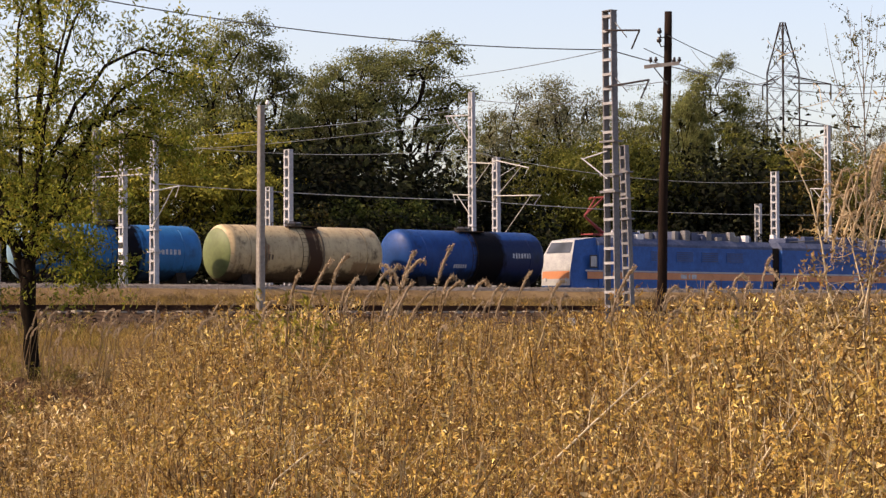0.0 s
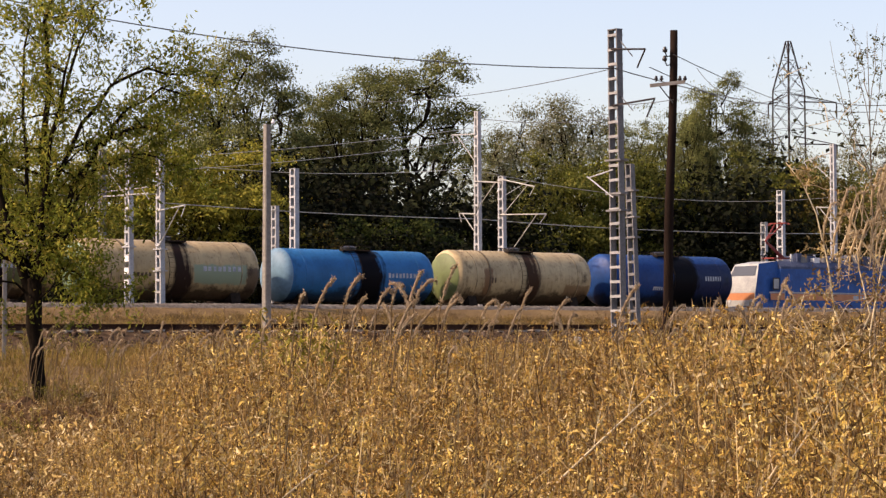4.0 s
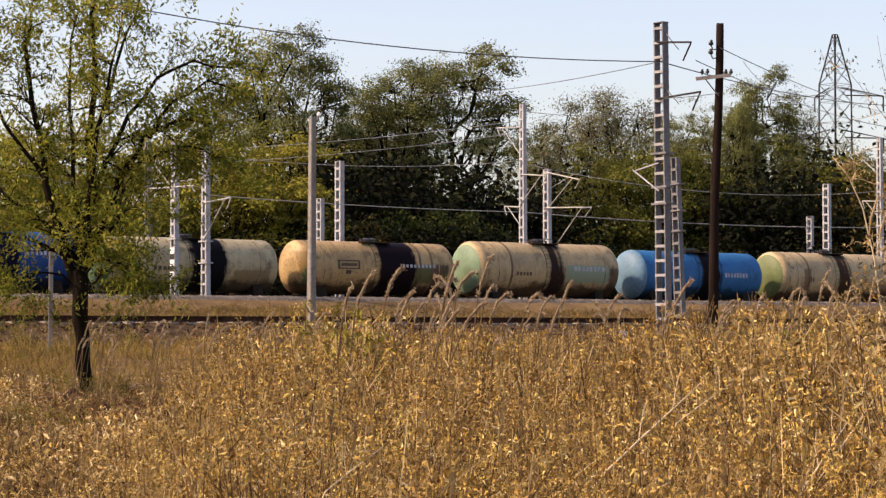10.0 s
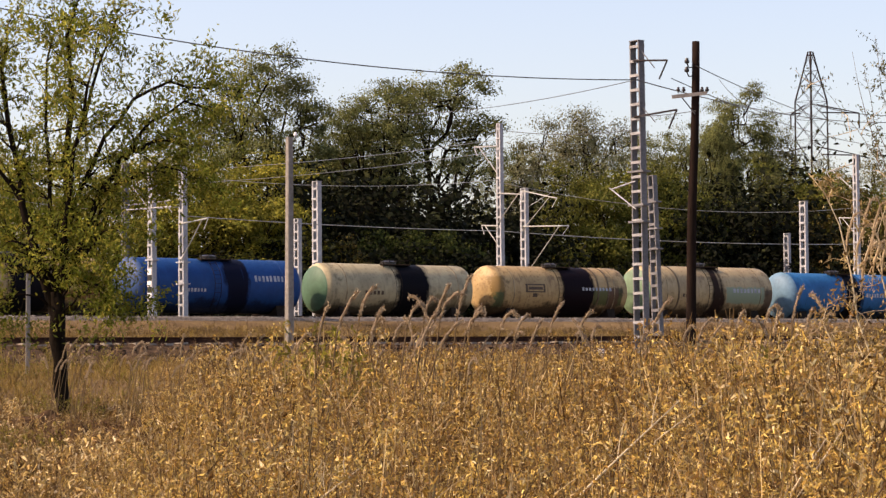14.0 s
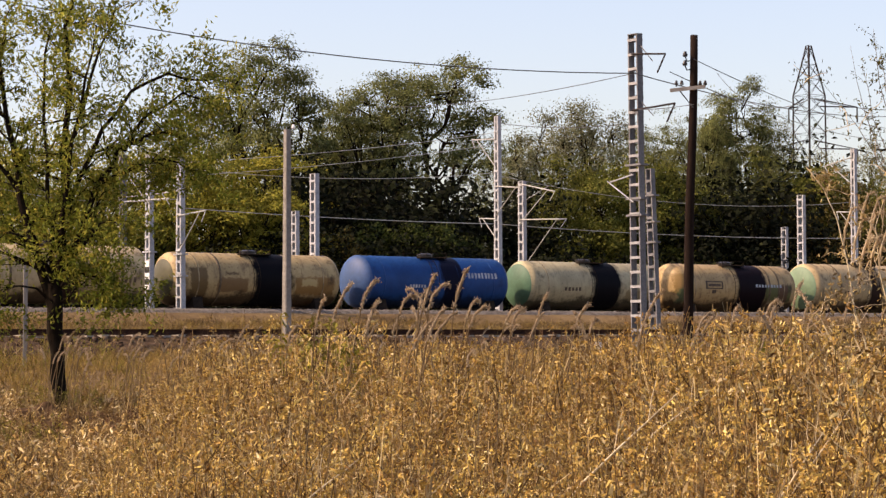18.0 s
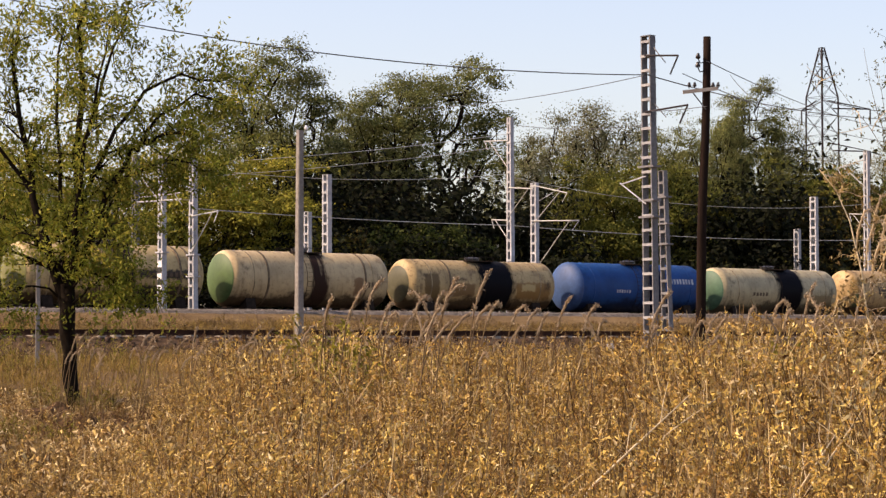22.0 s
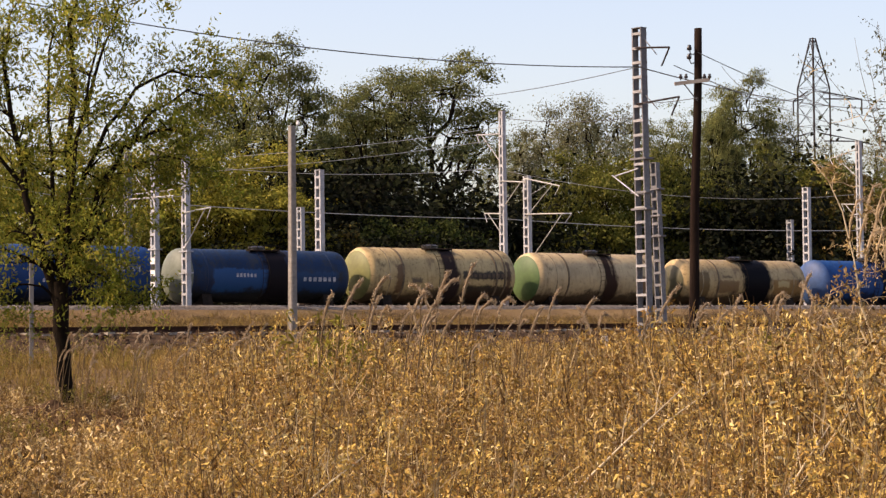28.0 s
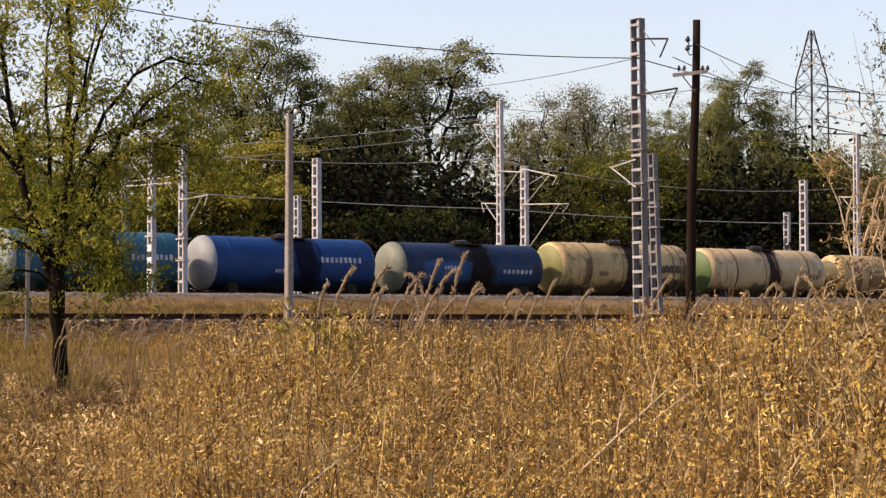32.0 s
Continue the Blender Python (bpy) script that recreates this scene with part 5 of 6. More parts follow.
M_ELM = leafy("elm_leaves", [(0.0, (0.085, 0.105, 0.036)), (0.6, (0.19, 0.215, 0.07)), (1.0, (0.32, 0.33, 0.12))], 0.30, 0.65, 0.22, (0.55, 0.57, 0.55))
M_YELLOWING = leafy("yellowing_leaves", [(0.0, (0.19, 0.205, 0.034)), (0.5, (0.35, 0.345, 0.052)), (1.0, (0.52, 0.46, 0.085))], 0.38, 0.65, 0.25, (0.5, 0.5, 0.45))
M_OLIVE = leafy("olive_leaves", [(0.0, (0.10, 0.125, 0.026)), (0.5, (0.20, 0.225, 0.045)), (1.0, (0.34, 0.33, 0.075))], 0.36, 0.65, 0.25, (0.5, 0.5, 0.46))
M_GREYLEAF = leafy("grey_green_leaves", [(0.0, (0.13, 0.145, 0.075)), (0.5, (0.23, 0.245, 0.125)), (1.0, (0.36, 0.355, 0.22))], 0.40, 0.65, 0.25, (0.6, 0.6, 0.6))
# undergrowth: the shade below the trees is put into a near-black leaf colour
M_SHADELEAF = leafy("shade_toned_undergrowth_leaves", [(0.0, (0.006, 0.009, 0.003)), (0.7, (0.012, 0.016, 0.005)), (1.0, (0.028, 0.034, 0.010))], 0.12, 0.8, 0.3, (0.5, 0.5, 0.5))
M_RUSTLEAF = leafy("browning_leaves", [(0.0, (0.09, 0.065, 0.02)), (0.5, (0.17, 0.13, 0.035)), (1.0, (0.19, 0.19, 0.045))], 0.25, 0.6, 0.3, (0.6, 0.6, 0.6))
M_GREENBUSH = leafy("fresh_green_leaves", [(0.0, (0.035, 0.06, 0.012)), (0.5, (0.07, 0.10, 0.022)), (1.0, (0.14, 0.165, 0.045))], 0.35, 0.65, 0.3, (0.6, 0.6, 0.55))
M_NEARLEAF = leafy("elm_leaves_near", [(0.0, (0.13, 0.17, 0.026)), (0.5, (0.25, 0.285, 0.045)), (0.88, (0.40, 0.39, 0.07)), (1.0, (0.49, 0.40, 0.08))], 0.5, 0.5, 0.7, (0.62, 0.66, 0.6))


def plant(proto, bearing, q, rise, width_scale=1.0, turn=0.0, first=False):
    """A copy of a grown tree so that its top is seen under this rise."""
    x, y = spot(bearing, q)
    z = ground_z(x, y)
    k = (height_at(y, rise) - z) / proto["grown"]
    m = pose(x, y, z, 0, 0, turn)
    t = proto["ob"] if first else copy_thing(proto["ob"], m)
    t.matrix_basis = m
    t.scale = (k * width_scale, k * width_scale, k)
    return t


def proto(*args, **kw):
    return {"ob": tree(*args, **kw), "grown": args[2]}


ELMS = [proto("elm_tree", 11 + i, 24.0, w, M_ELM, 0.10, 25000, 22, 0.50, "tall dark green elm with a ragged open crown", lobe=0.165, clusters=12, blob=0.023) for i, w in enumerate((13.0, 15.5, 13.5))]
GREYS = [proto("poplar_tree", 31 + i, 18.0, 10.5, M_GREYLEAF, 0.09, 11000, 18, 0.42, "grey-green tree with a loose rounded crown", lobe=0.18) for i in range(2)]
YELLOWS = [proto("young_elm", 51 + i, 12.0, 10.0, M_YELLOWING, 0.095, 14000, 14, 0.16, "yellow-green young elm in early autumn", lobe=0.2, blob=0.036) for i in range(3)]
YGREENS = [proto("young_elm", 55 + i, 12.0, 10.0, M_OLIVE, 0.095, 14000, 14, 0.16, "olive green young elm beside the line", lobe=0.2, blob=0.036) for i in range(2)]
DARKS = [proto("undergrowth_bush", 71 + i, 8.0, 9.0, M_SHADELEAF, 0.16, 3000, 12, 0.08, "dark shaded bush at the foot of the trees", "bush", lobe=0.28, blob=0.07) for i in range(2)]
RUSTS = [proto("browning_bush", 91, 10.0, 7.0, M_RUSTLEAF, 0.10, 6000, 12, 0.2, "browning bush with thin foliage", "bush", lobe=0.2)]
GREENS = [proto("green_bush", 95, 6.0, 6.0, M_GREENBUSH, 0.085, 6000, 11, 0.06, "fresh green bush beside the line", "bush", lobe=0.24, blob=0.05)]

USED = set()


def grove(kind, index, bearing, q, rise, width_scale=1.0):
    pr = kind[index % len(kind)]
    first = id(pr) not in USED
    USED.add(id(pr))
    plant(pr, bearing, q, rise, width_scale, random.uniform(0, 360), first)


# tall elms: bearing, line, rise of the top, width
for i, (b, q, e, w) in enumerate([
        (-0.06649, 160, 0.12643, 0.9), (-0.08406, 166, 0.10583, 0.75), (-0.02201, 160, 0.11402, 0.95), (0.00375, 162, 0.11941, 1.0), (-0.03372, 166, 0.10583, 0.7),
        (0.13018, 156, 0.11004, 0.72), (0.12081, 152, 0.09646, 0.45), (0.11379, 164, 0.09764, 0.8), (0.14189, 166, 0.08242, 0.5), (0.03301, 176, 0.08593, 0.7), (0.09272, 170, 0.09295, 0.8)]):
    grove(ELMS, i, b, q, e, w)
for i, (b, q, e, w) in enumerate([(0.05760, 160, 0.09998, 0.8), (0.07165, 158, 0.10162, 0.9), (0.04823, 163, 0.09061, 0.9), (0.16881, 170, 0.08054, 0.7), (0.19106, 172, 0.08242, 0.8), (-0.10630, 170, 0.08827, 0.9), (0.14470, 156, 0.09295, 0.5)]):
    grove(GREYS, i, b, q, e, w)
for i, (b, q, e, w) in enumerate([
        (-0.07703, 148, 0.08242, 1.2), (-0.09459, 150, 0.08007, 1.1), (-0.11683, 150, 0.08476, 1.1), (-0.13908, 152, 0.08359, 1.1), (-0.16249, 150, 0.08663, 1.1), (-0.18122, 152, 0.08359, 1.1), (-0.19761, 150, 0.08476, 1.2), (-0.06600, 150, 0.07820, 0.85),
        (0.0610, 150, 0.07258, 0.7), (0.07165, 150, 0.07773, 1.0), (0.08804, 151, 0.07305, 1.0), (0.15242, 150, 0.07727, 1.0), (0.16998, 150, 0.06954, 1.1), (0.18871, 150, 0.07071, 1.2), (0.10400, 147, 0.06600, 0.8), (0.09740, 149, 0.07773, 0.8)]):
    grove(YELLOWS if b < 0.05 else YGREENS, i, b, q, e, w)
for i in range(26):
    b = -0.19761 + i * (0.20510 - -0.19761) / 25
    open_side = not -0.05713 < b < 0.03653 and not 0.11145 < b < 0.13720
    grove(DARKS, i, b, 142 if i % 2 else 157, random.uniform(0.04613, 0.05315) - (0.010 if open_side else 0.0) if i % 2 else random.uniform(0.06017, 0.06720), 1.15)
# more near-black bushes, standing in for the deep shade between and behind the elms
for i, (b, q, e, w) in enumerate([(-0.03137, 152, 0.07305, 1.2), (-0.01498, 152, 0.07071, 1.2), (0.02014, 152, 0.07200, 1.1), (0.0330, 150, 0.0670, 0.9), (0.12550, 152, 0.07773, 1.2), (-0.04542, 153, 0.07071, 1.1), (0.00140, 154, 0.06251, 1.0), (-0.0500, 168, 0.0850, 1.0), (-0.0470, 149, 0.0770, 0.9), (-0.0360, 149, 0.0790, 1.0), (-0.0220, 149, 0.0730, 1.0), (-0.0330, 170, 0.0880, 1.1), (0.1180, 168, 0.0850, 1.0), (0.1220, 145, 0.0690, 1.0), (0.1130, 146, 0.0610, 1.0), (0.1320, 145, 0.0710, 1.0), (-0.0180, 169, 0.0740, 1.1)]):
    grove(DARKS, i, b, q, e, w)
for i, (b, q, e, w) in enumerate([(0.16296, 145, 0.06369, 1.0), (-0.03137, 142, 0.04847, 1.0), (0.17818, 143, 0.07071, 1.0)]):
    grove(RUSTS, i, b, q, e, w)


for i, (b, q, e, w) in enumerate([(-0.0190, 143, 0.0520, 0.9), (0.0060, 143, 0.0500, 0.9)]):
    grove(GREENS, i, b, q, e, w)


def near_tree():
    """The young elm in the field: a trunk that forks low into several upright, arching limbs."""
    rng = np.random.default_rng(7)
    x, y = spot(-0.15313, 37.0)
    t = thing("young_elm", pose(x, y, ground_z(x, y) + 0.2, 0, 0, 0), "young elm with a dark forked trunk and thin yellow-green leaves", "tree")
    t.scale = (0.93, 0.93, 0.93)
    part("trunk", Geo().path([(0.09, 0, -0.7), (0.06, 0, -0.2), (0.055, 0.0, 0.25), (-0.01, 0.02, 0.65), (0.0, 0.02, 1.05), (-0.06, 0, 1.45), (-0.05, 0, 1.85), (-0.08, 0, 2.35)], [0.21, 0.15, 0.125, 0.145, 0.125, 0.15, 0.145, 0.16], 14), M_BARK, t, "dark furrowed trunk")
    limbs = [
        [(-0.08, 0, 2.2), (0.06, 0, 2.9), (0.10, 0.05, 3.7), (0.12, 0.1, 4.8), (0.2, 0.1, 6.0), (0.15, 0.1, 7.2), (0.3, 0.1, 7.8)],
        [(-0.08, 0, 1.9), (-0.3, -0.05, 2.6), (-0.55, -0.1, 3.5), (-0.75, -0.1, 4.4), (-0.95, -0.1, 5.4), (-1.05, -0.2, 6.5), (-0.95, -0.2, 7.3)],
        [(0.0, 0, 2.3), (0.3, -0.1, 2.85), (0.52, -0.2, 3.5), (0.8, -0.2, 4.2), (1.2, -0.3, 4.8), (1.75, -0.3, 5.15), (2.3, -0.4, 5.1)],
        [(-0.12, 0, 2.5), (-0.5, 0.3, 3.0), (-1.0, 0.5, 3.45), (-1.5, 0.6, 3.7), (-2.0, 0.7, 4.2), (-2.3, 0.8, 4.9)],
        [(0.10, 0.05, 3.4), (0.3, 0.3, 4.3), (0.75, 0.5, 5.3), (1.3, 0.6, 6.0), (2.0, 0.6, 6.35), (2.7, 0.6, 6.2)],
        [(-0.1, 0.05, 2.3), (-0.2, 0.5, 3.4), (-0.4, 0.9, 4.8), (-0.45, 1.1, 6.2), (-0.3, 1.2, 7.4)],
        [(0.02, -0.05, 2.6), (0.2, -0.6, 3.6), (0.4, -1.0, 4.9), (0.7, -1.2, 6.0), (0.9, -1.3, 7.0)],
        [(-0.75, -0.1, 4.2), (-1.4, -0.4, 5.0), (-1.9, -0.6, 6.0), (-2.1, -0.7, 6.9)],
        [(0.1, 0.1, 4.6), (0.5, -0.2, 5.6), (0.8, -0.3, 6.7), (1.1, -0.4, 7.4)],
        [(-0.05, 0, 1.9), (0.25, -0.2, 2.1), (0.5, -0.3, 2.35), (0.7, -0.3, 2.5)],
        [(0.3, -0.1, 2.85), (0.6, -0.5, 3.15), (0.9, -0.7, 3.4), (1.2, -0.8, 3.5)],
        [(-0.3, -0.05, 2.6), (-0.8, -0.5, 2.9), (-1.3, -0.8, 3.0), (-1.9, -0.9, 2.8)],
        [(0.0, 0, 2.2), (0.3, -0.3, 2.5), (0.55, -0.5, 2.55), (0.8, -0.6, 2.45), (1.0, -0.6, 2.2)],
        [(-0.1, 0, 2.0), (-0.4, -0.3, 2.3), (-0.8, -0.5, 2.3), (-1.2, -0.6, 1.9)],
        [(1.2, -0.3, 4.8), (1.7, 0.0, 5.5), (2.3, 0.1, 5.9), (2.9, 0.1, 5.7)],
        [(0.8, -0.2, 4.2), (1.5, -0.5, 4.5), (2.1, -0.7, 4.6), (2.5, -0.7, 4.4)]]
    first = [0.105, 0.10, 0.085, 0.055, 0.06, 0.06, 0.055, 0.045, 0.05, 0.028, 0.034, 0.038, 0.03, 0.03, 0.04, 0.04]
    pts = []
    for limb, r in zip(limbs, first):
        g, twigs, tips = Geo(), Geo(), []
        # a finer, slightly crooked line through the limb's points
        line = []
        for a, b in zip(limb, limb[1:]):
            for k in range(2):
                line.append(Vector(a).lerp(Vector(b), k / 2) + Vector(rng.normal(size=3) * 0.025))
        line.append(Vector(limb[-1]))
        m = len(line)
        g.path(line, [r * (1 - 0.74 * i / (m - 1)) for i in range(m)], 8)
        for i in range(2, m):
            for k in range(2 if i < m * 0.5 else 3):
                if line[i].z < 2.5 and i < m * 0.4:
                    continue
                d = (line[i] - line[i - 1]).normalized() * 0.7 + Vector(rng.normal(size=3) * np.array([0.75, 0.75, 0.45]))
                grow(rng, twigs, tips, line[i], d, rng.uniform(0.4, 0.85), max(0.007, r * (1 - 0.74 * i / (m - 1)) * 0.4), 1, 0.6, -0.05, (2, 3), 0.16)
        tagged(part("twig", twigs, M_BARK, part("limb", g, M_BARK, t)), kind="stuff")
        pts.append(crown_points(rng, tips, 7.5, 0.13, 0.9))
    pts = np.concatenate(pts)
    v, f = leaf_quads(pts, 0.05, rng, 0.6, 0.36)
    part("crown", quad_mesh("crown", v, f, M_NEARLEAF), None, t)


near_tree()

# ---- field of dry weeds ----
M_WEED = leafy("golden_weed_leaves", [(0.0, (0.20, 0.105, 0.038)), (0.3, (0.51, 0.325, 0.085)), (0.65, (0.72, 0.52, 0.14)), (0.85, (0.76, 0.60, 0.21)), (1.0, (0.86, 0.74, 0.44))], 0.20, 0.6, 0.4, (0.52, 0.45, 0.41))
M_STRAW = leafy("straw_blades", [(0.0, (0.11, 0.07, 0.022)), (0.5, (0.28, 0.19, 0.054)), (1.0, (0.46, 0.33, 0.11))], 0.3, 0.7, 0.3, (0.7, 0.68, 0.6))
M_GREENWEED = leafy("green_weed_leaves", [(0.0, (0.12, 0.115, 0.018)), (0.5, (0.25, 0.225, 0.036)), (1.0, (0.42, 0.36, 0.08))], 0.35, 0.6, 0.5, (0.7, 0.7, 0.6))

M_LOWWEED = leafy("dull_weed_leaves", [(0.0, (0.13, 0.07, 0.03)), (0.3, (0.42, 0.265, 0.088)), (0.65, (0.64, 0.47, 0.165)), (1.0, (0.90, 0.78, 0.48))], 0.15, 0.6, 0.5, (0.38, 0.33, 0.30))


def blade(p0, p1, w, rng):
    """Two-sided strip between points: four corners for each row."""
    d = p1 - p0
    s = np.cross(d, rng.normal(size=d.shape))
    s /= np.linalg.norm(s, axis=1)[:, None]
    s *= np.asarray(w).reshape(-1, 1)
    return np.stack([p0 - s, p0 + s, p1 + s * 0.55, p1 - s * 0.55], axis=1).reshape(-1, 3)


def curled_leaves(centres, size, rng):
    """Narrow dry leaves, each a strip of two faces curled over its middle: six corners a leaf."""
    n = len(centres)
    d = rng.normal(size=(n, 3)) * np.array([1, 1, 0.9])
    d /= np.linalg.norm(d, axis=1)[:, None]
    u = np.cross(d, rng.normal(size=(n, 3)))
    u /= np.linalg.norm(u, axis=1)[:, None]
    w = np.cross(d, u)
    s = (size * rng.uniform(0.6, 1.35, n))[:, None]
    k = rng.uniform(0.4, 1.0, (n, 1))
    a, b, c = centres - d * s, centres + w * s * k, centres + d * s * rng.uniform(0.5, 1.0, (n, 1))
    h = u * s * rng.uniform(0.18, 0.34, (n, 1))
    return np.stack([a - h * 0.45, a + h * 0.45, b - h, b + h, c - h * 0.3, c + h * 0.3], axis=1).reshape(-1, 3)


def weed_template(rng, bunches=14, each=5, size=0.021, h=1.0, curled=True):
    """One plant: a few stems that branch, with dry leaves in bunches along them."""
    stems = rng.integers(2, 5)
    st, nodes = [], []
    for s in range(stems):
        base = np.array([rng.normal() * 0.05, rng.normal() * 0.05, 0])
        lean = np.array([rng.normal() * 0.16, rng.normal() * 0.16, 1.0]) * h * rng.uniform(0.65, 1.05)
        mid = base + lean * 0.5 + rng.normal(size=3) * 0.02
        top = base + lean
        st += [(base, mid, 0.0042), (mid, top, 0.0032)]
        twigs = []
        for k in range(3):
            a = base + lean * rng.uniform(0.4, 0.85)
            b = a + np.array([rng.normal() * 0.1, rng.normal() * 0.1, rng.uniform(0.1, 0.22)])
            st.append((a, b, 0.0028))
            twigs.append((a, b))
        for q in range(max(2, bunches // stems)):
            if q % 2:
                a, b = twigs[rng.integers(0, 3)]
                nodes.append(a + (b - a) * rng.uniform(0.2, 1.08))
            else:
                nodes.append(base + lean * rng.uniform(0.3, 1.03))
    lf = np.repeat(np.array(nodes), each, axis=0)
    lf = lf + rng.normal(size=lf.shape) * np.array([0.85, 0.85, 1.25]) * size
    lv = curled_leaves(lf, size, rng) if curled else leaf_quads(lf, size, rng, 0.2, 0.36)[0]
    p0, p1, w = np.array([s[0] for s in st]), np.array([s[1] for s in st]), np.array([s[2] for s in st])
    return lv, blade(p0, p1, w, rng)


def scatter(name, templates, places, material_leaf, material_stem, label, seed, curled=False):
    """Sets the templates out at (x, y, z, scale) and joins them: leaves in one mesh, stems in another."""
    rng = np.random.default_rng(seed)
    outs = ([], [])
    pick = rng.integers(0, len(templates), len(places))
    ang = rng.uniform(0, 2 * math.pi, len(places))
    for k, tpl in enumerate(templates):
        sel = np.where(pick == k)[0]
        if not len(sel):
            continue
        c, s, sc = np.cos(ang[sel]), np.sin(ang[sel]), places[sel, 3]
        for vs, out in zip(tpl, outs):
            x = (vs[None, :, 0] * c[:, None] - vs[None, :, 1] * s[:, None]) * sc[:, None] + places[sel, 0][:, None]
            y = (vs[None, :, 0] * s[:, None] + vs[None, :, 1] * c[:, None]) * sc[:, None] + places[sel, 1][:, None]
            z = vs[None, :, 2] * sc[:, None] + places[sel, 2][:, None]
            out.append(np.stack([x, y, z], axis=2).reshape(-1, 3))
    t = thing(name, Matrix(), label, "weeds", "", "stuff")
    for pn, out, m in (("leaves", outs[0], material_leaf), ("stems", outs[1], material_stem)):
        v = np.concatenate(out)
        if curled and pn == "leaves":
            q = (np.arange(len(v) // 6)[:, None, None] * 6 + np.array([(0, 1, 3, 2), (2, 3, 5, 4)])[None]).reshape(-1, 4)
        else:
            q = np.arange(len(v)).reshape(-1, 4)
        tagged(part(pn, quad_mesh(pn, v, q, m), None, t), kind="stuff")


def field_places(n, y0, y1, keep, seed, margin=1.5, hscale=(0.8, 1.15), power=1.0):
    """Places strewn over the wedge of field ahead; keep(x, y) gives the odds and a height."""
    rng = np.random.default_rng(seed)
    out = []
    while len(out) < n:
        y = y0 + (y1 - y0) * rng.uniform() ** power
        half = 0.205 * y + margin
        x = rng.uniform(-half, half)
        if rng.uniform() > half / (0.205 * y1 + margin) * 1.0 + 0.25:
            continue
        odds, hh = keep(x, y)
        if rng.uniform() < odds:
            out.append((x, y, ground_z(x, y) - 0.02, hh * rng.uniform(*hscale)))
    return np.array(out)


def tall_weeds(x, y):
    """Tall growth ahead and to one side; it thins out round the young elm."""
    b = x / y
    edge = -0.105 + 0.05 * noise.noise((y * 0.12, x * 0.2, 2.0))
    q = -x * ST + y * CT
    if q > 62.6:
        return 0.0, 1.0
    if q > 59.5:
        return 0.45, 0.5 + 0.2 * noise.noise((x * 0.8, y * 0.8, 3.0))
    far = 1.0 if b > edge else max(0.34 if y < 50 else 0.2, 1.0 - (y - 22) / 8)
    low = 1.0 if b > edge else max(0.36, 1.0 - max(0.0, y - 22) / 14)
    clump = 0.75 + 0.5 * noise.noise((x * 0.5, y * 0.25, 8.0))
    k = max(0.0, min(1.0, (b + 0.15) / 0.075))
    k = k * k * (3 - 2 * k)
    tall = 0.74 + k * (0.21 + 0.03 * (min(y, 30) - 8))
    k = max(0.0, min(1.0, (b - 0.05) / 0.05))
    tall *= 1 + 0.15 * k * k * (3 - 2 * k)
    tall *= 1.0 if y < 34 else max(0.6, 1.0 - (y - 34) * 0.017)
    return min(1, max(0.0, far * clump)), low * tall * (0.93 + 0.30 * noise.noise((x * 0.55, y * 0.3, 1.0)) + 0.12 * noise.noise((x * 1.7, y * 0.9, 5.0)))


rng0 = np.random.default_rng(3)
NEAR_T = [weed_template(rng0, 15, 6, 0.0182) for i in range(24)]
FAR_T = [weed_template(rng0, 13, 7, 0.0155, 1.0, False) for i in range(16)]
LOW_T = [weed_template(rng0, 10, 4, 0.031, 0.46, True) for i in range(12)]
scatter("dry_weeds", NEAR_T, field_places(4300, 8.0, 26.0, tall_weeds, 5), M_WEED, M_STALK, "dense field of golden-brown dry weeds with small curled leaves", 1, True)
scatter("distant_dry_weeds", FAR_T, field_places(5600, 26.0, 62.0, tall_weeds, 6), M_WEED, M_STALK, "golden dry weeds farther out in the field", 2)



def low_weeds(x, y):
    """Knee-high growth on the open side, round the young elm."""
    b = x / y
    if b > -0.05:
        return 0.0, 1.0
    q = -x * ST + y * CT
    thin = 0.22 if 28.5 < q < 35.5 and b < -0.115 else 1.0
    return thin * max(0.06, 0.6 + 1.3 * noise.noise((x * 0.7, y * 0.4, 21.0))), (0.95 + 0.012 * max(0, 34 - y)) * (1 + 0.5 * noise.noise((x * 0.9, y * 0.6, 31.0)))


scatter("low_dry_weeds", LOW_T, field_places(4000, 17.0, 44.0, low_weeds, 16), M_LOWWEED, M_STALK, "knee-high brownish dry weeds round the young elm", 8, True)


def straw_template(rng, n=17, h=0.35):
    base = rng.normal(size=(n, 3)) * np.array([0.16, 0.16, 0])
    tip = base + np.stack([rng.normal(size=n) * 0.14, rng.normal(size=n) * 0.14, h * rng.uniform(0.4, 1.1, n)], axis=1)
    mid = (base + tip) / 2 + rng.normal(size=(n, 3)) * 0.02
    return blade(base, mid, np.full(n, 0.008), rng), blade(mid, tip, np.full(n, 0.006), rng)


def short_grass(x, y):
    q = -x * ST + y * CT
    if 62.0 < q < 64.7:
        return 0.6, 0.8
    if 64.7 <= q < 70.5:
        return 0.22 * (noise.noise((x * 0.5, y * 0.5, 44.0)) > 0.1), 0.8
    if 99.8 < q < 105.5:
        return 0.0, 1.0
    return (0.42 if q < 58 and y < 48 else 0.75 if q < 70 else 0.5) + 0.5 * noise.noise((x * 0.3, y * 0.3, 4.0)), 0.9 + 0.5 * noise.noise((x * 0.2, y * 0.2, 6.0))


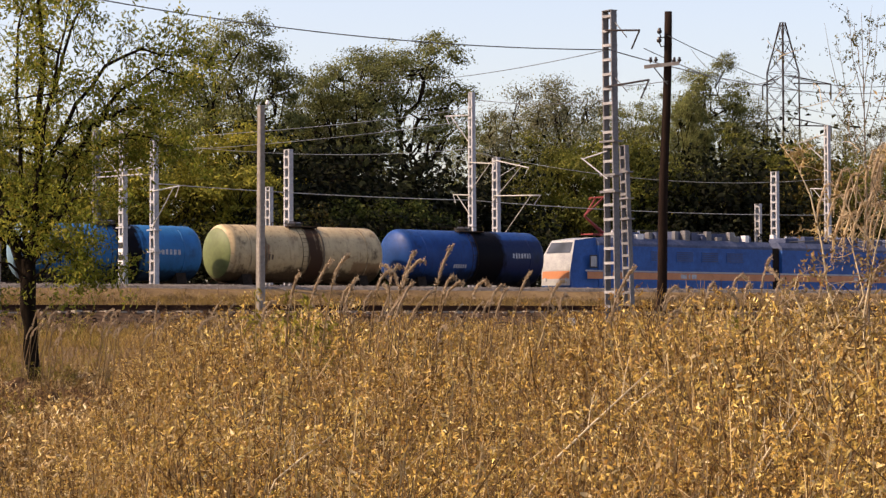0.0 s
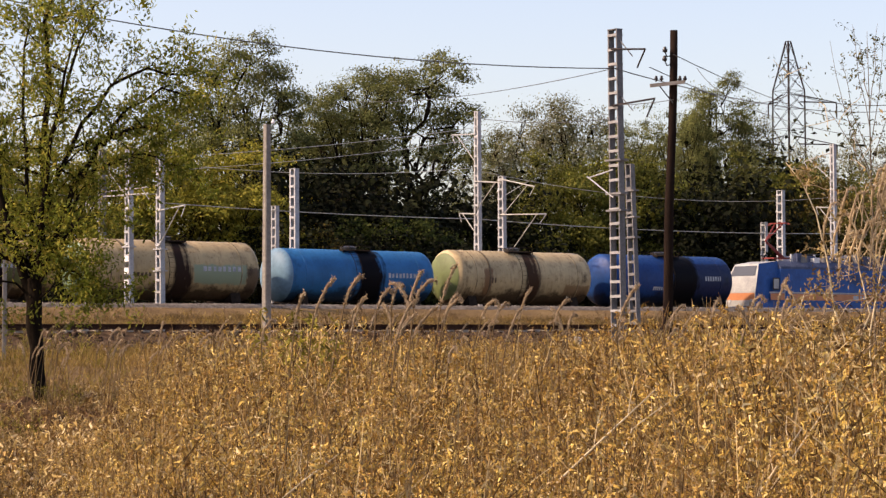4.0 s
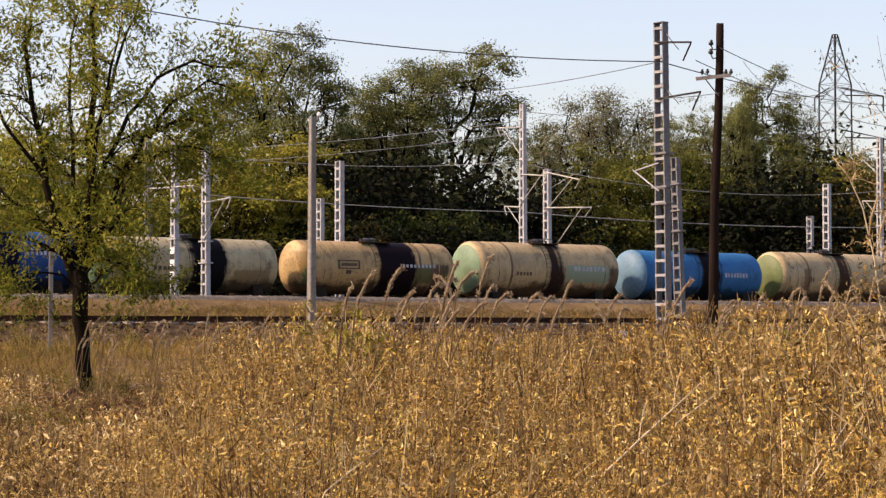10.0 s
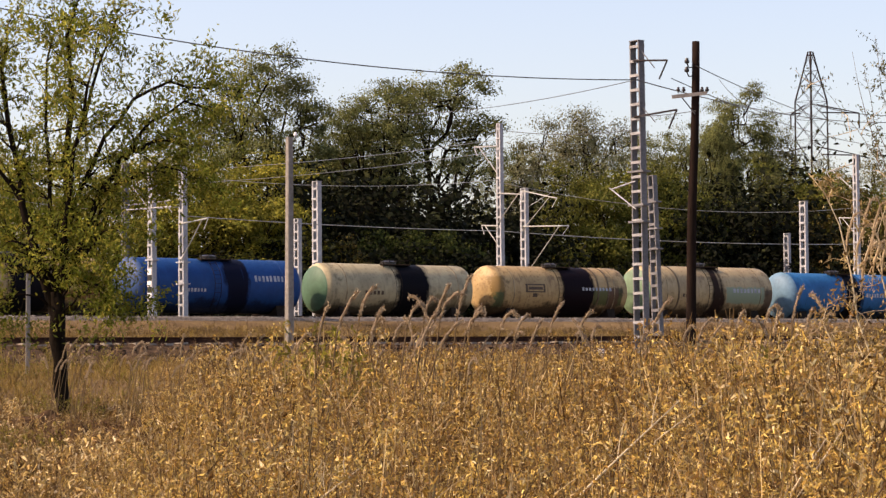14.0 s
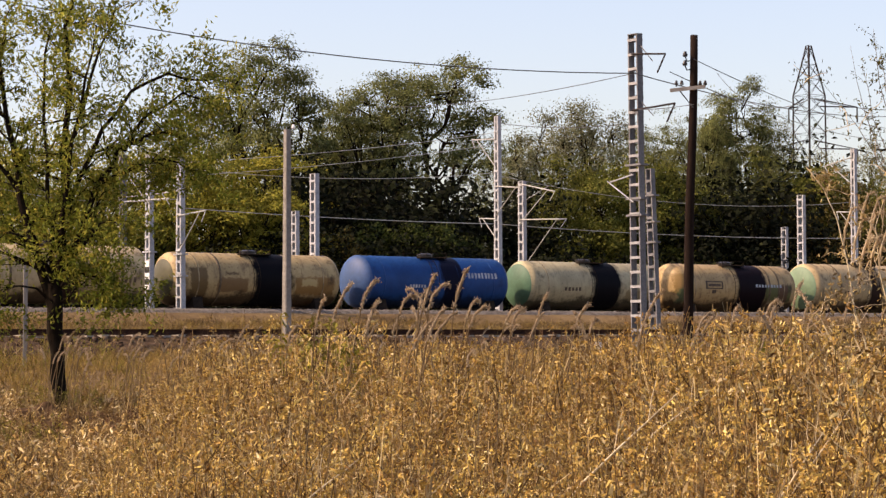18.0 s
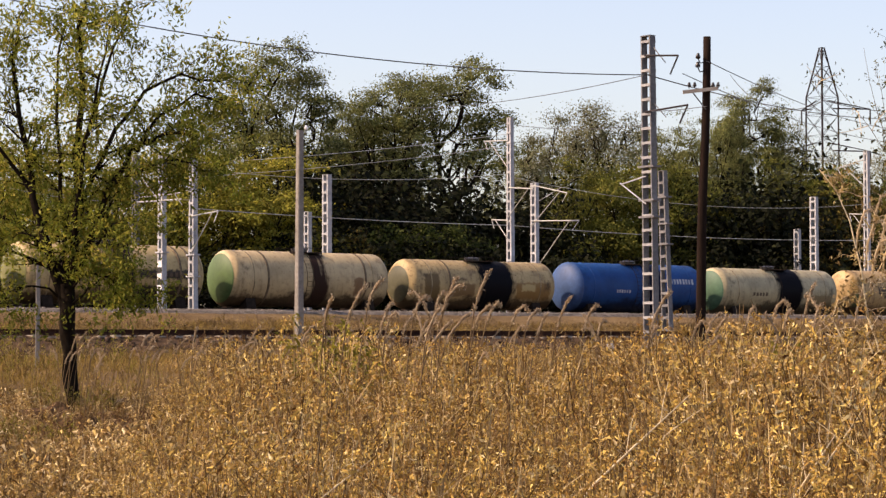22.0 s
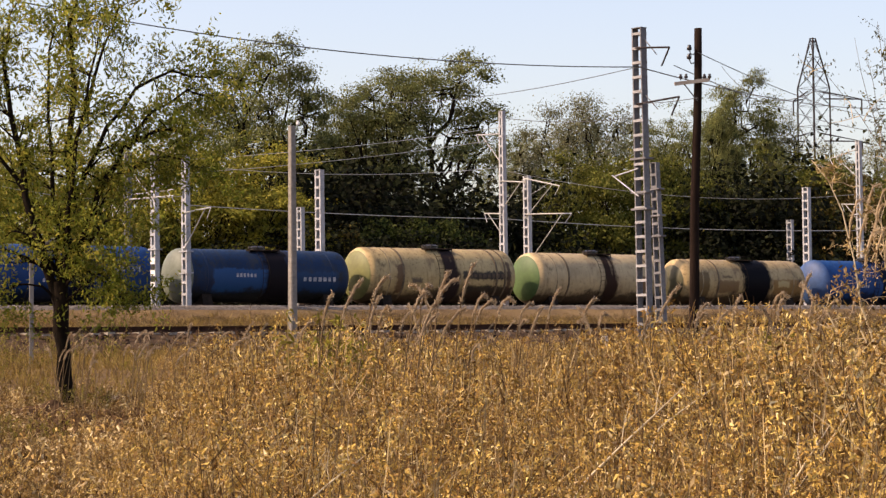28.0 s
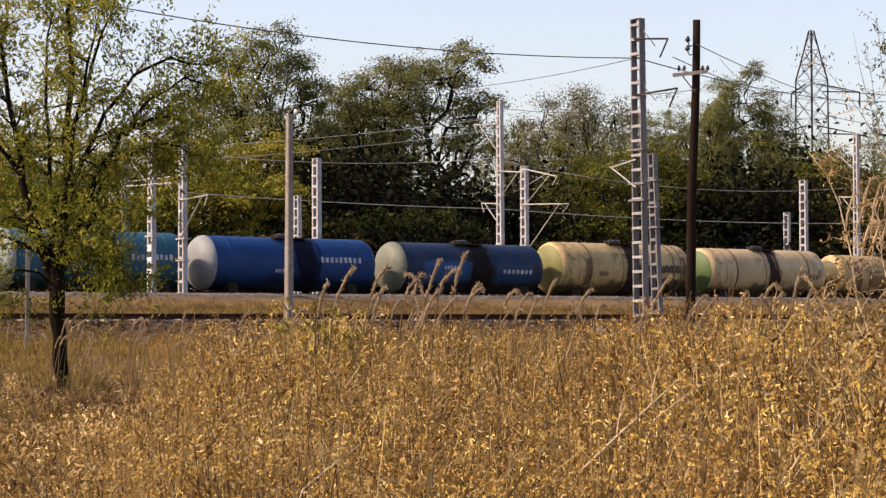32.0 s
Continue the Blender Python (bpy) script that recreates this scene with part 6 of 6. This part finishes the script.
M_BANKGRASS = leafy("greyish_dry_grass", [(0.0, (0.07, 0.045, 0.02)), (0.5, (0.20, 0.135, 0.06)), (1.0, (0.42, 0.32, 0.17))], 0.15, 0.8, 0.35, (0.5, 0.5, 0.46))
M_BROWNWEED = leafy("rust_brown_weed_leaves", [(0.0, (0.045, 0.022, 0.013)), (0.6, (0.14, 0.075, 0.04)), (1.0, (0.30, 0.19, 0.10))], 0.12, 0.7, 0.5, (0.55, 0.5, 0.5))


def track_tufts():
    """Rust-brown dead weeds in tufts on both shoulders of the unused track."""
    rng = np.random.default_rng(61)
    out = []
    for n, q0, q1, hh in ((520, 68.6, 72.0, 0.85), (420, 61.2, 63.9, 0.62), (150, 64.1, 65.4, 0.75)):
        for p, q in zip(rng.uniform(20, 92, 3 * n), rng.uniform(q0, q1, 3 * n)):
            tuft = noise.noise((p * 0.55, q * 0.4, 71.0))
            if tuft > 0.0:
                x, y = along(p, q)[:2]
                out.append((x, y, ground_z(x, y) + (0.25 if q0 == 64.1 else 0.0), hh * rng.uniform(0.5, 1.0) * (0.6 + tuft)))
    # dead clumps in the field, round the young elm
    for n, bearing, y0, wide, deep in ((34, 0.026, -1.6, 0.30, 0.35), (30, 0.074, -4.2, 0.28, 0.4), (40, 0.012, -6.0, 0.9, 0.3), (16, 0.048, -6.0, 0.22, 0.3)):
        for dx, dy in rng.normal(size=(n, 2)):
            y = 36.8 + y0 + deep * dy
            x = (bearing - 0.153) * y + wide * dx
            out.append((x, y, ground_z(x, y) + 0.05, rng.uniform(0.7, 1.2)))
    return np.array(out)


def bank_grass():
    """Short dry grass over the slope up to the gravel bank."""
    rng = np.random.default_rng(62)
    out = []
    for p, q in zip(rng.uniform(25, 135, 5200), 73.0 + 26.5 * rng.uniform(size=5200) ** 0.7):
        x, y = along(p, q)[:2]
        if abs(x / y) < 0.22 and noise.noise((p * 0.35, q * 0.3, 33.0)) > -0.25:
            out.append((x, y, ground_z(x, y), rng.uniform(0.45, 1.0)))
    return np.array(out)


scatter("brown_weeds", LOW_T, track_tufts(), M_BROWNWEED, M_BROWNWEED, "rust-brown dead weeds in tufts along the track and by the elm", 18, True)
STRAW_T = [straw_template(rng0) for i in range(12)]
scatter("bank_grass", STRAW_T, bank_grass(), M_BANKGRASS, M_BANKGRASS, "short greyish dry grass on the slope below the gravel bank", 19)
scatter("straw_grass", STRAW_T, field_places(5000, 24.0, 126.0, short_grass, 9, 3.0), M_STRAW, M_STRAW, "short straw-coloured grass between the tracks and round the tree", 3)
GREEN_T = [weed_template(rng0, 20, 5, 0.017, 0.7, False) for i in range(6)]


def green_spots(x, y):
    return (0.9 if noise.noise((x * 0.28, y * 0.28, 14.0)) > 0.42 and -x * ST + y * CT < 60 else 0.0), 0.9


def green_patches():
    """Scattered green plants, a clump by the concrete pole and a belt beyond the young elm."""
    rng = np.random.default_rng(77)
    out = [field_places(480, 11.0, 58.0, green_spots, 12)]
    for n, b0, b1, y0, y1, h in ((34, -0.05362, -0.03137, 25, 32, 2.05), (16, -0.04542, -0.04308, 25, 27, 2.5), (70, -0.19761, -0.10630, 40, 58, 0.85), (30, -0.18356, -0.12737, 52, 60, 1.5), (25, 0.12784, 0.14423, 24, 30, 2.1)):
        y = rng.uniform(y0, y1, n)
        x = rng.uniform(b0, b1, n) * y
        out.append(np.array([(a, c, ground_z(a, c) - 0.02, h * rng.uniform(0.7, 1.1)) for a, c in zip(x, y)]))
    return np.concatenate(out)


scatter("green_weeds", GREEN_T, green_patches(), M_GREENWEED, M_STALK, "still-green weeds among the dry ones", 4)


def reed(seed, h):
    """A dry grass stalk whose feathery head hangs over."""
    rng = np.random.default_rng(seed)
    t = thing("reed_stalk", Matrix(), "tall dry grass stalk with a drooping feathery head", "grass stalk", "drooping grass stalks")
    lean, hook = rng.uniform(0.02, 0.2), rng.uniform(0.03, 0.11)
    fall = rng.uniform(-0.05, 0.07)
    line = [(lean * h * (z ** 1.6), 0, h * z) for z in (0, 0.25, 0.5, 0.75, 0.92)]
    x, z = line[-1][0], line[-1][2]
    line += [(x + 0.03, 0, z + 0.07), (x + 0.045 + hook * 0.5, 0, z + 0.10 + (0.06 - fall) * 0.5), (x + 0.045 + hook, 0, z + 0.14 - fall)]
    part("stem", Geo().path(line, [0.0040, 0.0040, 0.0042, 0.0044, 0.0042, 0.004, 0.0034, 0.0026], 5), M_REEDSTEM, t)
    g = []
    tail = [Vector(p) for p in line[-4:]]
    for i in range(170):
        k = rng.uniform(0, 2.999)
        p = tail[int(k)].lerp(tail[int(k) + 1], k - int(k))
        g.append(np.array(p) + rng.normal(size=3) * 0.0055)
    v, f = leaf_quads(np.array(g), 0.0095, rng, 0.6, 0.3)
    head = part("seed_head", Geo().path(line[-4:], [0.003, 0.007, 0.0075, 0.003], 6), M_REED, t)
    part("bristles", quad_mesh("bristles", v, f, M_REED), None, head)
    return t


REEDS = [reed(200 + i, 1.0) for i in range(10)]
used_reeds = set()
SWAYING = []


def set_reed(i, x, y, top, fat=1.0):
    z = ground_z(x, y)
    k = (top - z) / 1.05
    r = REEDS[i % 10]
    m = pose(x, y, z - 0.05, 0, random.uniform(-5, 8), random.uniform(-70, 60) + (180 if random.random() < 0.12 else 0))
    if i % 10 in used_reeds:
        r = copy_thing(r, m)
    used_reeds.add(i % 10)
    r.matrix_basis = m
    r.scale = (k ** 0.5 * 1.1 * fat, k ** 0.5 * 1.1 * fat, k)
    if y < 34:
        SWAYING.append((r, m))


def reeds():
    rnd = random.Random(21)
    spots = [(-0.04589, 0.02271, 21), (-0.03840, 0.02903, 23), (-0.01967, 0.02622, 22), (-0.01452, 0.02903, 24), (-0.00375, 0.02810, 22), (0.00492, 0.02341, 24), (0.01264, 0.02388, 23), (-0.02903, 0.01920, 25), (-0.05245, 0.01920, 22), (0.02833, 0.01920, 26), (0.04004, 0.01920, 27), (0.05292, 0.01803, 25),
             (0.06462, 0.01452, 26), (0.07633, 0.01335, 28), (0.09857, 0.01920, 24), (0.11496, 0.02271, 24), (0.12784, 0.02388, 25), (0.13720, 0.02154, 24), (0.14540, 0.02505, 26), (0.15359, 0.02037, 22), (0.16530, 0.02388, 24), (0.17467, 0.02622, 22), (0.18637, 0.02856, 22), (0.19574, 0.03091, 22)]
    i = 0
    for b, e, y in spots:
        set_reed(i, b * y, y, EYE + e * y)
        i += 1
    for k in range(24):
        b, y = rnd.uniform(-0.10, 0.02), rnd.uniform(28, 44)
        set_reed(i, b * y, y, 1.6 + rnd.uniform(-0.002, 0.010) * y)
        i += 1
    for k in range(8):
        b, y = rnd.uniform(-0.036, 0.008), rnd.uniform(21, 27)
        set_reed(i, b * y, y, EYE + rnd.uniform(0.010, 0.029) * y)
        i += 1
    for k in range(16):
        b, y = rnd.uniform(0.07, 0.205), rnd.uniform(20, 28)
        set_reed(i, b * y, y, EYE + rnd.uniform(0.004, 0.022) * y)
        i += 1
    for k in range(58):
        b, y = rnd.uniform(-0.16, -0.035), rnd.uniform(32, 44)
        set_reed(i, b * y, y, 1.6 + rnd.uniform(-0.003, 0.008) * y, 1.1)
        i += 1
    for k in range(22):
        b, y = rnd.uniform(-0.06, 0.205), rnd.uniform(20, 34)
        set_reed(i, b * y, y, 1.6 + rnd.uniform(0.002, 0.017) * y)
        i += 1


reeds()


def dry_shrub():
    """The leggy, half-bare shrub at the field's edge, with dead hanging sprays."""
    rng = np.random.default_rng(44)
    y0 = 21.0
    base = Vector((0.188 * y0, y0, 0))
    t = thing("dry_shrub", pose(base.x, base.y, ground_z(base.x, base.y)), "leggy half-bare shrub with pale stems and dead hanging sprays", "shrub")
    at = lambda b, e, dy=0.0: (b * (y0 + dy) - base.x, dy, EYE + e * (y0 + dy))
    lines = [[(0.18520, -0.02295), (0.18075, 0.00047), (0.17771, 0.01171), (0.17420, 0.03091), (0.16998, 0.05081), (0.16483, 0.06369), (0.15711, 0.07305)], [(0.19106, -0.03699), (0.19199, 0.00047), (0.19691, 0.02856), (0.20276, 0.05198), (0.21213, 0.07071)],
             [(0.18871, -0.02763), (0.18403, -0.00890), (0.19106, 0.00983), (0.18754, 0.02856), (0.18637, 0.04730), (0.19106, 0.06369)], [(0.19340, -0.02763), (0.18169, -0.00890), (0.16764, 0.00047), (0.15875, 0.00281)], [(0.20510, -0.03699), (0.20745, 0.02388), (0.20510, 0.06134), (0.21213, 0.09412)], [(0.20042, 0.04261), (0.19106, 0.07071), (0.17818, 0.09061), (0.16530, 0.10817), (0.15359, 0.11285)],
             [(0.16764, 0.00047), (0.16179, 0.00983), (0.16530, 0.01920)], [(0.18169, -0.00890), (0.17701, 0.00281), (0.18286, 0.01452)]]
    for i, line in enumerate(lines):
        dy = rng.uniform(-0.6, 0.6)
        pts = [Vector(at(b, e, dy)) + Vector(rng.normal(size=3) * 0.012) for b, e in line]
        n = len(pts)
        r0 = 0.012 if i in (0, 3) else 0.010 if i < 3 else 0.004 if i == 5 else 0.007
        part("stem", Geo().path(pts, [r0 * (1 - 0.75 * k / (n - 1)) for k in range(n)], 6), M_TWIG if i == 5 else M_PALESTALK, t)
        g, tips = Geo(), []
        for k in range(1, n):
            for j in range(3):
                p = pts[k].lerp(pts[k - 1], rng.uniform(0, 1))
                grow(rng, g, tips, p, (rng.normal() * 0.8, rng.normal() * 0.8, rng.uniform(-0.2, 0.9)), rng.uniform(0.15, 0.4), 0.004, 0, 0.5, -0.15, (1, 2), 0.2)
        tagged(part("twig", g, M_REED, t), kind="stuff")
        c = crown_points(rng, tips, 5 if i != 5 else 4, 0.045, 1.2)
        part("leaves", quad_mesh("leaves", *leaf_quads(c, 0.024 if i != 5 else 0.018, rng, 0.9, 0.38), M_SHRUB if i != 5 else M_SAPLEAF), None, t)
    # hanging feathery sprays
    for k in range(26):
        p = Vector(at(rng.uniform(0.17818, 0.20979), rng.uniform(0.04027, 0.07773), rng.uniform(-0.5, 0.5)))
        side = rng.uniform(-0.25, 0.3)
        line = [p + Vector((side, 0, -0.30)), p + Vector((side * 0.6, 0, -0.16)), p + Vector((side * 0.2, 0, -0.04)), p, p + Vector((-0.06, 0, -0.02)), p + Vector((-0.12, 0, -0.2)), p + Vector((-0.14, 0, -0.42))]
        spray = part("spray", Geo().path(line, [0.005, 0.005, 0.005, 0.006, 0.009, 0.010, 0.003], 6), M_REED, t)
        g = []
        for i in range(130):
            q = rng.uniform(2.5, 5.999)
            g.append(np.array(line[int(q)].lerp(line[int(q) + 1], q - int(q))) + rng.normal(size=3) * 0.014)
        tagged(part("bristles", quad_mesh("bristles", *leaf_quads(np.array(g), 0.012, rng, 0.9, 0.35), M_REED), None, spray), kind="stuff")


M_PALESTALK = plain("pale_dry_stalk", (0.42, 0.32, 0.18), (0.66, 0.55, 0.36), 6, 0.7, 0, 0.1)
M_TWIG = plain("grey_brown_twig", (0.07, 0.05, 0.035), (0.17, 0.13, 0.09), 6, 0.8, 0, 0.1)
M_SAPLEAF = leafy("small_dark_sapling_leaves", [(0.0, (0.06, 0.07, 0.02)), (0.7, (0.13, 0.13, 0.04)), (1.0, (0.28, 0.22, 0.07))], 0.3, 0.6, 0.8, (0.7, 0.7, 0.7))
M_SHRUB = leafy("withered_shrub_leaves", [(0.0, (0.18, 0.11, 0.045)), (0.5, (0.40, 0.29, 0.12)), (1.0, (0.56, 0.46, 0.22))], 0.35, 0.6, 0.8, (0.7, 0.7, 0.7))
dry_shrub()


def sapling():
    """A slender, thinly leaved sapling whose twigs fan out against the sky."""
    rng = np.random.default_rng(83)
    y0 = 24.0
    base = Vector((0.1945 * y0, y0, 0))
    base.z = ground_z(base.x, base.y)
    t = thing("sapling", pose(*base), "slender sapling with thin grey twigs and few small leaves", "sapling")
    at = lambda b, e, dy=0.0: Vector((b * (y0 + dy), y0 + dy, EYE + e * (y0 + dy))) - base
    stem = [Vector((0, 0, -0.05)), at(0.1940, 0.0), at(0.1936, 0.050), at(0.1930, 0.075), at(0.1926, 0.100), at(0.1920, 0.128)]
    part("stem", Geo().path(stem, [0.014, 0.012, 0.009, 0.007, 0.005, 0.002], 7), M_TWIG, t)
    for b0, e0, b1, e1 in ((0.1932, 0.068, 0.1765, 0.1240), (0.1930, 0.075, 0.1815, 0.1150), (0.1927, 0.088, 0.1860, 0.1310), (0.1929, 0.080, 0.1990, 0.1275), (0.1930, 0.072, 0.2050, 0.1190), (0.1933, 0.062, 0.2085, 0.1040),
                           (0.1928, 0.095, 0.1965, 0.1315), (0.1935, 0.055, 0.1830, 0.0960), (0.1926, 0.100, 0.1890, 0.1240), (0.1936, 0.048, 0.2030, 0.0880)):
        dy = rng.uniform(-0.4, 0.4)
        a, c = at(b0, e0), at(b1, e1, dy)
        mid = a.lerp(c, 0.5) + Vector(((c.x - a.x) * 0.14, 0, -0.02))
        line = [a, a.lerp(mid, 0.5) + Vector(rng.normal(size=3) * 0.008), mid, mid.lerp(c, 0.5) + Vector(rng.normal(size=3) * 0.01), c]
        limb = part("branch", Geo().path(line, [0.005, 0.0042, 0.0035, 0.0026, 0.0015], 5), M_TWIG, t)
        g, tips = Geo(), []
        for k in range(7):
            u = rng.uniform(0.9, 3.9)
            grow(rng, g, tips, line[int(u)].lerp(line[int(u) + 1], u - int(u)), (rng.normal() * 0.7, rng.normal() * 0.7, 0.7), rng.uniform(0.06, 0.2), 0.0018, 0, 0.5, 0.1, (1, 2), 0.2)
        tagged(part("twig", g, M_TWIG, limb), kind="stuff")
        c = crown_points(rng, tips, 3, 0.025, 1.0)
        part("leaves", quad_mesh("leaves", *leaf_quads(c, 0.017, rng, 0.5, 0.42), M_SAPLEAF), None, t)


sapling()


def bent_stalk(b0, e0, b1, e1, y, r):
    """A long pale stalk that leans across the weeds."""
    a = Vector((b0 * y, y, EYE + e0 * y))
    b = Vector((b1 * y, y + 0.3, EYE + e1 * y))
    low = a + (a - b) * 1.2
    low.z = ground_z(low.x, low.y) - 0.05
    t = thing("fallen_stalk", Matrix(), "long pale dry stalk leaning across the weeds", "grass stalk", "leaning stalks")
    pts = [low, a, a.lerp(b, 0.35) + Vector((0.01, 0, 0.012)), a.lerp(b, 0.7), b]
    part("stem", Geo().path(pts, [r * 1.2, r, r * 0.9, r * 0.7, r * 0.35], 6), M_PALESTALK, t)
    for k in (0.35, 0.7):
        p = a.lerp(b, k)
        part("twig", Geo().path([p, p + (b - a) * 0.13 + Vector((-0.05, 0, 0.05)), p + (b - a) * 0.2 + Vector((-0.06, 0, 0.12))], [r * 0.5, r * 0.4, r * 0.2], 5), M_PALESTALK, t)


for b0, e0, b1, e1, y, r in ((0.06228, -0.05807, 0.10560, -0.02060, 12.5, 0.006), (-0.05245, -0.06509, -0.02903, -0.04753, 12.0, 0.004), (0.14423, -0.06509, 0.16764, -0.03699, 12.5, 0.006), (0.15125, -0.06041, 0.18169, -0.02295, 13, 0.005), (0.09272, -0.03699, 0.11847, -0.02060, 15, 0.004)):
    bent_stalk(b0, e0, b1, e1, y, r)


def earth_rut(bearing, q, length, h, turn, seed):
    """A low uneven ridge of bare dark earth thrown up in the grass."""
    x, y = spot(bearing, q)
    g, n = Geo(), 22
    prof = [(-0.45, -0.1), (-0.22, 0.55), (-0.05, 0.95), (0.12, 1.0), (0.35, 0.5), (0.75, -0.1)]
    for i in range(n + 1):
        t = i / n
        k = math.sin(math.pi * t) ** 0.6
        for j, (a, b) in enumerate(prof):
            r = 0.3 * noise.noise((t * 6, j * 1.7, seed))
            g.v.append(((t - 0.5) * length, a * (0.6 + 0.4 * k) + 0.12 * noise.noise((t * 9, j, seed + 5)), h * max(-0.1, b * k * (1 + r)) if b > 0 else -0.08))
    w = len(prof)
    g.f = [(i * w + j, (i + 1) * w + j, (i + 1) * w + j + 1, i * w + j + 1) for i in range(n) for j in range(w - 1)]
    g.s = [False] * len(g.f)
    solo("earth_mound", g, M_EARTH, "low ridge of bare dark earth in the grass", "earth mound", "earth mounds", m=pose(x, y, ground_z(x, y), 0, 0, turn))


M_EARTH = plain("bare_dark_earth", (0.03, 0.016, 0.008), (0.11, 0.065, 0.035), 2.5, 0.95, 0, 1.0, 0.05, 6)
earth_rut(-0.13322, 37.5, 1.3, 0.36, 4, 1.0)
earth_rut(-0.16249, 34.5, 1.9, 0.42, -6, 7.0)
earth_rut(-0.17888, 34.5, 2.2, 0.15, 3, 13.0)
earth_rut(-0.12503, 35.0, 1.2, 0.13, 8, 19.0)

# ---- what moves ----
def loose_leaf():
    """A yellow leaf that the wind carries past, close to the viewer."""
    outline = [(-0.017, 0, 0), (-0.008, 0.008, 0.002), (0.004, 0.010, 0.003), (0.016, 0.001, 0), (0.004, -0.010, 0.003), (-0.008, -0.008, 0.002)]
    g = Geo().add(outline + [(x, y, z + 0.0006) for x, y, z in outline] + [(0, 0, -0.002), (0, 0, -0.0014)],
                  [(12, (i + 1) % 6, i) for i in range(6)] + [(13, 6 + i, 6 + (i + 1) % 6) for i in range(6)] + [(i, (i + 1) % 6, 6 + (i + 1) % 6, 6 + i) for i in range(6)])
    t = thing("fallen_leaf", Matrix(), "single yellow leaf carried by the wind", "leaf")
    yellow = plain("yellow_leaf", (0.45, 0.24, 0.02), (0.72, 0.45, 0.06), 60, 0.5, 0, 0.1, 0.001)
    part("blade", g, yellow, t)
    part("stalk", Geo().path([(0.015, 0, 0.001), (0.024, 0.001, 0.003), (0.031, 0.003, 0.001)], [0.0006, 0.0005, 0.0004], 5), M_STALK, t)
    return t


LEAF = loose_leaf()
# the wagons differ a little in length, so each stands somewhat off the even spacing
SHIFT = (0.0, 0.03, 0.08, -0.13, -0.29, -0.18, -0.16, -0.23, -0.28, -0.45, -0.25, -0.65, -0.7)


def motions():
    """The train rolls by to the right, slowing slightly; a leaf flies past and the grass stalks nod."""
    gone = lambda t: 10.414 + 3.8358 * t - 0.00448 * t * t
    times = [2.0 * i for i in range(17)]
    rail = lambda p: track_pose(p, Q_TRAIN, Z_RAIL + line_z(p), math.degrees(math.atan(FALL)))
    walk(LOCO, [(t, rail(84.46 + 1.1 + gone(t))) for t in times])
    walk(LEAF, [(0.0, pose(3.4, 3.3, 0.06)), (13.2, pose(3.4, 3.3, 0.06)), (13.7, pose(2.3, 3.1, 1.3, 40, 20, 30)), (14.1, pose(1.18, 3.0, 1.98, 70, 40, 60)), (14.3, pose(0.614, 3.0, 1.92, 85, 10, 100)),
                (14.4, pose(0.330, 3.0, 1.857, 20, 15, 130)), (14.5, pose(0.046, 3.0, 1.773, 75, 40, 160)), (14.6, pose(-0.24, 3.0, 1.67, 60, 80, 190)), (14.8, pose(-0.8, 3.0, 1.4, 30, 100, 230)),
                (15.2, pose(-1.8, 3.0, 0.75, 10, 60, 280)), (15.8, pose(-2.7, 3.0, 0.06, 0, 0, 300)), (32.0, pose(-2.7, 3.0, 0.06, 0, 0, 300))])
    # the grass stalks nod in the wind
    rnd = random.Random(91)
    for stalk, m in SWAYING:
        p0, p1, f, amp = rnd.uniform(0, 6.3), rnd.uniform(0, 6.3), rnd.uniform(3.6, 5.2), rnd.uniform(0.8, 1.8)
        walk(stalk, [(0.4 * i, m @ pose(0, 0, 0, amp * 0.5 * math.sin(f * 0.4 * i + p1), amp * (math.sin(f * 0.4 * i + p0) + 0.6 * math.sin(0.9 * i + p1)), 0)) for i in range(81)])
    for k, car in enumerate(CARS, 1):
        walk(car, [(t, rail(84.46 + 6.1 + gone(t) - PITCH_CAR * k + SHIFT[k - 1])) for t in times])


motions()
